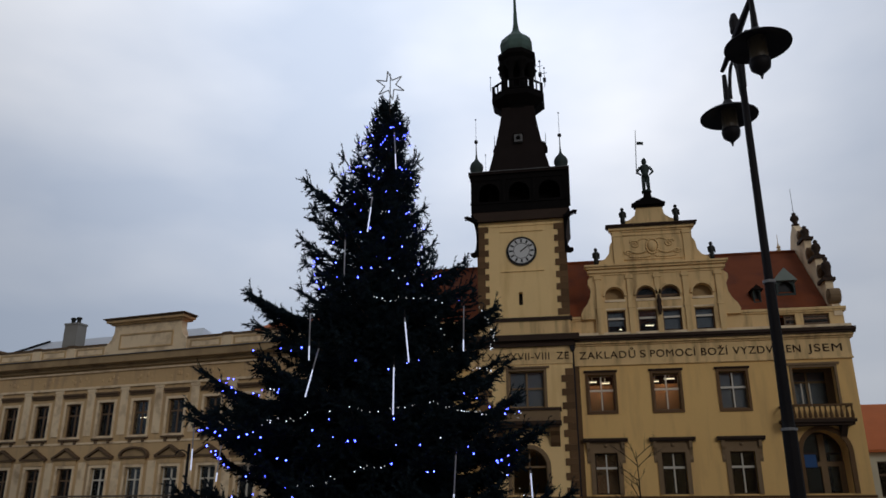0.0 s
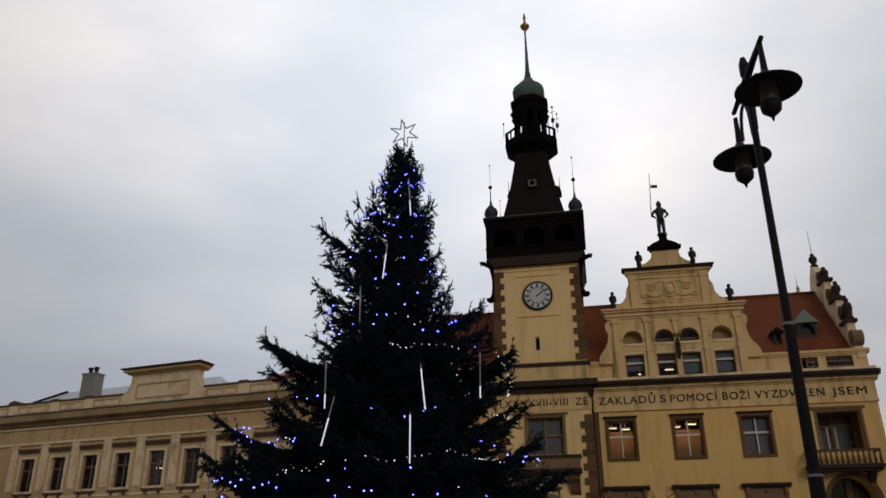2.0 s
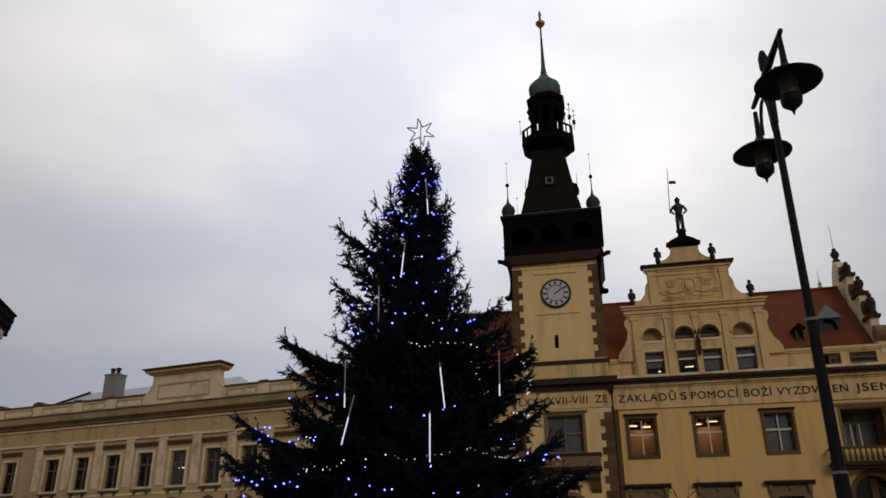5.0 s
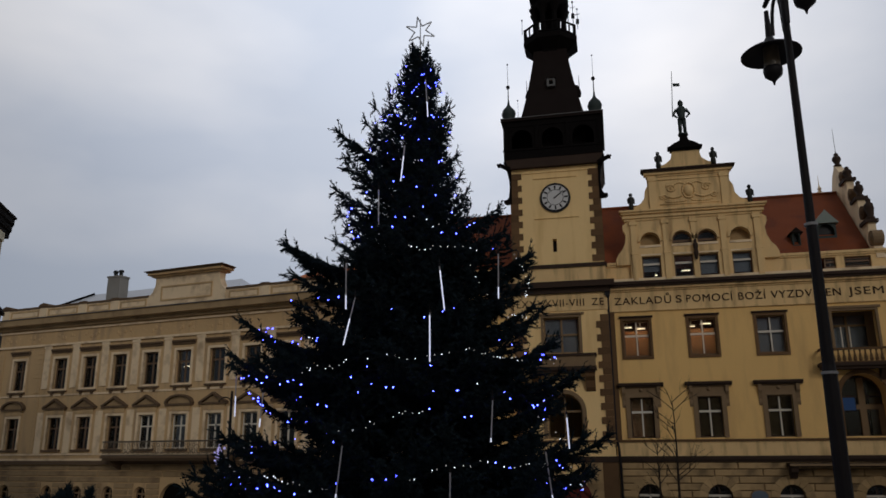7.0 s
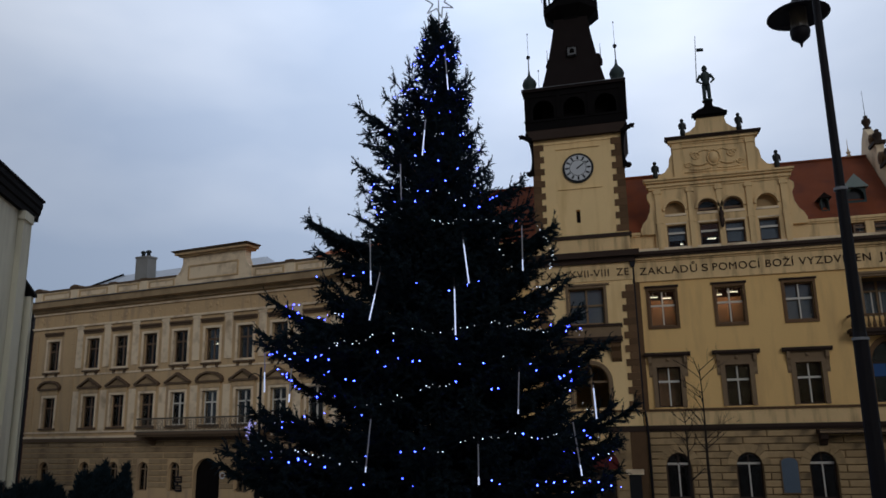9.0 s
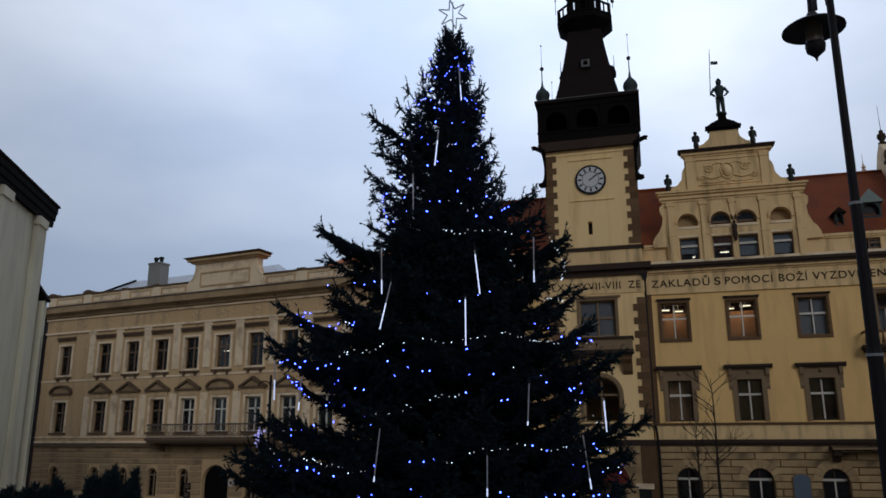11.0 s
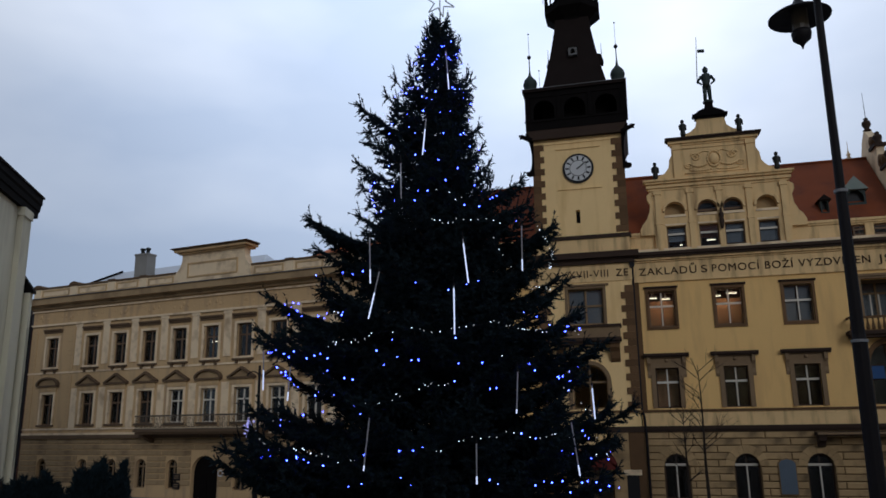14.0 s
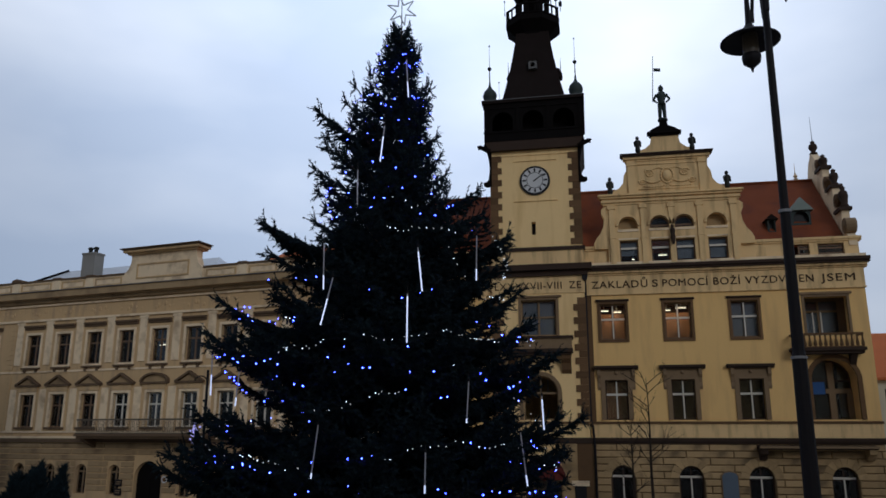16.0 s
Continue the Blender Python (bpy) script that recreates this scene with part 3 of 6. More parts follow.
def balcony(parent, x0, x1, y, z0, z1, d, slab, rail, iron=False):
    b = B()
    box(b, x0 - 0.08, x1 + 0.08, y - d, y, z0, z0 + 0.16)
    box(b, x0, x1, y - d + 0.12, y, z0 - 0.14, z0)
    for x in (x0 + 0.3, x1 - 0.6):
        prism(b, [(y, z0 - 0.75), (y, z0 - 0.14), (y - d + 0.2, z0 - 0.14), (y - d + 0.35, z0 - 0.3)], x, x + 0.3, axis="x")
    ob = part("balcony", b, slab, parent, "stone balcony on brackets")
    r = B()
    h = BASE[parent.name]
    for xa, xb, ya, yb in ((x0, x1, y - d + 0.04, y - d + 0.12), (x0, x0 + 0.08, y - d + 0.12, y), (x1 - 0.08, x1, y - d + 0.12, y)):
        box(r, xa, xb, ya, yb, z1 - 0.1 - h, z1 - h)
        box(r, xa, xb, ya, yb, z0 + 0.16 - h, z0 + 0.22 - h)
    n = int((x1 - x0) / (0.14 if iron else 0.24))
    for i in range(n + 1):
        x = x0 + 0.06 + (x1 - x0 - 0.12) * i / n
        if iron:
            rod(r, (x, y - d + 0.08, z0 + 0.2 - h), (x, y - d + 0.08, z1 - 0.08 - h), 0.014, 0.014, 5)
        else:
            lathe(r, [(0.05, z0 + 0.2 - h), (0.09, z0 + 0.3 - h), (0.04, z1 - 0.25 - h), (0.06, z1 - 0.08 - h)], x, y - d + 0.08, 8)
    part("railing", r, rail, ob)
    return ob


build_hall()
balcony(hall, 10.1, 13.42, 0, 5.66, 6.55, 0.75, STONE_DK, STONE)


def build_gable():
    """The ornamental front gable over the three window bays."""
    g = thing("front_gable", pose(0, 42, 10.56), "cream plastered renaissance gable with volutes and arched windows", "gable", base=10.56)
    cs = (2.36, 4.04, 5.33, 7.02)
    w = B()
    wall_panel(w, 1.25, 8.15, 10.56, 14.2, -0.1, 0.35, [(c - 0.5, c + 0.5, 10.6, 11.92) for c in cs] + [(c - 0.52, c + 0.52, 12.55, 13.25, 1) for c in cs])
    part("gable_wall", w, CREAM, g)
    for sx, x in ((1, 1.25), (-1, 8.15)):
        v = B()
        pts = [(x, 11.5), (x - sx * 0.72, 11.5), (x - sx * 0.76, 11.8), (x - sx * 0.62, 12.1), (x - sx * 0.4, 12.35), (x - sx * 0.22, 12.75), (x - sx * 0.16, 13.2), (x - sx * 0.3, 13.5), (x - sx * 0.3, 13.75), (x - sx * 0.12, 13.9), (x, 13.95)]
        prism(v, pts if sx < 0 else pts[::-1], -0.06, 0.3)
        part("volute", v, CREAM, g, "curled plaster volute")
    for i, c in enumerate(cs):
        glazing(window(g, c, 0.12, 10.6, 1.0, 1.32, WOODW, transom=0.68, bars=False), 1.0, 1.32, 0.68, False)
        # sky reflection in the panes, imitated by a grey sheet behind them
        if i != 1:
            n = B()
            box(n, c - 0.47, c + 0.47, 0.22, 0.235, 10.85 if i else 11.1, 11.9)
            part("sky_tone_sheet", n, PALE, g, "grey sheet in place of sky reflected in the pane")
        if i in (1, 2):
            window(g, c, 0.12, 12.55, 1.04, 0.7, WOODW, arched=True, bars=False)
        else:
            # niche back takes the darker ashlar colour for the shade in the recess
            n = B()
            prism(n, [(c + 0.52, 12.55), *arch_pts(c, 12.73, 0.52, 10), (c - 0.52, 12.55)], 0.26, 0.34)
            part("blind_niche", n, RUST, g, "blind arch in darker ochre, its recess shade put into the colour")
        a = B()
        o, q = arch_pts(c, 12.73, 0.64, 12), arch_pts(c, 12.73, 0.52, 12)
        prism(a, o + q[::-1], -0.2, -0.05)
        part("arch_band", a, CREAM, g)
        p = B()
        box(p, c - 0.56, c + 0.56, -0.14, 0.0, 12.4, 12.52)
        box(p, c - 0.54, c + 0.54, -0.12, 0.0, 11.95, 12.03)
        part("window_band", p, LTRIM, g)
    for x in (1.5, 3.2, 4.685, 6.17, 7.9):
        p = B()
        box(p, x - 0.14, x + 0.14, -0.2, 0.0, 10.6, 13.95)
        box(p, x - 0.2, x + 0.2, -0.24, 0.0, 13.7, 13.9)
        box(p, x - 0.18, x + 0.18, -0.22, 0.0, 12.03, 12.15)
        part("pilaster", p, CREAM, g)
    fg = B()
    lathe(fg, [(0.06, 11.55), (0.1, 11.7), (0.13, 11.95), (0.1, 12.1), (0.14, 12.3), (0.12, 12.42), (0.06, 12.47), (0.085, 12.56), (0.05, 12.68)], 4.685, -0.32, 9)
    part("carved_figure", fg, STONE_DK, g, "small dark carved figure between the windows", smooth=True)
    # black sheet in place of the loft's shade behind the arched panes
    n = B()
    box(n, 3.45, 5.9, 0.36, 0.4, 12.5, 13.4)
    part("loft_dark_sheet", n, BLACKP, g)
    c = B()
    moulding(c, 1.1, 8.2, -0.1, [(13.95, 14.08, 0.05), (14.08, 14.22, 0.14), (14.22, 14.3, 0.06), (14.3, 14.42, 0.2), (14.42, 14.52, 0.3)])
    part("gable_cornice", c, CREAM, g, "stone cornice with a dark upper edge")
    u = B()
    box(u, 2.45, 6.8, -0.02, 0.35, 14.52, 16.5)
    part("upper_gable_wall", u, CREAM, g)
    for sx, x in ((1, 2.45), (-1, 6.8)):
        v = B()
        pts = [(x, 14.52), (x - sx * 0.85, 14.52), (x - sx * 0.8, 14.8), (x - sx * 0.45, 14.95), (x - sx * 0.22, 15.25), (x - sx * 0.16, 15.7), (x - sx * 0.05, 15.9), (x, 15.95)]
        prism(v, pts if sx < 0 else pts[::-1], 0.0, 0.3)
        part("volute", v, CREAM, g)
    for x in (2.72, 6.53):
        p = B()
        box(p, x - 0.22, x + 0.22, -0.1, 0.1, 14.6, 16.45)
        box(p, x - 0.26, x + 0.26, -0.14, 0.1, 16.2, 16.4)
        part("pilaster", p, CREAM, g)
    rl = B()
    random.seed(4)
    ball(rl, (4.62, 0.1, 15.55), 0.3, 1.25, 12, 8)
    bar(rl, [(4.62 + 0.34 * math.cos(i / 8 * math.pi), -0.05, 15.55 + 0.44 * math.sin(i / 8 * math.pi)) for i in range(17)], 0.05, 6)
    for sx in (-1, 1):
        # an S-scroll with a curled end, an upper leaf and a hanging swag
        for cx, cz, r0, way in ((0.95, 15.7, 0.3, 1), (1.32, 15.25, 0.22, -1)):
            sp = []
            for i in range(22):
                a = way * i / 21 * 3.2 * math.pi + 0.5
                q = r0 * (1 - i / 25)
                sp.append((4.62 + sx * (cx + q * math.cos(a)), -0.04, cz + q * math.sin(a) * 0.8))
            bar(rl, sp, 0.045, 6)
        bar(rl, [(4.62 + sx * (0.35 + 0.12 * i), -0.04, 15.28 - 0.12 * math.sin(i / 7 * math.pi)) for i in range(8)], 0.06, 6)
        bar(rl, [(4.62 + sx * (0.2 + 0.14 * i), -0.04, 15.95 + 0.08 * math.sin(i / 7 * 2 * math.pi)) for i in range(8)], 0.04, 6)
        bar(rl, [(4.62 + sx * (0.1 + 0.15 * i), -0.04, 14.98 - 0.06 * math.sin(i / 8 * math.pi)) for i in range(9)], 0.035, 6)
    for q in ((14.78, 14.84), (16.22, 16.28)):
        box(rl, 3.05, 6.2, -0.06, 0.05, *q)
    part("relief", rl, CREAM, g, "plaster cartouche with scrolls", smooth=True)
    c = B()
    moulding(c, 2.45, 6.8, -0.02, [(16.45, 16.56, 0.06), (16.56, 16.7, 0.16)])
    part("gable_cornice", c, CREAM, g)
    c = B()
    moulding(c, 2.45, 6.8, -0.02, [(16.702, 16.78, 0.26), (16.78, 16.86, 0.32)])
    part("gable_cornice", c, STONE_DK, g, "sooty stone cornice")
    t = B()
    pts = [(3.15, 16.86), (6.12, 16.86), (6.05, 17.1), (5.75, 17.2), (5.45, 17.45), (5.35, 17.9), (3.92, 17.9), (3.82, 17.45), (3.52, 17.2), (3.22, 17.1)]
    prism(t, pts, 0.0, 0.35)
    part("gable_crown", t, CREAM, g)
    k = B()
    moulding(k, 3.9, 5.35, 0.0, [(17.9, 18.02, 0.08), (18.02, 18.14, 0.2)])
    prism(k, [(3.75, 18.14), (5.5, 18.14), (5.2, 18.35), (4.85, 18.5), (4.8, 18.85), (4.45, 18.85), (4.4, 18.5), (4.05, 18.35)], -0.1, 0.4)
    part("crown_cap", k, TIMBER, g, "dark metal covered cap")
    return g


build_gable()


def statue(name, x, y, z, h, label, category, spear=False):
    bm = B()
    s = h / 2.0
    lathe(bm, [(0.26 * s, 0), (0.26 * s, 0.1 * s), (0.15 * s, 0.14 * s)], 0, 0, 10)
    if spear:
        for sx in (-1, 1):
            rod(bm, (sx * 0.13 * s, 0, 0.12 * s), (sx * 0.1 * s, 0, 0.95 * s), 0.085 * s, 0.12 * s, 7)
            rod(bm, (sx * 0.24 * s, 0, 1.5 * s), (sx * 0.42 * s, -0.05, 1.2 * s), 0.085 * s, 0.06 * s, 6)
            rod(bm, (sx * 0.42 * s, -0.05, 1.2 * s), (sx * 0.22 * s, -0.12, 1.0 * s), 0.06 * s, 0.05 * s, 6)
        lathe(bm, [(0.2 * s, 0.9 * s), (0.17 * s, 1.1 * s), (0.27 * s, 1.45 * s), (0.2 * s, 1.6 * s), (0.08 * s, 1.66 * s)], 0, 0, 10)
        ball(bm, (0, 0, 1.8 * s), 0.14 * s, 1.15)
        lathe(bm, [(0.15 * s, 1.86 * s), (0.1 * s, 1.97 * s), (0.03 * s, 2.05 * s)], 0, 0, 8)
        rod(bm, (-0.45 * s, -0.05, 1.1 * s), (-0.3 * s, -0.05, 3.75 * s), 0.025 * s, 0.015 * s, 5)
        prism(bm, [(-0.3 * s, 2.85 * s), (0.05 * s, 2.82 * s), (0.05 * s, 3.0 * s), (-0.3 * s, 3.03 * s)], -0.06, -0.04)
    else:
        lathe(bm, [(0.2 * s, 0.14 * s), (0.27 * s, 0.5 * s), (0.22 * s, 0.85 * s), (0.34 * s, 1.3 * s), (0.3 * s, 1.5 * s), (0.13 * s, 1.6 * s)], 0, 0, 10)
        ball(bm, (0, 0, 1.8 * s), 0.19 * s, 1.1)
        rod(bm, (0.3 * s, 0, 1.4 * s), (0.3 * s, -0.1, 0.8 * s), 0.09 * s, 0.07 * s, 6)
        rod(bm, (-0.3 * s, 0, 1.4 * s), (-0.28 * s, -0.12, 0.85 * s), 0.09 * s, 0.07 * s, 6)
    ob = part(name, bm, PATINA if spear else BRONZE, smooth=True, loc=(x, y, z))
    return tagged(ob, label, category)


statue("knight_statue", 4.62, 42.1, 18.83, 2.15, "dark metal figure with a pennant lance on the gable crown", "statue", spear=True)
for sx, sz in ((1.5, 14.52), (3.14, 16.86), (6.08, 16.86), (7.76, 14.52)):
    tagged(statue("gable_statue", sx, 42.0, sz, 1.1, "small dark stone figure standing on the gable cornice", "statue"), group="statues on the gable")


def build_side_gable():
    g = thing("side_gable", pose(13.75, 42, 11.2), "cream stepped side gable with dark scrolls and finials", "gable", base=11.2)
    w = B()
    half = [(0.1, 11.2), (0.1, 11.7), (0.6, 12.1), (0.75, 12.7), (0.7, 13.3), (1.4, 13.7), (1.7, 14.3), (1.75, 14.9), (2.6, 15.2), (3.1, 15.8), (3.2, 16.5), (3.9, 16.8), (4.3, 17.5), (4.9, 18.0)]
    pts = half + [(9.9 - y, z) for y, z in half[::-1]]
    prism(w, pts, -0.2, 0.2, axis="x")
    part("gable_wall", w, LTRIM, g)
    for y, z in ((0.7, 13.35), (1.75, 14.95), (3.2, 16.55)):
        for y0 in (y - 0.15, 9.9 - y - 0.95):
            d = B()
            box(d, -0.32, 0.32, y0, y0 + 1.1, z - 0.1, z + 0.08)
            part("ledge", d, STONE_DK, g)
    for y, z, r in ((0.35, 12.3, 0.42), (1.25, 13.95, 0.38), (2.7, 15.45, 0.36), (3.85, 16.95, 0.3)):
        d = B()
        for k in range(3):
            o = [(y + r * (1 - 0.3 * k) * math.cos(i / 8 * math.pi), z + r * (1 - 0.3 * k) * math.sin(i / 8 * math.pi)) for i in range(16)]
            prism(d, o, -0.26 - 0.03 * k, 0.26 + 0.03 * k, axis="x")
        part("scroll", d, STONE if y > 1 else SURR, g, "weathered stone scroll")
    for y, z, h in ((0.75, 13.4, 1.25), (1.9, 15.0, 1.0), (3.4, 16.6, 0.8), (4.95, 17.95, 0.9)):
        f = B()
        lathe(f, [(0.2, z), (0.24, z + 0.1 * h), (0.12, z + 0.2 * h), (0.26, z + 0.5 * h), (0.22, z + 0.7 * h), (0.1, z + 0.78 * h), (0.14, z + 0.9 * h), (0.03, z + h)], 0, y, 9)
        part("finial", f, STONE_DK, g, "dark stone finial", smooth=True)
    n = B()
    rod(n, (0, 4.95, 18.75), (0, 4.95, 20.4), 0.02, 0.01, 5)
    part("spike", n, IRON, g)


build_side_gable()


def dormer(x, y, z, w, h, roofmat):
    d = thing("roof_dormer", pose(x, 42 + y, z), "small roof dormer with a dark opening", "dormer", group="roof dormers", base=0.0)
    b = B()
    wall_panel(b, -w / 2, w / 2, -0.2, h, 0, 0.12, [(-w * 0.4, w * 0.4, 0.05, h * 0.95, 1)])
    box(b, -w / 2, -w / 2 + 0.1, 0.12, h + 0.3, -0.2, h)
    box(b, w / 2 - 0.1, w / 2, 0.12, h + 0.3, -0.2, h)
    part("dormer_wall", b, PATINA, d)
    r = B()
    prism(r, [(-w / 2 - 0.15, h), (w / 2 + 0.15, h), (0, h + w * 0.75)], -0.15, h + w)
    part("dormer_roof", r, roofmat, d)
    k = B()
    box(k, -w / 2 + 0.1, w / 2 - 0.1, 0.25, 0.3, -0.1, h)
    part("opening", k, BLACKP, d)


dormer(11.75, 1.6, 12.85, 1.0, 0.75, DORMZ)
dormer(10.1, 1.2, 12.35, 0.4, 0.7, SLATE)
dormer(-7.6, 1.4, 12.6, 0.7, 0.7, SLATE)


def build_tower():
    t = thing("clock_tower", pose(-2.65, 41.6, TB), "ochre clock tower with brown quoins, dark timber gallery and copper lantern", "tower", base=TB)
    hw = 2.5
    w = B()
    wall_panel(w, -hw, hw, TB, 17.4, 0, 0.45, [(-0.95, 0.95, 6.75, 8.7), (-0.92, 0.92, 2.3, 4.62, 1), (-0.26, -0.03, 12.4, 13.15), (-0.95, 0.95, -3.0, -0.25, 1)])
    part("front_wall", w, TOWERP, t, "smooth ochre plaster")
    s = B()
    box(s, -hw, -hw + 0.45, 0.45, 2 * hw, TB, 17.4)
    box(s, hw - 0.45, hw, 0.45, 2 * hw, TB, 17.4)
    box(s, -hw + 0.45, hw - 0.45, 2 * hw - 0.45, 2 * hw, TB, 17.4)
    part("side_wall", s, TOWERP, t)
    k = B()
    box(k, -0.3, 0.0, 0.42, 0.5, 12.3, 13.2)
    part("slit_shutter", k, BLACKP, t)
    window(t, 0, 0.2, 6.75, 1.9, 1.95, SURR, transom=0.52)
    window(t, 0, 0.25, 2.3, 1.84, 2.32, SURR, arched=True)
    window(t, 0, 0.4, -3.0, 1.9, 2.75, WOODW, arched=True)
    a = B()
    surround(a, -0.95, 0.95, 6.75, 8.7, 0, 0.14, 0.06, bottom=False)
    box(a, -1.25, 1.25, -0.14, 0.1, 8.841, 8.93)
    part("surround", a, SURR, t)
    a = B()
    o, i = arch_pts(0, 3.7, 1.12, 14), arch_pts(0, 3.7, 0.92, 14)
    prism(a, o + i[::-1], -0.06, 0.1)
    box(a, -1.12, -0.92, -0.06, 0.1, 2.3, 3.7)
    box(a, 0.92, 1.12, -0.06, 0.1, 2.3, 3.7)
    part("arch_surround", a, SURR, t)
    aw = B()
    prism(aw, [(1.3, -0.7), *arch_pts(0.0, -0.75, 1.2, 12)], -0.5, 0.0)
    part("door_canopy", aw, REDP, t, "dull red rounded door canopy")
    for z0, z1, p, m in ((11.45, 11.65, 0.14, STONE_DK), (10.3, 10.62, 0.45, STONE_DK), (10.0, 10.3, 0.2, STONE_DK), (1.1, 1.4, 0.12, STONE_DK), (2.1, 2.22, 0.1, STONE)):
        c = B()
        box(c, -hw - p, hw + p, -p, 0.3, z0, z1)
        part("string_course", c, m, t)
    c = B()
    box(c, -hw - 0.03, hw + 0.03, -0.05, 0.2, 9.05, 10.0)
    part("frieze", c, CREAM, t)
    c = B()
    box(c, -hw - 0.04, hw + 0.04, -0.06, 0.2, 10.62, 11.45)
    part("parapet_band", c, CREAM, t)
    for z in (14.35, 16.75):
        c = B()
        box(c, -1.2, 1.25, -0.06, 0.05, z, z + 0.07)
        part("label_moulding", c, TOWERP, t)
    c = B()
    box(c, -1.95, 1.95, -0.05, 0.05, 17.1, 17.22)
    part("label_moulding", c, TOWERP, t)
    text_part("LXXXXVII-VIII", 0.56, t, -2.4, -0.07, 9.29, 3.65, LETTER)
    text_part("ZE", 0.56, t, 1.69, -0.07, 9.29, 0.64, LETTER)
    # clock
    r = B()
    o = [(0.86 * math.cos(i / 16 * math.pi), 15.55 + 0.86 * math.sin(i / 16 * math.pi)) for i in range(32)]
    prism(r, o, -0.1, 0.05)
    cl = part("clock", r, BLACKP, t, "round public clock with a black ring")
    d = B()
    prism(d, [(0.74 * math.cos(i / 16 * math.pi), 15.55 - TB + 0.74 * math.sin(i / 16 * math.pi)) for i in range(32)], -0.12, -0.098)
    part("dial", d, DIAL, cl, "pale grey dial")
    h = B()
    for i in range(12):
        a = i / 6 * math.pi
        c, s2 = math.cos(a), math.sin(a)
        q = [(0.5, -0.045), (0.7, -0.055), (0.7, 0.055), (0.5, 0.045)]
        prism(h, [(u * c - v * s2, 15.55 - TB + u * s2 + v * c) for u, v in q], -0.13, -0.121)
    o = [(0.47 * math.cos(i / 16 * math.pi), 15.55 - TB + 0.47 * math.sin(i / 16 * math.pi)) for i in range(33)]
    i2 = [(0.44 * math.cos(i / 16 * math.pi), 15.55 - TB + 0.44 * math.sin(i / 16 * math.pi)) for i in range(33)]
    prism(h, o + i2[::-1], -0.13, -0.121)
    part("hour_marks", h, BLACKP, cl)
    for ang, ln, wd in ((35, 0.4, 0.04), (40, 0.58, 0.025)):
        h = B()
        c, s2 = math.cos(radians(ang)), math.sin(radians(ang))
        prism(h, [(u * c - v * s2, 15.55 - TB + u * s2 + v * c) for u, v in ((-0.1, -wd), (ln, -wd / 2), (ln, wd / 2), (-0.1, wd))], -0.145, -0.132)
        part("clock_hand", h, BLACKP, cl)
    # dark timber gallery on corbels
    cb = B()
    prism(cb, [(-hw, 17.4), (hw, 17.4), (hw + 0.28, 17.95), (-hw - 0.28, 17.95)], -0.3, 5.3)
    part("corbel_course", cb, STONE_DK, t)
    ga = B()
    gw = hw + 0.32
    wall_panel(ga, -gw, gw, 17.95, 20.3, -0.32, -0.12, [(x - 0.6, x + 0.6, 18.6, 19.75, 1) for x in (-1.75, 0, 1.75)])
    wall_panel(ga, -gw, gw, 17.95, 20.3, 5.12, 5.32, ())
    box(ga, -gw, -gw + 0.2, -0.12, 5.12, 17.95, 20.3)
    box(ga, gw - 0.2, gw, -0.12, 5.12, 17.95, 20.3)
    part("gallery", ga, TIMBER, t, "blackened timber gallery with arched openings")
    # added dark block: shuts out the sky and keeps the arches dark
    gc = B()
    box(gc, -1.9, 1.9, 0.75, 4.5, 18.1, 20.3)
    part("gallery_dark_fill", gc, TIMBER, t)
    fl = B()
    box(fl, -gw + 0.2, gw - 0.2, -0.12, 5.12, 17.97, 18.1)
    part("gallery_floor", fl, TIMBER, t)
    ed = B()
    box(ed, -gw - 0.12, gw + 0.12, -0.44, 5.44, 20.3, 20.46)
    part("gallery_eave", ed, SLATE, t)
    ed = B()
    box(ed, -gw - 0.13, gw + 0.13, -0.46, -0.3, 20.461, 20.5)
    part("eave_flashing", ed, DULLZ, t, "worn grey metal edge")
    for z in (18.45, 19.95):
        g = B()
        box(g, -gw - 0.04, gw + 0.04, -0.37, -0.3, z, z + 0.1)
        part("gallery_ledge", g, TIMBER, t)
    for x in (-2.68, -0.875, 0.875, 2.68):
        g = B()
        box(g, x - 0.1, x + 0.1, -0.4, -0.3, 18.552, 19.948)
        part("gallery_post", g, TIMBER, t)
    for sx in (-1, 1):
        g = B()
        box(g, min(sx * (hw - 0.7), sx * (hw + 0.06)), max(sx * (hw - 0.7), sx * (hw + 0.06)), -0.08, 0.3, TB, 1.2)
        part("corner_pier", g, STONE, t, "sooty brown stone pier")
        g = B()
        box(g, min(sx * 0.97, sx * (hw - 0.701)), max(sx * 0.97, sx * (hw - 0.701)), -0.05, 0.0, TB, 1.2)
        for k2 in range(7):
            box(g, min(sx * 0.99, sx * (hw - 0.72)), max(sx * 0.99, sx * (hw - 0.72)), -0.1, -0.05, TB + 0.04 + k2 * 0.6, TB + 0.58 + k2 * 0.6)
        part("ashlar_front", g, RUST, t, "banded ashlar front")
    g = B()
    box(g, 1.46, 2.35, -0.2, -0.081, -1.0, -0.74)
    part("lintel", g, LTRIM, t, "pale stone lintel")
    # black panel on the pier stands for a small dark window
    g = B()
    box(g, 1.6, 2.2, -0.12, -0.082, -2.2, -1.001)
    part("small_window_dark", g, BLACKP, t, "black panel in place of a small dark window")
    # gargoyle spouts and carved consoles on the corners
    for sx in (-1, 1):
        g = B()
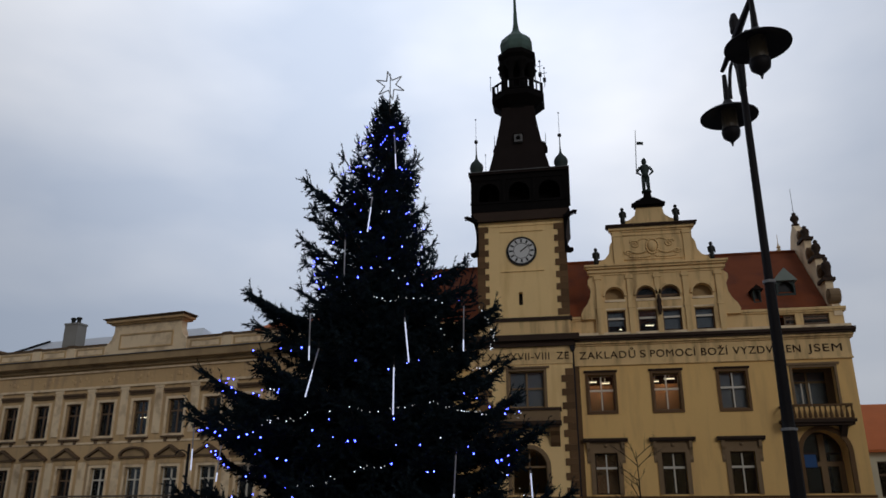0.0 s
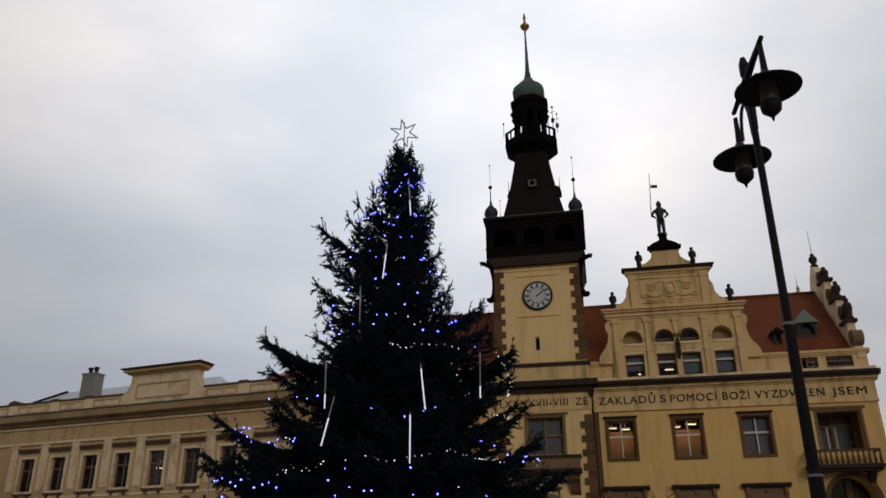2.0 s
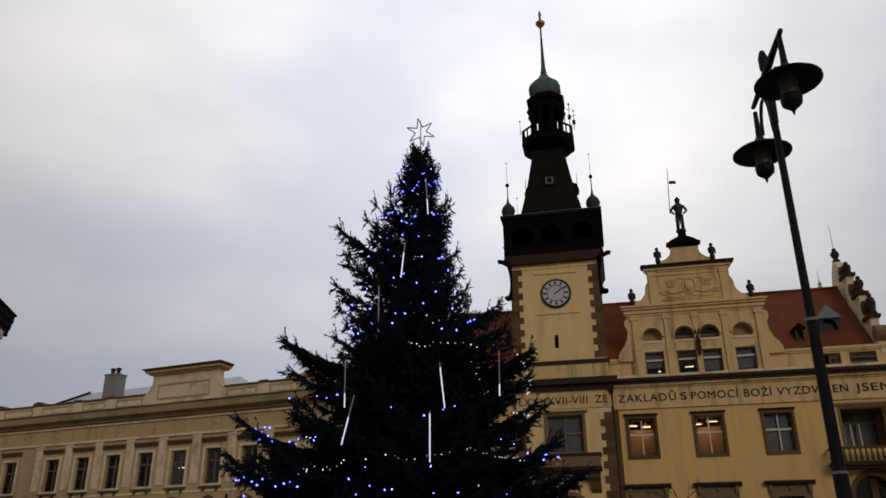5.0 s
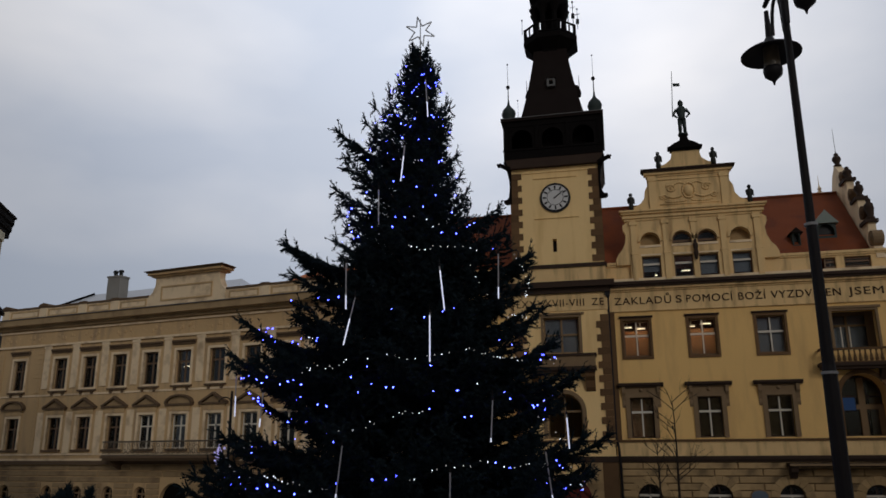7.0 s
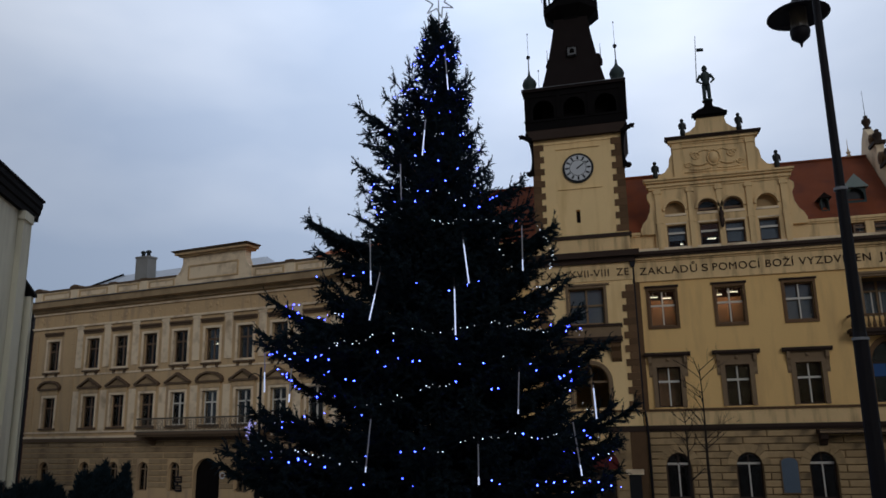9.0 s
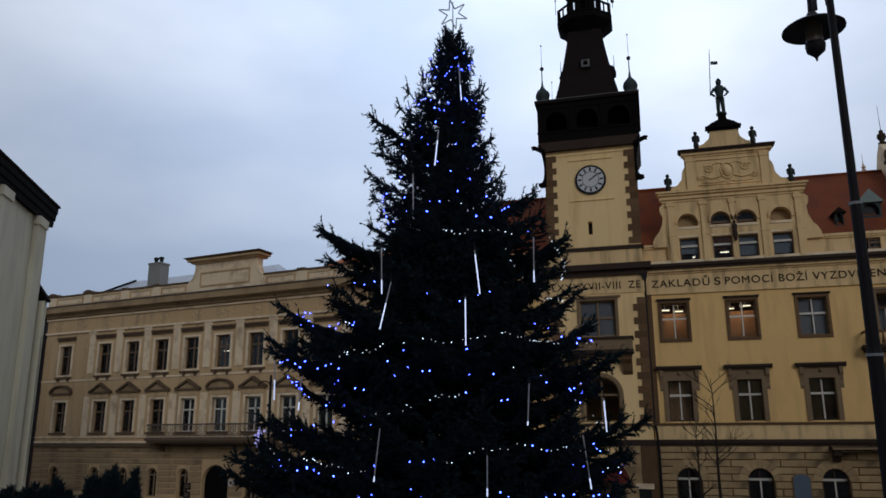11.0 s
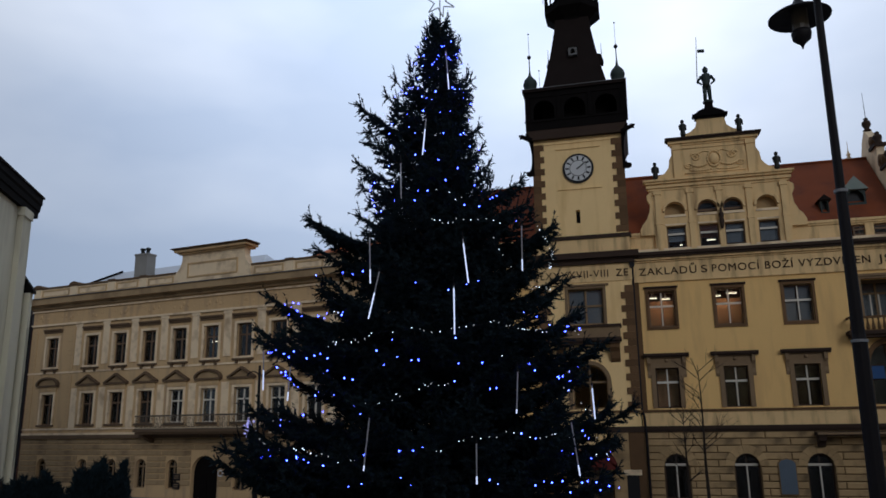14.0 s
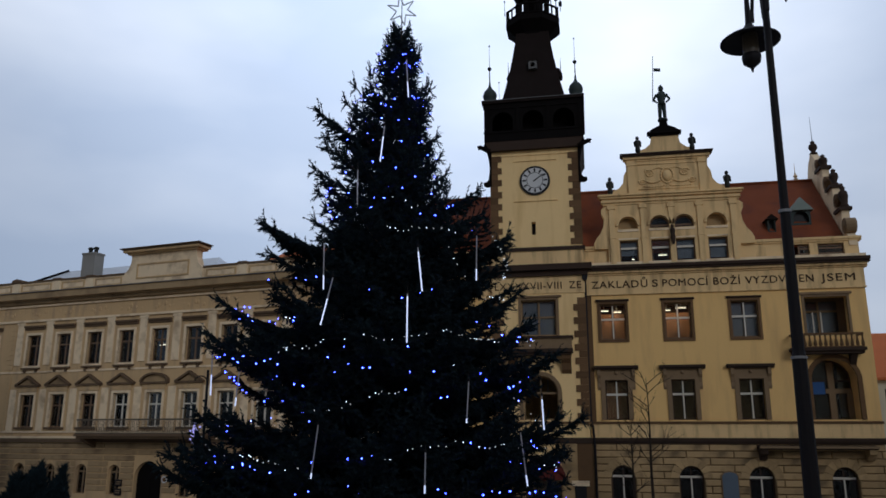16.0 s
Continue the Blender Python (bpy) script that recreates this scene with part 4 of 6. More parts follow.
        for p, q, r0, r1 in (((2.5, 17.4), (2.86, 17.6), 0.16, 0.14), ((2.86, 17.6), (3.08, 17.68), 0.14, 0.11), ((3.08, 17.68), (3.24, 17.76), 0.11, 0.05), ((3.02, 17.66), (3.2, 17.56), 0.09, 0.04), ((2.75, 17.62), (2.84, 17.86), 0.07, 0.03)):
            rod(g, (sx * p[0], -0.22, p[1]), (sx * q[0], -0.24, q[1]), r0, r1, 7)
        ball(g, (sx * 3.06, -0.24, 17.7), 0.13, 0.85)
        part("gargoyle", g, TIMBER, t, "dark stone waterspout with an open jaw", smooth=True)
        g = B()
        pts = [(2.45, 15.3), (2.6, 15.42), (2.78, 15.4), (2.93, 15.5), (2.9, 15.6), (2.72, 15.62), (2.62, 15.8), (2.57, 16.2), (2.57, 16.6), (2.62, 17.0), (2.7, 17.35), (2.8, 17.7), (2.83, 17.95), (2.45, 17.95)]
        prism(g, [(sx * p, z) for p, z in pts][::sx], -0.08, 0.3)
        part("console", g, TIMBER, t, "dark carved console")
    # concave spire, platform, lantern, dome
    sp = B()
    lathe(sp, [(r * 1.414 * 0.97, z) for r, z in ((2.2, 20.46), (1.95, 20.75), (1.75, 21.6), (1.5, 22.7), (1.3, 23.8), (1.12, 24.9), (1.04, 25.7))], 0, 2.5, 4, turn=0.5)
    part("spire_roof", sp, SLATE, t, "concave dark shingled roof")
    oc = B()
    wall_panel(oc, -0.25, 0.25, 22.95, 23.45, 0.85, 1.3, [(-0.13, 0.13, 23.06, 23.36, 1)])
    part("roof_lucarne", oc, DULLZ, t, "square grey lucarne with a round hole")
    oc = B()
    box(oc, -0.24, 0.24, 1.305, 1.5, 22.97, 23.43)
    part("lucarne_back", oc, BLACKP, t)
    oc = B()
    prism(oc, [(-0.3, 23.451), (0.3, 23.451), (0.18, 23.6), (0, 23.66), (-0.18, 23.6)], 0.8, 1.7)
    part("lucarne_roof", oc, SLATE, t)
    for sx in (-1, 1):
        l2 = B()
        prism(l2, [(sx * 1.2, 22.9), (sx * 1.68, 22.9), (sx * 1.72, 23.1), (sx * 1.55, 23.5), (sx * 1.2, 23.6)][::sx], 2.25, 2.75)
        rod(l2, (sx * 1.62, 2.5, 23.4), (sx * 1.62, 2.5, 24.3), 0.03, 0.01, 5)
        part("roof_lucarne", l2, SLATE, t)
    pf = B()
    lathe(pf, [(1.05, 25.5), (1.15, 25.75), (1.55, 26.1), (1.78, 26.3), (1.78, 26.62), (1.7, 26.68)], 0, 2.5, 8, turn=0.5)
    part("platform", pf, TIMBER, t, "flared dark platform")
    for k2 in range(8):
        a0, a1 = (k2 + 0.5) / 4 * math.pi, (k2 + 1.5) / 4 * math.pi
        p0, p1 = Vector((1.66 * math.cos(a0), 2.5 + 1.66 * math.sin(a0), 0)), Vector((1.66 * math.cos(a1), 2.5 + 1.66 * math.sin(a1), 0))
        for z in (26.78, 27.42):
            rl = B()
            rod(rl, p0 + Vector((0, 0, z)), p1 + Vector((0, 0, z)), 0.07, 0.07, 6)
            part("gallery_rail", rl, TIMBER, t)
        for q in range(3):
            p = p0.lerp(p1, q / 3)
            rl = B()
            rod(rl, p + Vector((0, 0, 26.65)), p + Vector((0, 0, 27.45)), 0.1 if q == 0 else 0.05, None, 6)
            part("baluster", rl, TIMBER, t)
    for k2 in range(8):
        a = (k2 + 0.5) / 4 * math.pi
        c = B()
        lathe(c, [(0.22, 26.6), (0.17, 26.9), (0.15, 28.35), (0.24, 28.65), (0.4, 29.0)], 0.95 * math.cos(a), 2.5 + 0.95 * math.sin(a), 8)
        part("lantern_column", c, TIMBER, t)
    co = B()
    lathe(co, [(0.42, 26.6), (0.36, 27.3), (0.36, 28.6), (0.5, 29.1)], 0, 2.5, 8, turn=0.5)
    part("lantern_core", co, TIMBER, t)
    lc = B()
    lathe(lc, [(1.0, 28.85), (1.12, 29.0), (1.12, 29.4), (1.3, 29.6), (1.32, 29.85), (1.1, 30.05)], 0, 2.5, 8, turn=0.5)
    part("lantern_cornice", lc, TIMBER, t)
    for x, y, z0, z1, r in ((1.5, 1.6, 27.4, 28.9, 0.025), (1.75, 2.3, 27.4, 28.8, 0.02), (1.2, 1.4, 27.4, 28.5, 0.03), (-1.75, 2.2, 27.4, 28.4, 0.02)):
        an = B()
        rod(an, (x, y, z0), (x, y, z1), r, r * 0.7, 6)
        ball(an, (x, y, z1), r * 3, 1.0, 8, 6)
        if x > 1.3:
            rod(an, (x - 0.16, y, z1 - 0.4), (x + 0.16, y, z1 - 0.35), 0.02, None, 5)
            box(an, x - 0.1, x + 0.1, y - 0.08, y + 0.02, z0 + 0.35, z0 + 0.65)
        part("aerial", an, IRON, t, "dark aerial on the gallery rail")
    dm = B()
    lathe(dm, [(1.0, 30.0), (1.1, 30.3), (1.13, 30.7), (1.0, 31.1), (0.72, 31.4), (0.42, 31.65), (0.25, 31.95), (0.16, 32.5), (0.11, 33.6), (0.06, 35.5)], 0, 2.5, 8, turn=0.5)
    part("dome", dm, COPPER, t, "green copper onion dome with a needle")
    fb = B()
    lathe(fb, [(0.05, 35.5), (0.08, 35.9), (0.3, 36.15), (0.34, 36.3), (0.12, 36.5), (0.07, 36.8), (0.12, 36.95), (0.03, 37.4)], 0, 2.5, 10)
    part("finial", fb, GILT, t, "tarnished gilt ball and tip", smooth=True)
    for sx in (-1, 1):
        for y in (0.0, 5.0):
            p = B()
            lathe(p, [(0.32, 20.46), (0.32, 20.56), (0.28, 20.6), (0.38, 20.78), (0.42, 20.98), (0.35, 21.2), (0.18, 21.38), (0.08, 21.55), (0.04, 21.85)], sx * 2.5, y, 10)
            q = part("corner_pinnacle", p, PATINA, t, "dull grey-green copper onion pinnacle", smooth=True)
            p = B()
            rod(p, (sx * 2.5, y, 21.7 - TB), (sx * 2.5, y, 22.7 - TB), 0.035, 0.025, 6)
            rod(p, (sx * 2.5, y, 22.7 - TB), (sx * 2.5, y, 24.2 - TB), 0.014, 0.009, 6)
            ball(p, (sx * 2.5, y, 22.7 - TB), 0.12)
            ball(p, (sx * 2.5, y, 24.2 - TB), 0.05)
            part("spike", p, IRON, q)
    parapet_balcony(t, -1.78, 1.78, 0, 5.85, 6.64, 0.8)
    k = B()
    box(k, -0.9, 0.9, 0.3, 0.315, 6.8, 8.66)
    part("curtain_sky_backing", k, PALE, t, "grey drawn net curtain")
    # quoins
    qm = {}
    for wd in (0.62, 0.4):
        for sx in (-1, 1):
            b = B()
            x0, x1 = (-hw - 0.04, -hw + wd) if sx < 0 else (hw - wd, hw + 0.04)
            box(b, x0, x1, -0.05, 0.12, 0.004, 0.356)
            me = bpy.data.meshes.new("quoin_stone")
            bmesh.ops.recalc_face_normals(b, faces=b.faces)
            b.to_mesh(me)
            me.materials.append(STONE)
            qm[wd, sx] = me
    for z0, n in ((2.3, 18), (11.75, 15)):
        for i in range(n):
            for sx in (-1, 1):
                mesh_part("quoin_stone", qm[(0.62, 0.4)[i % 2], sx], t, (0, 0, z0 - TB + i * 0.36))


build_tower()
for word, x0, x1 in (("ZAKLADŮ", 0.24, 3.2), ("S", 3.42, 3.72), ("POMOCÍ", 3.95, 6.3), ("BOŽÍ", 6.57, 7.93), ("VYZDVIŽEN", 8.22, 11.57), ("JSEM", 11.97, 13.62)):
    text_part(word, 0.56, hall, x0, -0.07, 9.3, x1 - x0, LETTER)
# brown strip imitates the shaded flank of the tower
cs = B()
box(cs, -0.09, 0.2, -0.04, 0.1, 2.22, 8.919)
part("corner_strip", cs, STONE, hall, "brown strip in place of the tower's shaded side")
dp = B()
bar(dp, [(-0.1, -0.2, 10.1), (-0.1, -0.2, 2.3), (0.0, -0.28, 1.9), (0.05, -0.3, 1.0), (0.05, -0.2, -2.9)], 0.07, 8)
part("downpipe", dp, IRON, hall, "dark rainwater pipe")
dp = B()
prism(dp, [(-0.28, 10.3), (0.08, 10.3), (0.04, 9.9), (-0.03, 9.7), (-0.17, 9.7), (-0.24, 9.9)], -0.55, -0.08)
part("rainwater_head", dp, IRON, hall, "dark rainwater hopper")


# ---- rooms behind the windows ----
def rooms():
    # floors and partitions in near-black, so the rooms read as unlit
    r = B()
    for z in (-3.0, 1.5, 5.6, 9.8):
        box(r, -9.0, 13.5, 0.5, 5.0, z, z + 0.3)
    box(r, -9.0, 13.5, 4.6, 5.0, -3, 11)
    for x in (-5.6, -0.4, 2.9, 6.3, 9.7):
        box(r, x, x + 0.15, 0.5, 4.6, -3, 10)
    tagged(part("room_partitions", r, ROOM, hall, "plain rooms behind the windows, coloured near-black for their shade"), kind="")
    for x0, x1 in ((0.3, 2.4), (3.6, 5.9)):
        b = B()
        box(b, x0, x1, 1.6, 1.66, 5.95, 8.1)
        part("room_blind", b, ROOM_WARM, hall, "orange-brown lamplit curtain")
    for x0, x1 in ((0.5, 2.2),):
        b = B()
        box(b, x0, x1, 0.75, 0.79, 1.95, 4.5)
        part("room_blind", b, ROOM_WARM, hall, "reddish-brown drawn curtain")
    for x, w in ((1.3, 13), (4.7, 16)):
        lm = new("office_lamp", bpy.data.lights.new("office_lamp", "POINT"))
        lm.data.energy, lm.data.color, lm.data.shadow_soft_size = w, (1.0, 0.68, 0.36), 0.12
        lm.location = (x, 42.95, 7.9)
    for x, y, z, l in ((2.6, 0.9, 11.1, 0.14), (3.9, 1.0, 11.55, 0.3), (4.2, 1.0, 11.3, 0.45), (0.85, 1.0, 8.25, 0.5), (1.55, 1.2, 8.2, 0.5), (4.2, 1.0, 8.2, 0.42), (4.95, 0.9, 8.3, 0.55), (-2.33, 0.75, 3.8, 0.2)):
        lt = thing("ceiling_light", pose(x, 42 + y, z), "lit fluorescent ceiling tube seen through the window", "ceiling light", group="office ceiling lights")
        b = B()
        rod(b, (-l / 2, 0, -0.05), (l / 2, 0, -0.05), 0.026, None, 8)
        part("tube", b, TUBE, lt)
        b = B()
        box(b, -l / 2, l / 2, -0.06, 0.06, -0.01, 0.04)
        box(b, -0.03, 0.03, -0.03, 0.03, 0.04, (5.6 if z < 5 else 9.8 if z < 9 else 12.0) - z)
        part("fitting", b, WHITEW, lt)


rooms()


# ---- the long house to the west: local x along its front (0 at its middle), y into the house ----
LB = -2.9
LM = pose(41 * 0.1754 - 35.95 * 0.9845, 41 * 0.9845 + 35.95 * 0.1754, LB, 0, 0, -10.1)
office = thing("office_house", LM, "three-storey beige stucco house with pediments over its windows", "house", base=LB)


def build_office():
    L = 17.75
    cols = [i * 2.8 for i in range(-4, 5)] + [-15.35, 15.35]
    holes = []
    for c in cols:
        holes += [(c - 0.64, c + 0.64, 2.0, 4.23), (c - 0.64, c + 0.64, 6.25, 8.45)]
        if c:
            holes.append((c - 0.48, c + 0.48, -2.3, -0.4, 1))
    holes.append((-1.1, 1.1, LB, -0.15, 1))
    w = B()
    wall_panel(w, -L, L, LB, 10.9, 0, 0.45, holes)
    part("front_wall", w, LPLAST, office, "weathered beige stucco")
    s = B()
    box(s, -L, -L + 0.45, 0.45, 12, LB, 10.9)
    box(s, L - 0.45, L, 0.45, 12, LB, 10.9)
    box(s, -L + 0.45, L - 0.45, 11.55, 12, LB, 10.9)
    part("side_wall", s, LPLAST, office)
    for z0, z1, p, m in ((1.0, 1.25, 0.22, LDARK), (1.25, 1.4, 0.1, LTRIM), (1.62, 1.74, 0.08, LTRIM), (5.75, 5.88, 0.05, LTRIM), (9.4, 9.55, 0.14, LTRIM), (10.5, 10.62, 0.12, LTRIM)):
        c = B()
        box(c, -L - p, L + p, -p, 0.2, z0, z1)
        part("string_course", c, m, office)
    c = B()
    profile(c, -L - 0.5, L + 0.5, ledges(0, ((10.72, 10.9, 0.22), (10.9, 11.0, 0.3), (11.0, 11.45, 0.72)), 0.6))
    part("cornice", c, LRUST, office, "deep brown cornice")
    c = B()
    box(c, -L - 0.55, L + 0.55, -0.82, 0.5, 11.451, 11.5)
    part("cornice_cover", c, DULLZ, office, "dull metal cornice cover")
    a = B()
    box(a, -L, -3.3, -0.2, 0.3, 11.45, 12.3)
    box(a, 3.3, L, -0.2, 0.3, 11.45, 12.3)
    part("attic_parapet", a, LTRIM, office)
    a = B()
    box(a, -L - 0.06, -3.3, -0.28, 0.36, 12.3, 12.42)
    box(a, 3.3, L + 0.06, -0.28, 0.36, 12.3, 12.42)
    part("parapet_coping", a, LDARK, office)
    for x in (-17.3, -13.4, -9.5, -6.4, 6.4, 9.5, 13.4, 17.3):
        a = B()
        if abs(x) > 13:
            prism(a, [(x - 0.5, 12.421), (x + 0.5, 12.421), (x + 0.4, 12.58), (x, 12.68), (x - 0.4, 12.58)], -0.32, 0.4)
        else:
            prism(a, [(x - 0.4, 12.421), (x + 0.4, 12.421), (x + 0.3, 12.5), (x - 0.3, 12.5)], -0.3, 0.38)
        part("pier_cap", a, LDARK, office, "dark brown rounded cap")
        a = B()
        box(a, x - 0.35, x + 0.35, -0.26, -0.1, 11.45, 12.299)
        part("parapet_pier", a, LTRIM, office)
    for x0, x1 in ((-16.95, -13.75), (-13.05, -9.85), (-9.15, -6.75), (-6.05, -3.4), (3.4, 6.05), (6.75, 9.15), (9.85, 13.05), (13.75, 16.95)):
        a = B()
        wall_panel(a, x0 + 0.12, x1 - 0.12, 11.62, 12.2, -0.235, -0.19, [(x0 + 0.26, x1 - 0.26, 11.74, 12.08)])
        part("parapet_panel", a, LPLAST, office)
    b = B()
    pts = [(-3.35, 11.45), (3.35, 11.45), (3.3, 12.3), (2.95, 12.6), (2.75, 13.1), (2.75, 13.6), (-2.75, 13.6), (-2.75, 13.1), (-2.95, 12.6), (-3.3, 12.3)]
    prism(b, pts, -0.3, 0.3)
    part("attic_block", b, LTRIM, office, "raised attic with a blank panel")
    f = B()
    for z0, z1 in ((11.9, 12.0), (12.85, 12.95)):
        box(f, -2.2, 2.2, -0.36, -0.25, z0, z1)
    for x in (-2.2, 2.1):
        box(f, x, x + 0.1, -0.36, -0.25, 12.0, 12.85)
    part("panel_frame", f, LPLAST, office)
    c = B()
    moulding(c, -2.75, 2.75, -0.3, [(13.6, 13.72, 0.2), (13.72, 13.88, 0.42)], 0.9)
    part("attic_cornice", c, LPLAST, office)
    c = B()
    moulding(c, -2.75, 2.75, -0.3, [(13.881, 13.94, 0.5), (13.94, 14.0, 0.6)], 0.9)
    part("attic_cover", c, LDARK, office)
    r = B()
    e = [(-L + 0.2, 0.3, 11.5), (3.4, 0.3, 11.5), (3.4, 9.7, 11.5), (-L + 0.2, 9.7, 11.5), (-L + 3.6, 5.0, 14.35), (0.5, 5.0, 14.35)]
    v = [r.verts.new(q) for q in e]
    for f in ((0, 1, 5, 4), (1, 2, 5), (2, 3, 4, 5), (3, 0, 4), (3, 2, 1, 0)):
        r.faces.new([v[i] for i in f])
    part("roof", r, ZINC, office, "hipped grey sheet metal roof")
    r = B()
    rod(r, (-L + 0.2, 0.3, 11.55), (-L + 3.6, 5.0, 14.4), 0.11, None, 6)
    part("hip_flashing", r, TIMBER, office, "dark metal hip flashing")
    r = B()
    e = [(3.5, 0.3, 11.5), (L - 0.2, 0.3, 11.5), (L - 0.2, 9.7, 11.5), (3.5, 9.7, 11.5), (6.6, 5.0, 14.3), (L - 3.5, 5.0, 14.3)]
    v = [r.verts.new(q) for q in e]
    for f in ((0, 1, 5, 4), (1, 2, 5), (2, 3, 4, 5), (3, 0, 4), (3, 2, 1, 0)):
        r.faces.new([v[i] for i in f])
    part("roof", r, TILE_ORANGE, office, "faded red tile roof")
    h = B()
    box(h, -10.35, -9.1, 2.6, 3.5, 11.6, 14.9)
    box(h, -10.4, -9.05, 2.55, 3.55, 14.9, 15.03)
    ch = part("chimney", h, CHIMNEY, office, "grey chimney stack")
    for x in (-10.0, -9.45):
        h = B()
        lathe(h, [(0.14, 15.03 - LB), (0.14, 15.33 - LB), (0.2, 15.37 - LB), (0.2, 15.5 - LB), (0.1, 15.55 - LB)], x, 3.0, 8)
        part("chimney_pot", h, BRONZE, ch)
    for c in cols:
        window(office, c, 0.22, 2.0, 1.28, 2.23, WHITEW if abs(c) < 9 and c > -3 else WOODW, transom=0.66)
        window(office, c, 0.22, 6.25, 1.28, 2.2, WOODW, transom=0.66)
        s = B()
        surround(s, c - 0.64, c + 0.64, 2.0, 4.23, 0, 0.16, 0.08, bottom=False)
        part("surround", s, LTRIM, office, "plain stucco window frame")
        s = B()
        surround(s, c - 0.64, c + 0.64, 6.25, 8.45, 0, 0.16, 0.08)
        part("surround", s, LTRIM, office, "plain stucco window frame")
        s = B()
        box(s, c - 0.85, c + 0.85, -0.14, 0.1, 1.86, 1.999)
        part("sill", s, LDARK, office)
        for dx in (-0.62, 0.42):
            s = B()
            box(s, c + dx, c + dx + 0.2, -0.12, 0.05, 5.78, 5.999)
            part("bracket", s, LDARK, office)
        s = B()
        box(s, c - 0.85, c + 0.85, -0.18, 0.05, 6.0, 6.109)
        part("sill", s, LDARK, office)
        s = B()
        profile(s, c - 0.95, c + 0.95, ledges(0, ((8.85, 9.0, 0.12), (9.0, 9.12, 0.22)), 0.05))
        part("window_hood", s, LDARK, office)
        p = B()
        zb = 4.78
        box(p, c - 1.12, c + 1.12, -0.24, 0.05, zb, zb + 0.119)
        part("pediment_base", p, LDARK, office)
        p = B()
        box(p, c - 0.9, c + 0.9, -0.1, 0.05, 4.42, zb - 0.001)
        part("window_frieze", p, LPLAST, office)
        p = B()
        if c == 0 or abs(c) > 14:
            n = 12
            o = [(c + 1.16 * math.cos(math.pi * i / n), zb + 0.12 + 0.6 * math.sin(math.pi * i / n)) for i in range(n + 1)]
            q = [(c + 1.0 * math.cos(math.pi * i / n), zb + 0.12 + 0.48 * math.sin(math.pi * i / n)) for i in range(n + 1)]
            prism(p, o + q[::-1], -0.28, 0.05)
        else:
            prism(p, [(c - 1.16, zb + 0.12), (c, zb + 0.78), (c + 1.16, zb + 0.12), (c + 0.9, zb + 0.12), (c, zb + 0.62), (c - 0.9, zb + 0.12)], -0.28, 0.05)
        part("pediment", p, LDARK, office, "dark brown stucco pediment")
        p = B()
        if c == 0 or abs(c) > 14:
            prism(p, [(c + 0.98 * math.cos(math.pi * i / 10), zb + 0.12 + 0.46 * math.sin(math.pi * i / 10)) for i in range(11)], -0.08, 0.05)
        else:
            prism(p, [(c - 0.88, zb + 0.12), (c + 0.88, zb + 0.12), (c, zb + 0.6)], -0.08, 0.05)
        part("pediment_field", p, LRUST, office)
        if c:
            window(office, c, 0.25, -2.3, 0.96, 1.9, SURR, arched=True)
    fo = B()
    for i in range(88):
        x = -17.4 + i * 0.4
        ball(fo, (x + 0.1 * math.sin(i * 2.3), 0.1, 10.02 + 0.12 * math.sin(i * 1.9)), 0.15 + 0.03 * math.sin(i * 0.9), 1.2, 7, 5)
    tagged(part("frieze_ornament", fo, LPLAST, office, "row of stucco scrolls"), kind="stuff")
    for c in [i * 2.8 + 1.4 for i in range(-5, 5)]:
        p = B()
        box(p, c - 0.3, c + 0.3, -0.06, 0.1, 6.3, 9.2)
        box(p, c - 0.36, c + 0.36, -0.1, 0.1, 9.2, 9.399)
        part("pilaster_strip", p, LTRIM, office)
        p = B()
        box(p, c - 0.3, c + 0.3, -0.05, 0.1, 1.75, 4.6)
        part("pilaster_strip", p, LTRIM, office)
    d = B()
    box(d, -1.1, -0.02, 0.3, 0.38, LB, -1.25)
    box(d, 0.02, 1.1, 0.3, 0.38, LB, -1.25)
    prism(d, arch_pts(0, -1.25, 1.1, 12), 0.3, 0.38)
    part("door", d, TIMBER, office, "dark wooden double door")
    # balcony over the door
    ba = balcony(office, -5.1, 5.1, 0, 1.4, 2.5, 1.35, LDARK, RAIL, iron=True)
    sc = B()
    for i in range(25):
        x = -4.9 + i * 9.8 / 24
        for z, r0 in ((1.86 - LB, 0.15), (2.22 - LB, 0.11)):
            bar(sc, [(x + r0 * math.cos(q / 5 * math.pi), -1.27, z + r0 * math.sin(q / 5 * math.pi)) for q in range(11)], 0.018, 4)
    tagged(part("scrollwork", sc, RAIL, ba, "weathered iron scrolls"), kind="stuff")
    gu = B()
    bar(gu, [(-L - 0.12, -0.75, 11.3), (-L - 0.12, -0.15, 10.6), (-L - 0.12, -0.15, LB)], 0.08, 8)
    part("downpipe", gu, IRON, office, "dark rainwater pipe")
    # rooms coloured near-black in place of indoor shade
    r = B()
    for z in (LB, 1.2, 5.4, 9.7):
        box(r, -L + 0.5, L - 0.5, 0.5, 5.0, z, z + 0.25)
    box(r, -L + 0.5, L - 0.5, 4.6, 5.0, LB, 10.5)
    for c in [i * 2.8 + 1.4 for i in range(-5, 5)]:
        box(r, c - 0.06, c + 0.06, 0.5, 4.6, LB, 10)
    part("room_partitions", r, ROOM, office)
    # quoins of the end bays
    b = B()
    box(b, -0.3, 0.3, -0.05, 0.1, 0.02, 0.33)
    me = bpy.data.meshes.new("quoin_stone")
    bmesh.ops.recalc_face_normals(b, faces=b.faces)
    b.to_mesh(me)
    me.materials.append(LPLAST)
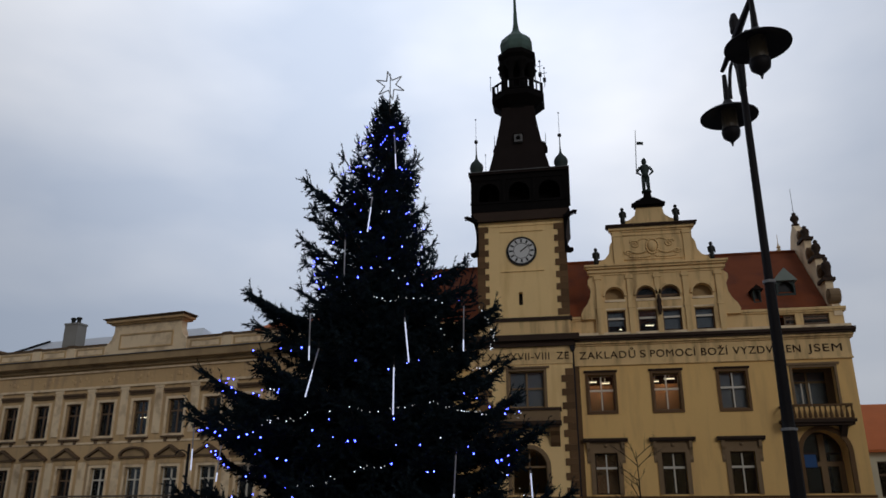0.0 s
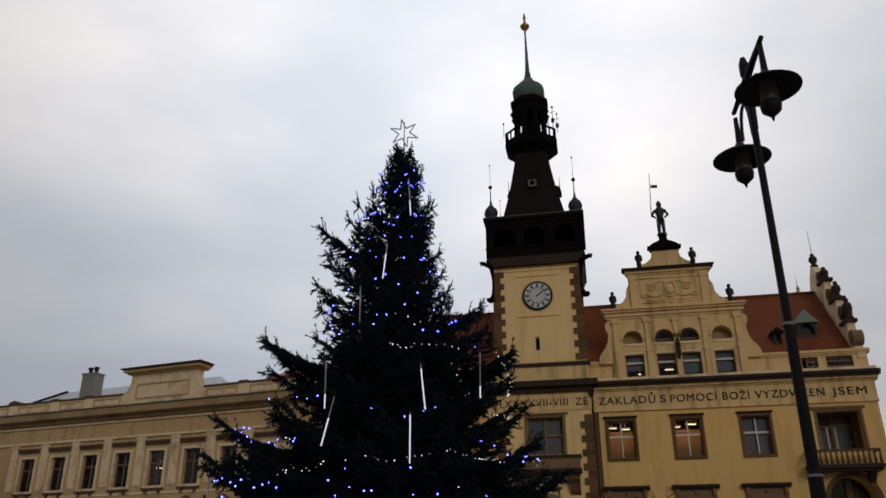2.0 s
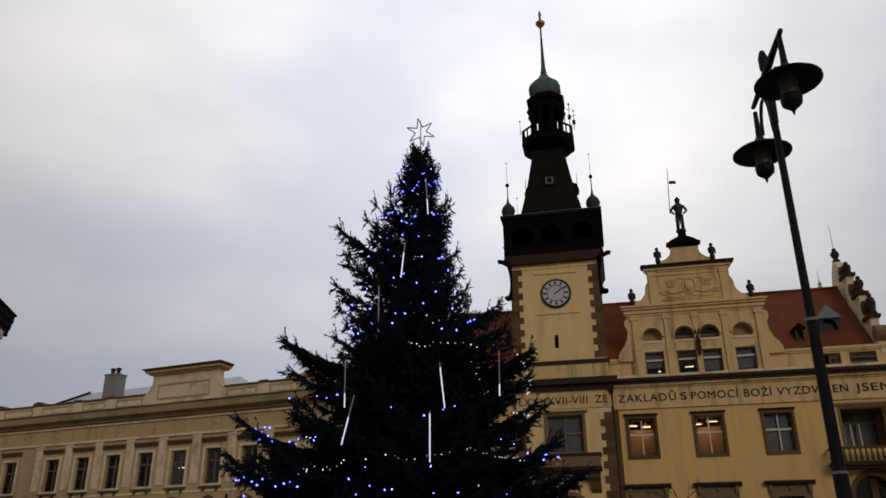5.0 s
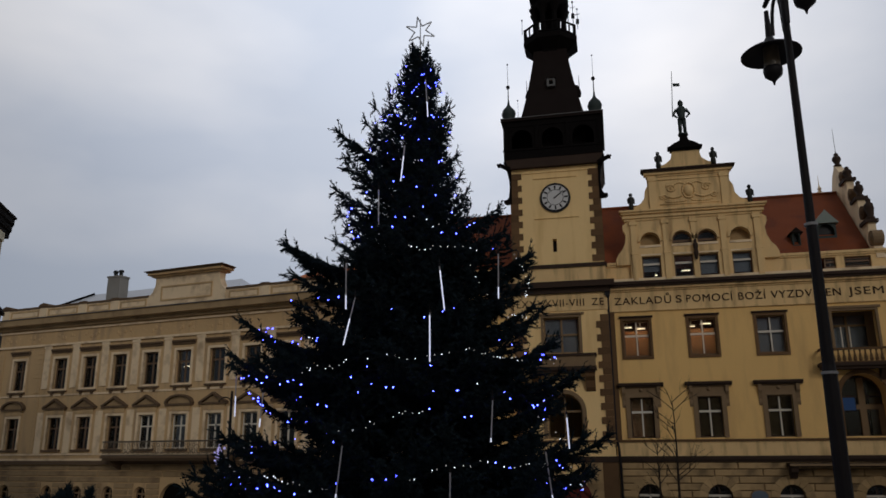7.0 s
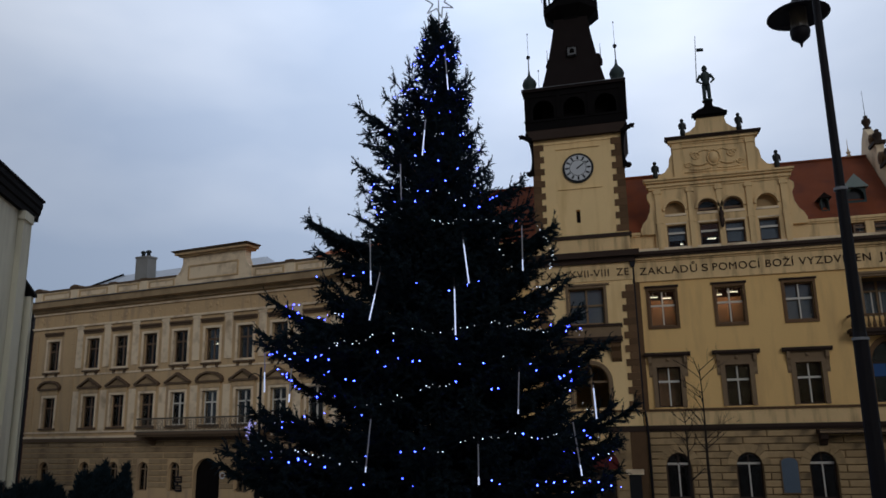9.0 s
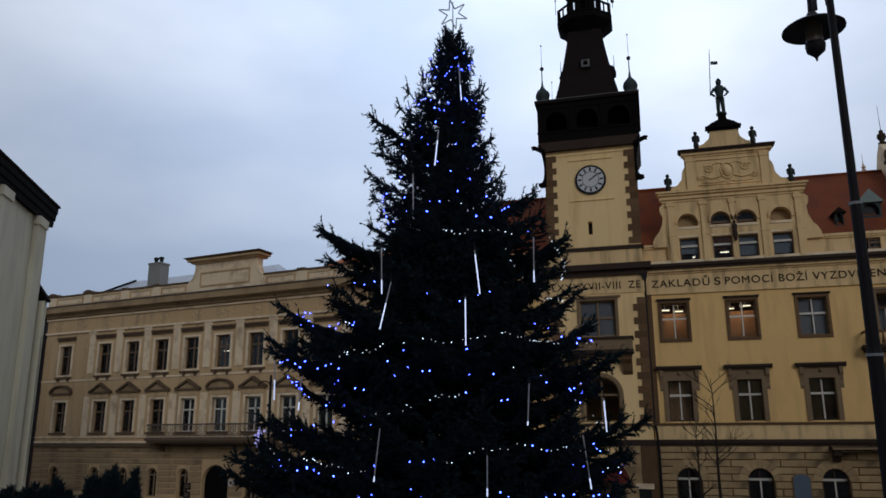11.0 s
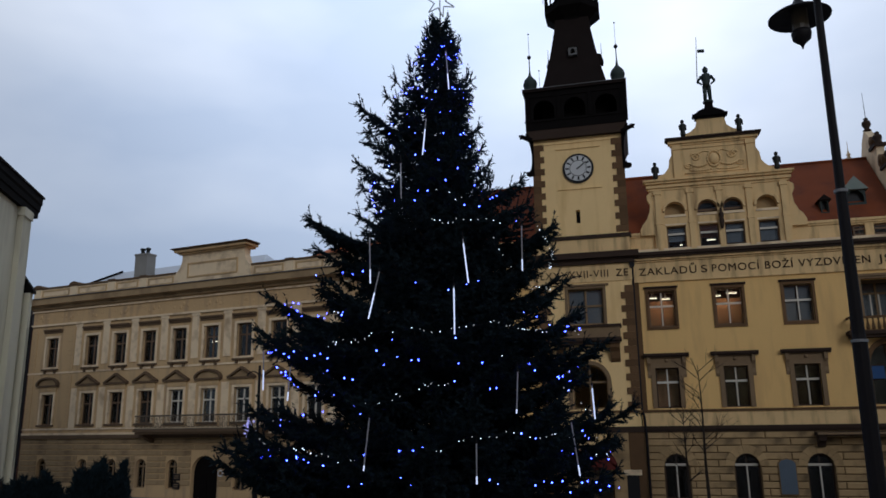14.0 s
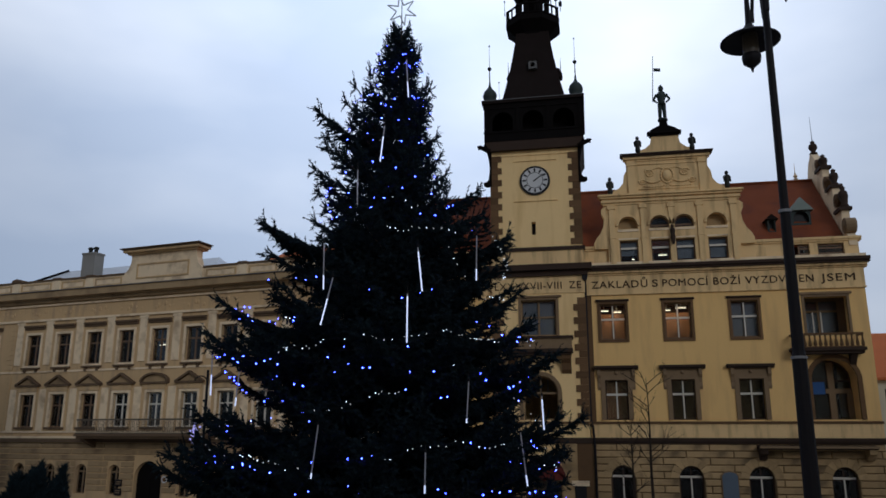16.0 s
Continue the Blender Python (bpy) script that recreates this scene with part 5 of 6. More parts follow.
    for x in (-17.4, -13.3, 13.3, 17.4):
        for z0, n in ((1.78, 11), (6.0, 9)):
            for i in range(n):
                mesh_part("quoin_stone", me, office, (x + (0.05 if i % 2 else 0), 0, z0 - LB + i * 0.35))


build_office()
lt = thing("ceiling_light", LM @ pose(-0.35, 0.55, 7.75 - LB), "lit ceiling tube behind an upper window", "ceiling light", group="office ceiling lights")
for dz in (0, -0.35):
    b = B()
    rod(b, (-0.05, 0, dz), (0.45, 0, dz), 0.04, None, 8)
    part("tube", b, TUBE, lt)
b = B()
box(b, 0.18, 0.22, -0.02, 0.02, -0.3, 1.9)
part("fitting", b, WHITEW, lt)


# ---- the tall grey house at the western edge ----
def build_west_house():
    h = thing("grey_house", pose(-28.2, 29.9, -2.2, 0, 0, 115.5 - 180), "tall grey rendered house with pilasters and dark eaves", "house", base=-2.2)
    # local x runs along the front towards the camera, the front faces the square (local -y is away)
    w = B()
    box(w, 0, 26, -9, 0.0, -2.2, 11.7)
    part("wall", w, GREYW, h, "pale grey-green render")
    for x in (0.9, 5.5, 10, 14.5, 19):
        p = B()
        box(p, x, x + 1.0, -0.1, 0.25, -2.2, 11.3)
        box(p, x - 0.1, x + 1.1, -0.1, 0.33, 11.3, 11.7)
        part("pilaster", p, GREYW, h)
    e = B()
    prism(e, [(0.0, 11.7), (0.2, 11.7), (0.22, 12.0), (0.28, 12.05), (0.3, 12.3), (0.36, 12.4), (0.36, 12.7), (-9.5, 12.7), (-9.5, 12.4), (-9.0, 11.7)], -0.2, 26, axis="x")
    part("eave", e, TIMBER, h, "dark deep eaves")
    r = B()
    prism(r, [(0.42, 12.701), (0.42, 12.8), (-4.5, 16.3), (-9.8, 12.8), (-9.8, 12.701)], -0.3, 26, axis="x")
    part("roof", r, SLATE, h)
    # a low link to the next house, with its own eave and rainwater pipe
    w = B()
    box(w, -0.36, -0.01, -5, 0.3, -2.2, 8.0)
    part("link_wall", w, GREYW, h)
    r = B()
    prism(r, [(0.42, 8.0), (0.42, 8.14), (-0.35, 9.2), (-5, 9.2), (-5, 8.0)], -0.45, -0.005, axis="x")
    part("link_roof", r, TIMBER, h, "dark sheet roof edge")
    r = B()
    bar(r, [(-0.2, 0.42, 4.2 + 2.2), (-0.2, 0.42, 0.0)], 0.07, 8)
    part("downpipe", r, IRON, h)


build_west_house()


# ---- lamp post ----
def build_lamp():
    px, py = 2.22, 8.62
    base = ground_z(py)
    lp = thing("street_lamp", pose(px - 0.076, py, base, 0, 0.53, 0), "black iron lamp post with two hanging dish-shaped lanterns", "street lamp", base=0.0)
    H = 7.35 - base
    p = B()
    lathe(p, [(0.13, 0), (0.13, 0.5), (0.09, 0.6), (0.074, 2.37 - base), (0.063, 2.45 - base), (0.056, 3.92 - base), (0.048, 4.01 - base), (0.038, H - 0.2), (0.06, H - 0.15), (0.06, H), (0.03, H + 0.1)], 0, 0, 14)
    part("pole", p, IRON, lp, smooth=False)
    b = B()
    lathe(b, [(0.045, 3.95 - base), (0.07, 3.955 - base), (0.07, 3.985 - base), (0.045, 3.99 - base)], 0, 0, 14)
    part("band", b, BANDZ, lp, "thin pale metal band")
    b = B()
    lathe(b, [(0.06, 2.36 - base), (0.084, 2.365 - base), (0.084, 2.39 - base), (0.06, 2.395 - base)], 0, 0, 14)
    part("band", b, BANDZ, lp, "thin pale metal band")
    a = Vector((-0.035, 0.73, 0))
    zb = 7.12 - base
    c = B()
    rod(c, -a * 1.12 + Vector((0, 0, zb + 0.03)), Vector((0, 0, zb)), 0.03, 0.055, 8)
    rod(c, a * 1.06 + Vector((0, 0, zb)), Vector((0, 0, zb)), 0.03, 0.05, 8)
    for s in (-1, 1):
        pts = [Vector((0, 0, zb - 0.75)) + a * s * 0.12]
        for i in range(9):
            u = i / 8 * math.pi
            pts.append(a * s * (0.45 - 0.3 * math.cos(u)) + Vector((0, 0, zb - 0.55 + 0.38 * math.sin(u))))
        bar(c, pts, 0.022, 6)
    part("crossarm", c, IRON, lp)
    for s in (-1, 1):
        o = a * s + Vector((0, 0, -0.1 if s > 0 else 0.0))
        l = B()
        rod(l, o + Vector((0, 0, zb)), o + Vector((0, 0, zb - 0.4)), 0.028, 0.042, 8)
        lan = part("lantern", l, IRON, lp)
        l = B()
        z = zb - 0.62 + o.z
        lathe(l, [(0.05, z + 0.24), (0.09, z + 0.16), (0.2, z + 0.1), (0.3, z + 0.06), (0.36, z + 0.015), (0.36, z), (0.28, z + 0.035), (0.1, z + 0.1)], o.x, o.y, 24)
        part("shade", l, IRON, lan, "wide black dish shade", smooth=True)
        l = B()
        lathe(l, [(0.1, z + 0.12), (0.1, z - 0.18)], o.x, o.y, 14)
        part("globe", l, LAMPGLASS, lan, "unlit glass cylinder")
        l = B()
        lathe(l, [(0.11, z - 0.17), (0.118, z - 0.21), (0.105, z - 0.28), (0.05, z - 0.33), (0.02, z - 0.36), (0.008, z - 0.41)], o.x, o.y, 14)
        part("cup", l, IRON, lan, smooth=True)


build_lamp()


# ---- the Christmas tree ----
TX, TY = -4.67, 18.42
TG = ground_z(TY)
AX = Vector((TX, TY, 0)).normalized()            # away from the camera
SIDE = Vector((AX.y, -AX.x, 0))                  # to the right as seen from the square


def crown_radius(z, right):
    """Reach of the boughs at height z, on the left or right flank."""
    if not right and 2.4 < z < 7.5:
        z += 0.3
    zs = (0.0, 0.9, 1.6, 2.1, 2.7, 3.2, 3.75, 4.3, 4.7, 5.2, 5.9, 6.5, 6.9, 7.15, 7.9, 8.6, 9.3, 9.8, 10.1, 10.8, 11.4, 12.0, 12.45)
    lf = (4.7, 4.7, 4.6, 3.3, 3.6, 4.0, 4.4, 3.6, 4.0, 3.3, 3.3, 3.1, 3.1, 2.3, 2.5, 2.5, 2.2, 2.1, 1.62, 1.38, 0.98, 0.42, 0.05)
    rt = (4.2, 4.1, 4.0, 3.4, 3.2, 3.7, 3.4, 2.9, 3.1, 2.9, 2.75, 2.7, 2.2, 1.7, 1.5, 1.32, 1.15, 1.1, 1.02, 0.92, 0.72, 0.35, 0.05)
    return float(np.interp(z, zs, rt if right else lf))


def build_tree():
    rng = np.random.default_rng(11)
    tree = thing("christmas_tree", pose(TX, TY, TG), "tall dark green spruce hung with blue and white lights", "tree", base=0.0)
    tr = B()
    lathe(tr, [(0.24, 0), (0.2, 2.0), (0.16, 5.5), (0.1, 9.5), (0.05, 12.4), (0.015, 12.55 - TG)], 0, 0, 10)
    part("trunk", tr, BARK, tree)
    LV, LF, TW = [], [], []

    def twig(p, d, ln, dens=56):
        """Notes a needle-clad twig from p along d."""
        TW.append((*p, *d, ln, max(4, int(ln * dens))))

    def clad():
        """Rings of flat needles round every twig, and its thin stem."""
        a = np.array(TW)
        p, d, ln, n = a[:, :3], a[:, 3:6], a[:, 6], a[:, 7].astype(int)
        d = d / np.linalg.norm(d, axis=1)[:, None]
        s = np.cross(d, (0.02, 0.01, 1.0))
        s /= np.maximum(np.linalg.norm(s, axis=1), 1e-5)[:, None]
        u = np.cross(s, d)
        k = np.repeat(np.arange(len(a)), n)
        m = len(k)
        c = p[k] + d[k] * (ln[k] * rng.random(m))[:, None]
        ang = rng.random(m) * 2 * np.pi
        o = s[k] * np.cos(ang)[:, None] + u[k] * np.sin(ang)[:, None]
        nl = (0.05 + 0.045 * rng.random(m))[:, None]
        w = np.cross(o, d[k]) * 0.018
        tris = np.stack((c - w, c + w, c + (o * 0.75 + d[k] * 0.8) * nl), 1)
        e = p + d * (ln * 1.05)[:, None]
        st = np.stack((p - u * 0.02, p + u * 0.02, e), 1)
        v = np.concatenate((tris, st)).reshape(-1, 3)
        return v, np.arange(len(v)).reshape(-1, 3)

    def limb(a, b, r):
        d = b - a
        s = np.cross(d, (0, 0, 1.0))
        s = s / max(np.linalg.norm(s), 1e-5) * r
        u = np.cross(s, d)
        u = u / max(np.linalg.norm(u), 1e-5) * r
        n = len(LV)
        LV.extend((a + s, a - s * 0.5 + u, a - s * 0.5 - u, b))
        LF.extend(((n, n + 1, n + 3), (n + 1, n + 2, n + 3), (n + 2, n, n + 3)))

    def bough(z, az, reach, lift, dens=1.0):
        """A flat fan of twigs on a limb that dips and turns up again at its tip."""
        dirh = np.array((AX.x * math.sin(az) + SIDE.x * math.cos(az), AX.y * math.sin(az) + SIDE.y * math.cos(az), 0))
        pts, n = [], max(5, int(reach / 0.26))
        bend = rng.normal(0, 0.07)
        side = np.array((-dirh[1], dirh[0], 0))
        dip = (0.34 + 0.14 * rng.random()) * (1.0 if z < 5 else 0.55)
        for i in range(n + 1):
            q = i / n
            zz = z - TG + reach * (lift * q - dip * q * (1 - q) + 0.07 * q ** 4)
            pts.append(dirh * reach * q + side * bend * reach * q * q + np.array((0, 0, zz)))
        for i in range(n):
            limb(pts[i], pts[i + 1], 0.035 * (1 - i / n) + 0.008)
        wide = min(0.75, 0.12 + 0.2 * reach)
        for i in range(1, n + 1):
            q = i / n
            if q < 0.2:
                continue
            d0 = pts[i] - pts[i - 1]
            d0 = d0 / np.linalg.norm(d0)
            sl = wide * (0.45 + 0.75 * math.sin(math.pi * min(1.0, 0.12 + 0.88 * q)))
            for sg in (-1, 1):
                for k in range(3):
                    if rng.random() > dens:
                        continue
                    # laterals lie flat and hang a little at their ends
                    d = d0 * (0.6 + 0.3 * rng.random()) + side * sg * (0.6 + 0.3 * rng.random()) + np.array((0, 0, rng.normal(-0.1, 0.1)))
                    d /= np.linalg.norm(d)
                    p = pts[i] - (pts[i] - pts[i - 1]) * rng.random()
                    ln = sl * (0.55 + 0.55 * rng.random())
                    twig(p, d, ln)
                    for m in range(int(ln / 0.12)):
                        e = d * 0.7 + side * sg * rng.normal(0, 0.5) + d0 * 0.3 + np.array((0, 0, rng.normal(-0.22, 0.25)))
                        e /= np.linalg.norm(e)
                        twig(p + d * ln * (0.25 + 0.75 * rng.random()), e, 0.12 + 0.13 * rng.random())
            # short twigs hang below the limb
            for k in range(2):
                e = d0 * 0.6 + side * rng.normal(0, 0.4) + np.array((0, 0, -0.7 - 0.4 * rng.random()))
                twig(pts[i], e / np.linalg.norm(e), 0.14 + 0.2 * rng.random())
            twig(pts[i - 1], d0, np.linalg.norm(pts[i] - pts[i - 1]) * 1.15, 50)
        e = (pts[-1] - pts[-2]) / np.linalg.norm(pts[-1] - pts[-2])
        up = e * 0.8 + np.array((0, 0, 0.4 + 0.5 * rng.random()))
        twig(pts[-1], up, 0.22 + 0.16 * rng.random(), 44)
        for sg in (-1, 1):
            twig(pts[-1], e * 0.7 + side * sg * 0.5 + np.array((0, 0, 0.15)), 0.24, 40)
        if z > 6.5 or rng.random() < 0.5:
            # upright leaders near the tip
            for m in range(2):
                twig(pts[-1 - m], e * 0.35 + side * rng.normal(0, 0.3) + np.array((0, 0, 0.9)), 0.2 + 0.28 * rng.random(), 44)

    def tips(z):
        """How far the twigs reach past the end of the limb."""
        return float(np.interp(z, (2.5, 4.5, 8.0, 11.0, 12.4), (0.0, 0.2, 0.36, 0.26, 0.05)))

    # height of the whorls' tips, then shorter boughs between them
    whorls = (0.2, 0.9, 1.6, 2.5, 3.2, 3.75, 4.7, 5.4, 6.05, 6.85, 7.5, 8.0, 8.55, 9.15, 9.8, 10.25, 10.7, 11.1, 11.5, 11.85)
    for k, z in enumerate(whorls):
        n = 17 if z < 4 else 14 if z < 7 else 10 if z < 9.5 else 7 if z < 10.6 else 5
        for i in range(n):
            az = (i + 0.5 * (k % 2) + rng.normal(0, 0.16)) / n * 2 * math.pi
            f = 0.5 + 0.5 * math.cos(az)
            r = (crown_radius(z, True) * f + crown_radius(z, False) * (1 - f)) * ((0.86 + 0.2 * rng.random()) if z < 5 else (0.68 + 0.42 * rng.random()))
            lift = float(np.interp(z, (2.5, 5.0, 7.0, 9.0, 11.0, 12.2), (-0.02, 0.08, 0.3, 0.55, 0.8, 1.2))) + rng.normal(0, 0.07)
            r -= tips(z)
            bough(z + rng.normal(0, 0.07) - lift * r, az, max(0.2, r), lift, float(np.interp(z, (6, 8, 11), (1.0, 0.9, 0.75))))
        zn = whorls[k + 1] if k + 1 < len(whorls) else 12.4
        for h in ((0.33, 0.66) if zn - z > 0.5 else (0.5,)):
            zi = z + (zn - z) * h
            for i in range(int(n * 0.75)):
                az = (i + rng.random()) / (n * 0.75) * 2 * math.pi
                f = 0.5 + 0.5 * math.cos(az)
                r = (crown_radius(zi, True) * f + crown_radius(zi, False) * (1 - f)) * ((0.6 if zi < 5.5 or zi > 9 else 0.5) + 0.24 * rng.random())
                lift = float(np.interp(z, (2.5, 5.0, 7.0, 9.0, 11.0, 12.2), (-0.05, 0.05, 0.25, 0.5, 0.8, 1.2))) + rng.normal(0, 0.07)
                r -= tips(zi) * 0.8
                bough(zi - lift * r, az, max(0.15, r), lift, float(np.interp(z, (6, 8, 11), (0.85, 0.8, 0.7))))
    # boughs that stand clear of the outline: tip height, azimuth, reach, rise
    for zt, az, r, lift in ((9.65, math.pi, 2.1, 0.42), (9.4, math.pi * 1.06, 2.0, 0.36), (6.45, math.pi, 3.35, 0.16), (6.3, math.pi * 1.07, 3.3, 0.13), (6.35, math.pi * 0.95, 3.1, 0.13), (4.4, math.pi, 4.25, 0.04), (4.3, math.pi * 1.05, 4.1, 0.03), (3.35, math.pi * 1.02, 4.5, 0.0), (3.4, math.pi * 1.08, 4.4, 0.0),
                            (7.55, 0.0, 2.0, 0.3), (7.35, math.pi * 1.96, 1.95, 0.28), (6.3, 0.0, 2.75, 0.2), (6.2, math.pi * 1.95, 2.7, 0.17), (3.2, 0.0, 3.9, 0.02), (1.65, 0.0, 4.4, 0.0), (1.6, math.pi, 4.55, 0.0), (1.2, math.pi * 1.03, 4.6, 0.02),
                            (0.9, math.pi * 1.06, 4.8, 0.02), (0.8, math.pi * 1.12, 5.1, 0.02), (0.85, math.pi * 1.18, 5.1, 0.03), (0.8, math.pi * 1.25, 5.0, 0.03), (0.5, math.pi * 1.1, 5.2, 0.03), (0.5, math.pi * 1.2, 5.1, 0.03)):
        bough(zt - lift * r, az, r, lift)
    twig(np.array((0, 0, 12.0 - TG)), np.array((0, 0, 1.0)), 0.55, 30)
    for m in range(11):
        az = m * 2.4
        twig(np.array((0, 0, 11.75 + 0.065 * m - TG)), np.array((math.cos(az) * 0.8, math.sin(az) * 0.8, 0.5)), 0.36 - 0.022 * m, 46)
    V, Fc = clad()
    me = bpy.data.meshes.new("needles")
    me.from_pydata(V, [], Fc)
    me.materials.append(NEEDLE)
    ob = new("foliage", me)
    ob.parent = tree
    tagged(ob, "dense dark green needled twigs", kind="stuff")
    me = bpy.data.meshes.new("branches")
    me.from_pydata([tuple(v) for v in LV], [], LF)
    me.materials.append(BARK)
    ob = new("limbwork", me)
    ob.parent = tree
    tagged(ob, kind="stuff")


build_tree()


# ---- what hangs on the tree ----
def surface(z, az, f=1.0):
    """A point of the crown's outside at height z and azimuth az (0 right, pi left, 1.5 pi towards the square)."""
    m = 0.5 + 0.5 * math.cos(az)
    r = (crown_radius(z, True) * m + crown_radius(z, False) * (1 - m)) * f
    return Vector((TX, TY, z)) + (AX * math.sin(az) + SIDE * math.cos(az)) * r


def bulb_mesh(name, r, material):
    bm = B()
    bmesh.ops.create_icosphere(bm, subdivisions=1, radius=r)
    me = bpy.data.meshes.new(name)
    bm.to_mesh(me)
    bm.free()
    me.materials.append(material)
    return me


def build_strings():
    rng = random.Random(5)
    blue, white = bulb_mesh("bulb", 0.0175, BLUE_LED), bulb_mesh("bulb", 0.0105, WHITE_LED)
    faint = bulb_mesh("bulb", 0.0115, BLUE_LED)
    dim = bulb_mesh("bulb", 0.0105, DIM_LED)
    def string(pts, share, gap, jitter):
        """A cable along pts, with single blue bulbs or runs of white ones."""
        z = sum(p.z for p in pts) / len(pts)
        o = Vector((TX, TY, z))
        st = thing("light_string", pose(*o), "dark cable of small blue and white lights on the spruce", "light string", group="light strings on the tree")
        b = B()
        bar(b, [p - o for p in pts], 0.003, 4)
        part("cable", b, IRON, st)
        run, left, nxt = rng.random() < share, 0.0, 1.0
        for p, q in zip(pts, pts[1:]):
            left += (q - p).length
            if left < gap * (0.34 if run else 0.68) * nxt:
                continue
            left, nxt = 0.0, rng.choice((0.4, 0.5, 0.7, 1.0, 1.3, 1.8, 3.5))
            if rng.random() < 0.4:
                run = rng.random() < share
            out = (p - Vector((TX, TY, p.z))).normalized()
            mesh_part("bulb", (white if rng.random() < 0.4 else dim) if run else blue if rng.random() < 0.55 else faint, st, p - o + out * rng.uniform(0.02, 0.14) + Vector((0, 0, rng.uniform(-1, 0.7) * jitter * (0.7 if run else 1.6))))

    # rings in the top of the tree: height, sag, share of white bulbs, spacing
    for z, sag, share, gap in ((11.45, 0.05, 0.1, 0.22), (11.0, 0.06, 0.1, 0.2), (10.55, 0.06, 0.7, 0.3), (9.95, 0.1, 0.0, 0.22), (9.35, 0.1, 0.1, 0.4), (8.75, 0.12, 0.1, 0.34),
                               (8.1, 0.14, 0.05, 0.5), (7.5, 0.16, 0.1, 0.55), (6.9, 0.2, 0.1, 0.7)):
        lo, hi, ph = math.pi * (1.02 if z < 8 else 1.14), math.pi * (1.98 if z < 8 else 1.86), rng.random() * 6
        n = int((hi - lo) * max(0.3, crown_radius(z, False)) / 0.07)
        pts = []
        for i in range(n + 1):
            az = lo + (hi - lo) * i / n
            zz = z - 1.5 * sag * abs(math.sin(az * 2.6 + ph)) + 0.06 * math.sin(az * 11 + ph) + 0.04 * math.sin(az * 23)
            pts.append(surface(zz, az, (0.78 if z < 8 else 0.66) + 0.05 * math.sin(az * 7 + ph) + 0.04 * math.sin(az * 17 + 2 * ph)))
        string(pts, share, gap, 0.12)
    # cables slung from bough to bough below: share of white bulbs, spacing, then azimuth and height along the cable
    slung = ((0.85, 0.3, (4.05, 3.25), (4.28, 3.33), (4.52, 3.44), (4.67, 3.44), (5.02, 3.62), (5.12, 3.54), (5.36, 3.5)),
             (0.85, 0.3, (4.17, 2.05), (4.38, 2.11), (4.53, 2.29), (4.73, 2.5), (4.83, 2.36), (5.11, 2.36)),
             (0.85, 0.26, (3.57, 1.35), (3.91, 1.19), (4.23, 1.01), (4.42, 1.05), (4.66, 1.18), (4.81, 1.34), (5.06, 1.42), (5.24, 1.37), (5.62, 1.36)),
             (1.0, 0.26, (4.61, 6.02), (4.76, 5.94), (5.19, 6.03)),
             (1.0, 0.24, (5.1, 5.6), (5.17, 5.25), (5.24, 4.82)),
             (1.0, 0.2, (5.66, 6.15), (5.98, 5.72), (5.66, 5.02)),
             (1.0, 0.2, (5.36, 4.46), (5.66, 4.62)),
             (0.0, 0.55, (3.4, 5.05), (3.83, 4.92), (4.41, 4.7), (4.65, 4.39), (4.9, 4.49), (5.05, 4.86)),
             (0.1, 0.25, (3.35, 4.35), (3.64, 4.09), (3.99, 3.95), (4.15, 4.13)),
             (0.0, 0.5, (3.35, 3.36), (3.85, 3.12), (4.1, 3.0), (4.22, 3.01), (4.5, 3.21), (4.62, 3.23), (4.84, 3.41)))
    for share, gap, *knots in slung:
        az = [k[0] for k in knots]
        if az[-1] > az[-2] > az[0]:
            run = [(a, float(np.interp(a, az, [k[1] for k in knots]))) for a in np.arange(az[0], az[-1], 0.02)]
        else:
            run = [(float(np.interp(q, range(len(knots)), az)), float(np.interp(q, range(len(knots)), [k[1] for k in knots]))) for q in np.arange(0, len(knots) - 1, 0.04)]
        string([surface(z + 0.03 * math.sin(a * 29) + 0.035 * math.sin(a * 13), a, 0.96) for a, z in run], share, gap, 0.06)
    slung = ((0.1, 0.34, (3.89, 2.72), (4.15, 2.66), (4.44, 2.89), (4.65, 2.8), (4.85, 2.78), (5.05, 2.9), (5.27, 2.8), (5.67, 2.65), (5.95, 2.75)),
             (0.0, 0.6, (3.78, 2.26), (4.03, 2.15), (4.41, 1.7)),
             (0.2, 0.6, (4.2, 0.49), (4.45, 0.56), (4.74, 0.65), (5.01, 0.57), (5.34, 0.4), (5.89, 0.38)),
             (0.5, 0.2, (3.4, 1.75), (3.8, 1.79), (4.14, 1.77)),
             (0.0, 0.28, (3.5, 1.2), (3.9, 1.0), (4.2, 0.85)),
             (0.3, 0.12, (5.62, 2.45), (5.7, 2.25), (5.78, 1.95), (5.86, 1.75)),
             (0.2, 0.16, (3.2, 4.75), (3.3, 4.5), (3.42, 4.3)),
             (0.1, 0.2, (3.3, 3.05), (3.45, 2.75), (3.6, 2.6)),
             (0.3, 0.3, (5.2, 3.95), (5.5, 3.7), (5.8, 3.6), (6.0, 3.75)),
             (0.2, 0.26, (5.25, 1.2), (5.5, 1.0), (5.75, 0.9), (5.95, 1.05)),
             (0.2, 0.3, (3.4, 2.5), (3.6, 2.3), (3.8, 2.25)))
    for share, gap, *knots in slung:
        az = [k[0] for k in knots]
        run = [(a, float(np.interp(a, az, [k[1] for k in knots]))) for a in np.arange(az[0], az[-1], 0.02)]
        string([surface(z + 0.03 * math.sin(a * 29) + 0.035 * math.sin(a * 13), a, 0.96) for a, z in run], share, gap, 0.08)
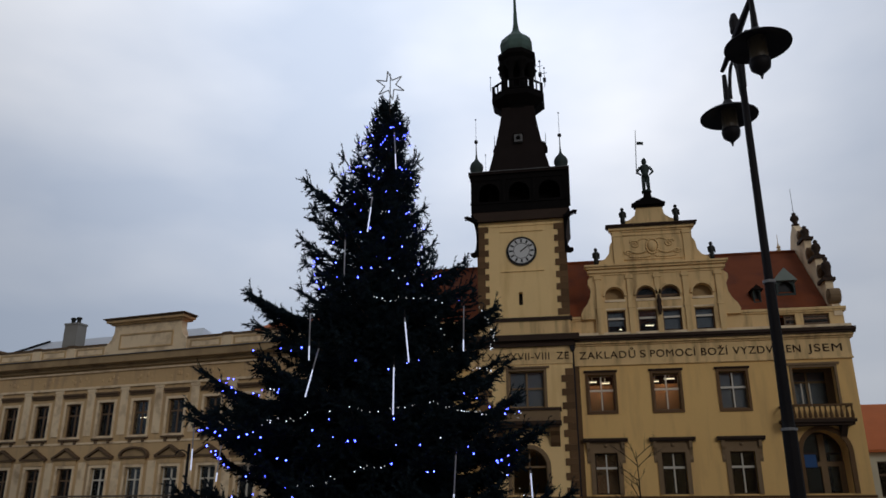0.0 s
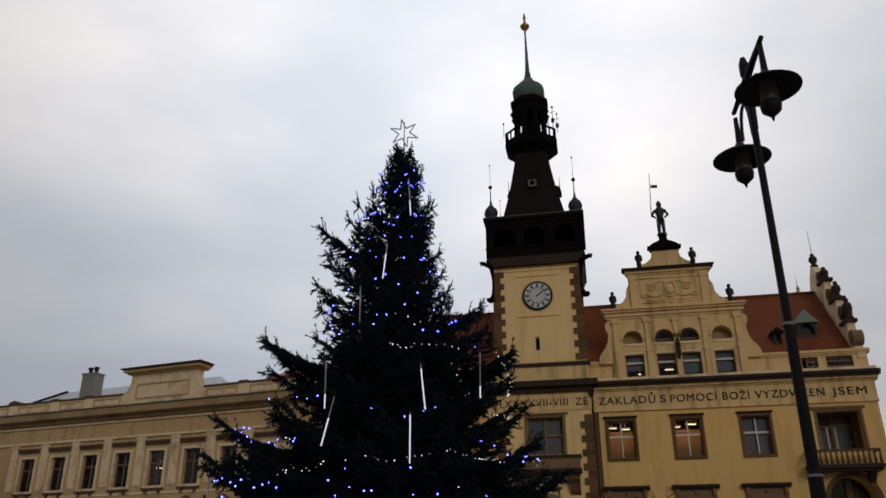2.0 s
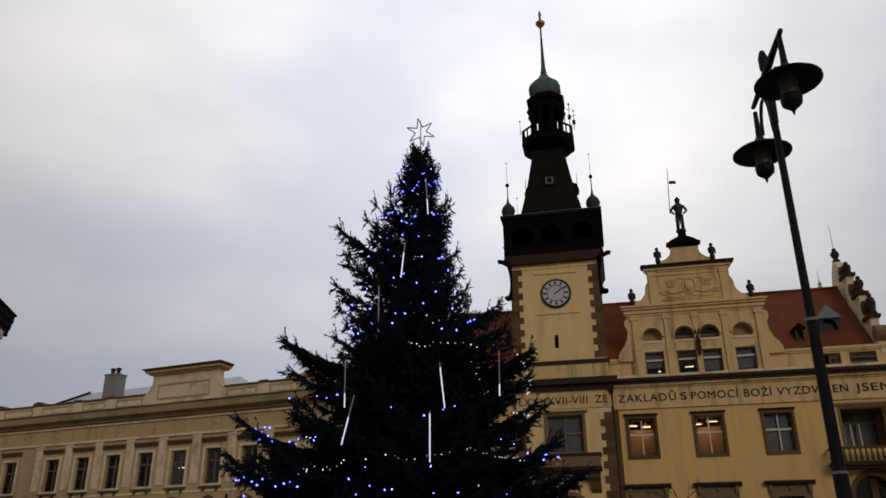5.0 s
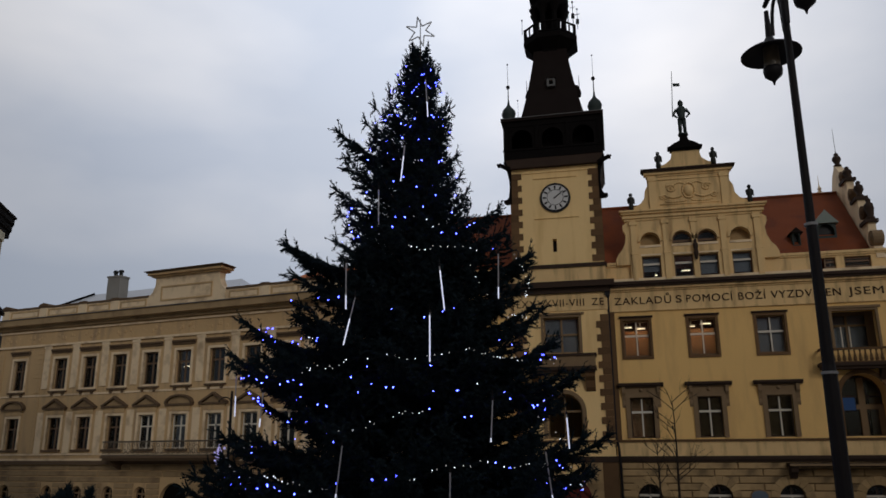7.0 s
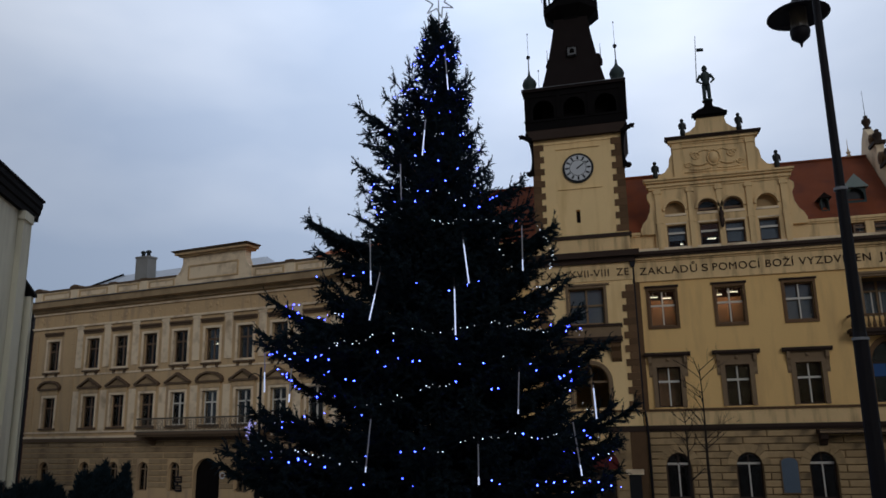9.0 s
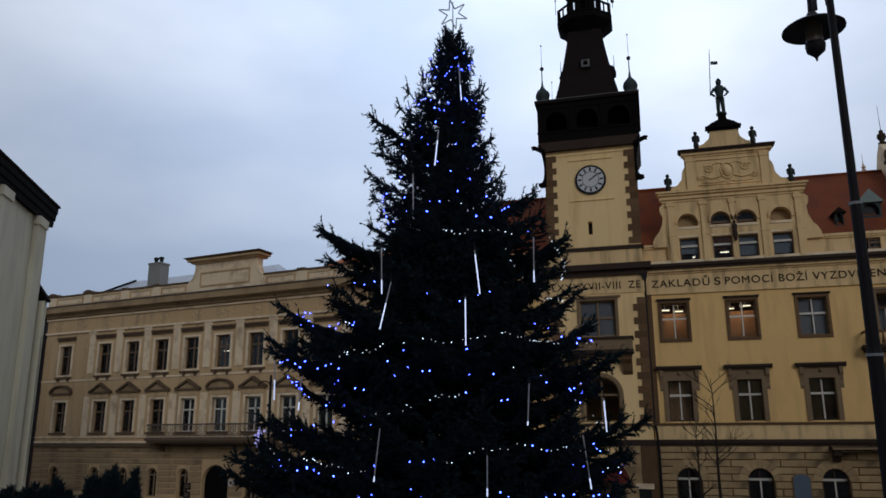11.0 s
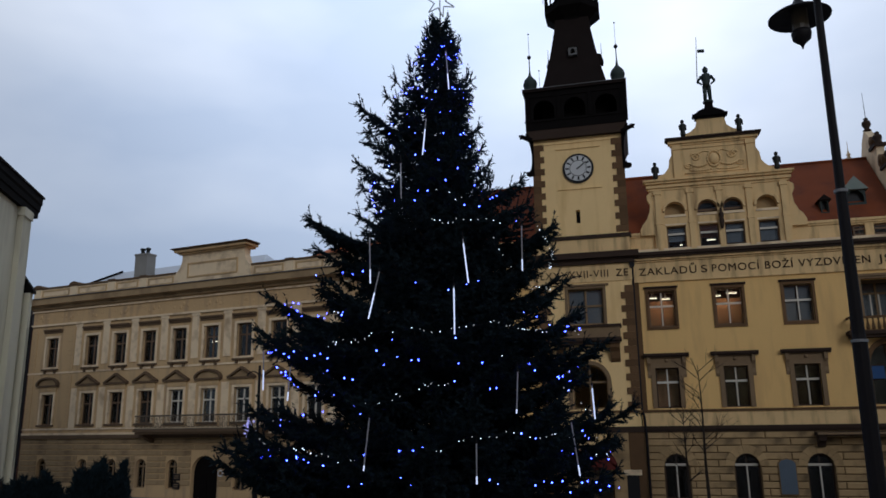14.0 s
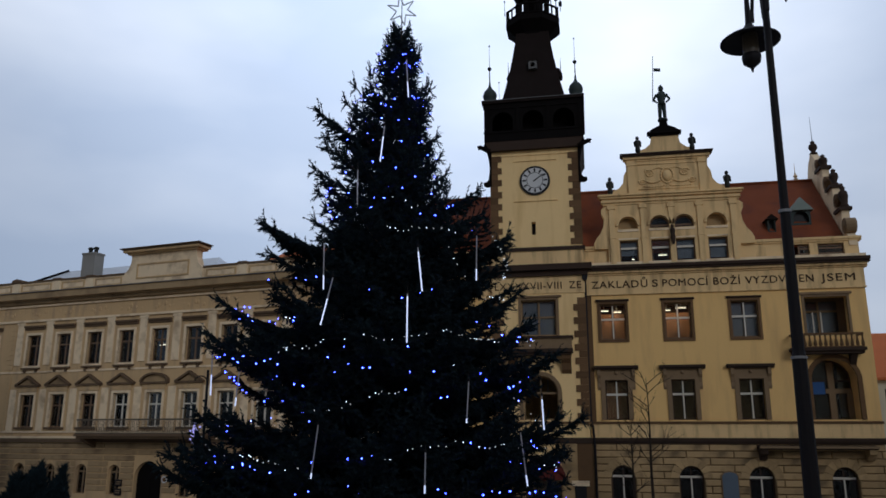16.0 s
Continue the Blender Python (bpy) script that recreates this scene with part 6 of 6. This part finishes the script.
    # the lit falling-snow tubes: place, sideways swing, height of the lower end
    tubes = ( (-5.52, 15.28, 5.56, 0.02, -1.0), (-5.19, 14.98, 4.74, -0.22, -0.99), (-5.06, 16.07, 7.47, 0.01, -1.09),
             (-4.57, 16.53, 8.69, -0.09, -0.89), (-4.29, 17.48, 10.87, 0.06, -1.03), (-3.51, 15.56, 5.45, 0.1, -0.95), (-3.62, 15.12, 4.37, 0.0, -0.99), (-2.41, 16.78, 5.96, -0.02, -1.03),
             (-8.49, 16.33, 3.34, 0.02, -0.91), (-7.2, 15.07, 2.84, -0.04, -0.7), (-5.06, 14.07, 1.75, -0.1, -0.96), (-2.37, 15.22, 2.6, -0.05, -0.8), (-3.05, 14.33, 1.26, -0.01, -0.72),
             (-1.42, 15.79, 1.62, 0.12, -1.02), (-1.05, 16.97, 2.39, 0.03, -0.71))
    for i, (x, y, z, sw, dz) in enumerate(tubes):
        tb = thing("snowfall_tube", pose(x, y, z), "thin clear tube with falling white light, hung from a bough", "light tube", group="snowfall tubes on the tree")
        o = Vector((x, y, 0)).normalized() * -0.12
        a, e = o, o + SIDE * sw + Vector((0, 0, dz))
        k = (0.7, 0.45, 0.85, 0.3, 0.6, 0.1, 0.05, 0.75, 0.5, 0.75, 0.9, 0.9, 0.8, 0.8, 0.1)[i % 15]
        b = B()
        rod(b, a, a.lerp(e, k), 0.013, None, 8)
        part("tube", b, TUBE_OFF, tb, "unlit clear tube")
        b = B()
        rod(b, a.lerp(e, k), e, 0.015, None, 8)
        part("lit_section", b, TUBE_LED, tb, "glowing white section")
        b = B()
        rod(b, a + Vector((0, 0, 0.05)), a, 0.024, None, 8)
        rod(b, a + Vector((0, 0, 0.2)), a + Vector((0, 0, 0.05)), 0.006, None, 5)
        part("cap", b, IRON, tb)


build_strings()


def build_star():
    s = thing("tree_star", pose(TX, TY, 12.3), "silver wire star on a rod at the treetop", "star", base=12.3)
    b = B()
    rod(b, (0, 0, 12.0), (0, 0, 13.3), 0.022, 0.012, 6)
    part("rod", b, ZINC, s)
    pts = []
    for i in range(12):
        r = 0.46 if i % 2 == 0 else 0.17
        a = i / 12 * 2 * math.pi + math.pi / 2 + 0.2
        q = SIDE * r * math.cos(a)
        pts.append((q.x * 0.9, q.y * 0.9, 12.93 + r * math.sin(a)))
    b = B()
    bar(b, pts + pts[:1], 0.018, 5)
    part("outline", b, ZINC, s, "bent silver wire outline")


build_star()


# ---- small things on the square ----
def bare_tree(x, y, h, seed, lean=0.0):
    rng = random.Random(seed)
    t = thing("bare_tree", pose(x, y, ground_z(y)), "leafless young street tree with thin dark twigs", "tree", group="bare street trees")
    b, c = B(), B()

    def grow(bm, p, d, ln, r, lv):
        q = p + d * ln
        rod(bm, p, q, r, r * 0.6, 5)
        if lv == 0:
            return
        for k in range(3 if lv > 1 else 2):
            e = (d + Vector((rng.uniform(-0.8, 0.8), rng.uniform(-0.8, 0.8), rng.uniform(-0.1, 0.4)))).normalized()
            grow(c, p.lerp(q, rng.uniform(0.5, 1.0)), e, ln * rng.uniform(0.5, 0.75), r * 0.5, lv - 1)
    p = Vector((0, 0, 0))
    for k in range(6):
        q = p + Vector((rng.uniform(-0.06, 0.06) + lean, rng.uniform(-0.05, 0.05), h / 6))
        rod(b, p, q, 0.09 * (1 - k / 7), 0.09 * (1 - (k + 1) / 7), 7)
        if k > 1:
            for j in range(4):
                a = rng.uniform(0, 6.28)
                grow(c, p.lerp(q, rng.random()), Vector((math.cos(a), math.sin(a), 0.8)).normalized(), h * 0.15, 0.022, 2)
        p = q
    part("trunk", b, TWIG, t)
    tagged(part("branchwork", c, TWIG, t), kind="stuff")


bare_tree(2.6, 37.8, 6.9, 3)
bare_tree(1.8, 38.4, 4.6, 8, 0.03)


def shrub(x, y, h, w, seed):
    g = np.random.default_rng(seed)
    t = thing("thuja_shrub", pose(x, y, ground_z(y)), "dark evergreen shrub with a ragged upright outline", "shrub", group="evergreen shrubs")
    b = B()
    lathe(b, [(0.07, 0), (0.05, h * 0.6), (0.01, h * 0.9)], 0, 0, 7)
    part("trunk", b, BARK, t)
    # upright feathery plumes
    cs, ds = [], []
    for j in range(13):
        a, lean = g.random() * 6.283, g.random() * 0.42
        top = h * (1.0 - 0.55 * lean - 0.2 * g.random())
        base = np.array((math.cos(a), math.sin(a), 0)) * w * lean
        way = np.array((math.cos(a) * lean * w * 1.2, math.sin(a) * lean * w * 1.2, top))
        n = 420
        q = g.random(n)
        r = 0.2 * w * np.sin(np.pi * (0.12 + 0.88 * q)) ** 0.7 * np.sqrt(g.random(n)) * 1.5
        t2 = g.random(n) * 6.283
        out = np.stack((np.cos(t2), np.sin(t2), np.zeros(n)), 1)
        cs.append(base + q[:, None] * way + out * r[:, None])
        ds.append(out * 0.55 + np.array((0, 0, 0.9)) + g.normal(0, 0.25, (n, 3)))
    c, d = np.concatenate(cs), np.concatenate(ds)
    s = np.cross(d, g.normal(0, 1, d.shape))
    s /= np.linalg.norm(s, axis=1)[:, None]
    v = np.stack((c - s * 0.03, c + s * 0.03, c + d * (0.1 + 0.12 * g.random((len(c), 1)))), 1).reshape(-1, 3)
    me = bpy.data.meshes.new("foliage")
    me.from_pydata(v, [], np.arange(len(v)).reshape(-1, 3))
    me.materials.append(NEEDLE)
    ob = new("foliage", me)
    ob.parent = t
    tagged(ob, kind="stuff")


for x, y, h, w, k in ((-20.1, 22.24, 1.75, 0.8, 1), (-20.6, 21.8, 1.7, 0.8, 2), (-19.75, 22.55, 1.95, 0.6, 3), (-18.75, 23.35, 2.1, 0.6, 4), (-18.3, 23.75, 2.5, 0.7, 6), (-17.75, 24.2, 2.3, 0.65, 7), (-19.5, 22.9, 1.5, 0.6, 8), (-18.5, 23.4, 1.7, 0.8, 9)):
    shrub(x, y, h, w, k)


def build_small_lamp():
    x, y = -11.6, 22.1
    g = ground_z(y)
    t = thing("park_lamp", pose(x, y, g), "slender dark lamp post with a curved arm", "street lamp", base=g)
    b = B()
    lathe(b, [(0.09, g), (0.08, 0.0), (0.05, 0.4), (0.04, 3.5)], 0, 0, 10)
    part("pole", b, IRON, t)
    b = B()
    pts = []
    for i in range(8):
        a = i / 7 * math.pi * 0.9
        pts.append(SIDE * (-0.2 + 0.2 * math.cos(a)) + Vector((0, 0, 3.1 + 0.22 * math.sin(a))))
    bar(b, pts, 0.02, 6)
    part("arm", b, IRON, t)
    o = thing("light_ornament", pose(x, y, 1.1) @ Matrix.Translation(SIDE * -0.25), "violet-white lit ornament fixed to a lamp post", "light ornament", base=1.1)
    b = B()
    rng = random.Random(2)
    for i in range(22):
        p = Vector((rng.gauss(0, 0.07), rng.gauss(0, 0.07), 1.72 + rng.gauss(0, 0.17)))
        bmesh.ops.create_icosphere(b, subdivisions=1, radius=0.045, matrix=Matrix.Translation(p))
    tagged(part("lamps", b, VIOLET, o), kind="stuff")
    b = B()
    rod(b, (0.02, 0, 0.9), (0, 0, 1.5), 0.05, 0.04, 8)
    rod(b, (0, 0, 1.5), (0.25, 0, 1.5), 0.02, None, 6)
    part("lit_stem", b, TUBE_OFF, o)


VIOLET = mat("violet_white_lamp", (0.6, 0.55, 0.9), emit=(0.55, 0.5, 1.0), power=0.45, bump=0)
build_small_lamp()


def build_east_house():
    h = thing("neighbour_house", pose(16.2, 50, TB), "low neighbouring house with an orange tiled roof", "house", base=TB)
    b = B()
    wall_panel(b, 0, 14, TB, 4.9, 0, 0.4, [(0.8, 2.0, 2.2, 4.2), (3.8, 5.0, 2.2, 4.2), (0.8, 2.0, -1.6, 0.6), (3.8, 5.0, -1.6, 0.6)])
    box(b, 0, 0.4, 0.4, 9, TB, 4.9)
    part("wall", b, GREYW, h)
    b = B()
    prism(b, [(-0.4, 4.7), (-0.4, 4.85), (4.4, 8.0), (9.4, 4.85), (9.4, 4.7)], -0.2, 14, axis="x")
    part("roof", b, TILE_ORANGE, h)
    for x in (1.4, 4.4):
        for z in (2.2, -1.6):
            window(h, x, 0.15, z, 1.2, 2.0 if z > 0 else 2.2)
    # near-black sheet for the shade behind these windows
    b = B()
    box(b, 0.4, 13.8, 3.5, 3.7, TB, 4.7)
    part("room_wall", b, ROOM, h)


build_east_house()

# notice board, wall bracket and sign on the town hall
nb = thing("notice_board", pose(6.62, 41.95, -2.4), "blue-grey arched notice board on the wall", "notice board")
b = B()
prism(b, [(-0.37, 0.5), (0.37, 0.5), (0.37, 1.95), (0.25, 2.08), (0, 2.14), (-0.25, 2.08), (-0.37, 1.95)], -0.08, 0.04)
part("panel", b, BOARD, nb)
b = B()
o = [(-0.42, 0.45), (0.42, 0.45), (0.42, 1.98), (0.28, 2.13), (0, 2.2), (-0.28, 2.13), (-0.42, 1.98)]
prism(b, o, -0.05, 0.045)
part("frame", b, SURR, nb)
po = thing("porch_slab", pose(8.05, 42, 0.85), "dark stone slab on corbels over the side entrance", "porch")
b = B()
profile(b, 0.0, 5.4, [(0.0, 0.0), (-0.7, 0.0), (-0.74, 0.06), (-0.8, 0.08), (-0.8, 0.15), (0.0, 0.2)])
part("slab", b, STONE_DK, po)
b = B()
box(b, -0.02, 5.42, -0.83, -0.801, 0.06, 0.17)
part("drip_edge", b, SURR, po, "worn pale drip edge")
for x, m in ((0.05, STONE_DK), (5.0, RUST)):
    b = B()
    profile(b, x, x + 0.34, [(0.0, -0.55), (-0.25, -0.5), (-0.4, -0.3), (-0.66, -0.22), (-0.7, -0.001), (0.0, -0.001)])
    part("corbel", b, m, po)
bs = thing("blue_sign", pose(11.5, 42.96, 3.58), "small blue sign panel beside the loggia arch", "sign")
b = B()
box(b, -0.28, 0.28, -0.05, 0.0, 0.0, 0.62)
part("panel", b, BLUES, bs)
b = B()
box(b, -0.31, 0.31, -0.03, 0.01, -0.03, 0.65)
part("frame", b, IRON, bs)


# ---- ashlar blocks of the ground floors ----
def ashlar(parent, x0, x1, z0, z1, y, course, length, openings, material, proud=0.07, g=0.015):
    rng = random.Random(9)
    cache = {}
    n = int(round((z1 - z0) / course))
    for j in range(n):
        za, zb = z0 + j * course, z0 + (j + 1) * course
        cuts = [(a - 0.02, b + 0.02) for a, b, c, d, r in openings if za < d and zb > c]
        x = x0 - (length / 2 if j % 2 else 0)
        while x < x1:
            spans = [(max(x, x0), min(x + length, x1))]
            for a, b in cuts:
                spans = [s for u, v in spans for s in ((u, min(v, a)), (max(u, b), v)) if s[1] - s[0] > 0.08]
            for u, v in spans:
                k = round(v - u, 2)
                if k not in cache:
                    bm = B()
                    e = 0.03
                    v8 = []
                    for yy, i in ((0.06, 0.0), (-proud + e, 0.0), (-proud, e)):
                        v8.append([bm.verts.new(p) for p in ((g + i, yy, g + i), (k - g - i, yy, g + i), (k - g - i, yy, course - g - i), (g + i, yy, course - g - i))])
                    for p, q in zip(v8, v8[1:]):
                        for i in range(4):
                            bm.faces.new((p[i], p[(i + 1) % 4], q[(i + 1) % 4], q[i]))
                    bm.faces.new(v8[-1])
                    bmesh.ops.recalc_face_normals(bm, faces=bm.faces)
                    me = bpy.data.meshes.new("ashlar_block")
                    bm.to_mesh(me)
                    bm.free()
                    me.materials.append(material)
                    cache[k] = me
                mesh_part("ashlar_block", cache[k], parent, (u, y + rng.uniform(-0.012, 0.012), za - BASE[parent.name]))
            x += length


HALL_ARCHES = [(c - 0.6, c + 0.6, -2.2, 0.03, 0.6) for c in (1.43, 4.8, 8.17, 12.02)]
ashlar(hall, 0.0, 14.0, -2.35, 1.1, 0.06, 0.345, 2.3, HALL_ARCHES, RUST, 0.08, 0.02)
OFF_ARCHES = [(c * 2.8 - 0.5, c * 2.8 + 0.5, -2.3, -0.4, 0.5) for c in range(-4, 5) if c] + [(-15.85, -14.85, -2.3, -0.4, 0.5), (14.85, 15.85, -2.3, -0.4, 0.5), (-1.12, 1.12, LB, -0.15, 1.1)]
ashlar(office, -17.75, 17.75, -2.1, 0.98, 0.03, 0.385, 5.6, OFF_ARCHES, LRUST, 0.085, 0.032)


def voussoirs(parent, cx, z, r, depth, y, material):
    """Wedge stones round an arched window."""
    for i in range(9):
        a0, a1 = math.pi * i / 9 + 0.012, math.pi * (i + 1) / 9 - 0.012
        bm = B()
        h = BASE[parent.name]
        prism(bm, [(r * math.cos(a0), r * math.sin(a0)), ((r + depth) * math.cos(a0), (r + depth) * math.sin(a0)),
                   ((r + depth) * math.cos(a1), (r + depth) * math.sin(a1)), (r * math.cos(a1), r * math.sin(a1))], -0.09, 0.06)
        me = bpy.data.meshes.new("voussoir")
        bmesh.ops.recalc_face_normals(bm, faces=bm.faces)
        bm.to_mesh(me)
        bm.free()
        me.materials.append(material)
        mesh_part("voussoir", me, parent, (cx, y, z - h))


for c in (1.43, 4.8, 8.17, 12.02):
    voussoirs(hall, c, -0.57, 0.6, 0.42, 0.045, RUST)


# ---- the brown house in the gap beside the long house ----
bh = thing("brown_house", LM @ pose(0, 8, 0), "dark red-brown house seen through a narrow gap", "house", base=LB)
b = B()
box(b, -35.37, -26.25, 0, 9, LB, 10.72)
part("wall", b, BROWNW, bh, "dark red-brown plaster")
b = B()
prism(b, [(-0.3, 10.72), (-0.35, 10.87), (4.5, 13.32), (9.3, 10.87), (9.3, 10.72)], -35.57, -26.15, axis="x")
part("roof", b, SLATE, bh)


# ---- unseen plain houses behind the camera, added to shade the lower fronts ----
def plain_house(x, y, w, d, h, turn, material):
    t = thing("light_blocking_house", pose(x, y, 0, 0, 0, turn), "plain plastered house out of view, added to block low light", "house", group="houses closing the square")
    b = B()
    box(b, -w / 2, w / 2, 0, d, -0.5, h)
    part("wall", b, material, t)
    b = B()
    prism(b, [(-0.5, h), (d / 2, h + d * 0.4), (d + 0.5, h)], -w / 2 - 0.3, w / 2 + 0.3, axis="x")
    part("roof", b, TILE, t)


# heights set so that low light misses the ground floors
for x, w, h, m in ((-34, 19, 16.5, GREYW), (-13, 22, 18, LPLAST), (10, 23, 17.5, CREAM), (33, 21, 18, GREYW)):
    plain_house(x, -24, w, 11, h, 180, m)
for y, w, h, m in ((-12, 24, 17, LPLAST), (13, 24, 16, GREYW)):
    plain_house(36, y, w, 11, h, -90, m)

for k, z in enumerate((-1.75, -2.3)):
    pl = thing("wall_plate", LM @ pose(-2.25, -0.05, z - LB), "dark square nameplate beside the house door", "sign", group="nameplates by the door")
    b = B()
    box(b, -0.27, 0.27, -0.06, 0.02, 0.0, 0.42)
    part("plate", b, IRON, pl)
    b = B()
    box(b, -0.2, 0.2, -0.065, -0.06, 0.12, 0.18)
    box(b, -0.2, 0.2, -0.065, -0.06, 0.25, 0.31)
    tagged(part("lettering", b, SURR, pl), kind="stuff")
rs = thing("round_sign", LM @ pose(1.45, -0.12, -1.25 - LB), "pale round sign on the wall beside the door", "sign")
b = B()
prism(b, [(0.22 * math.cos(i / 10 * math.pi), 0.22 * math.sin(i / 10 * math.pi)) for i in range(20)], -0.03, 0.02)
part("disc", b, DIAL, rs)
b = B()
prism(b, [(0.13 * math.cos(i / 10 * math.pi), 0.13 * math.sin(i / 10 * math.pi)) for i in range(20)], -0.036, -0.031)
part("emblem", b, STONE, rs)
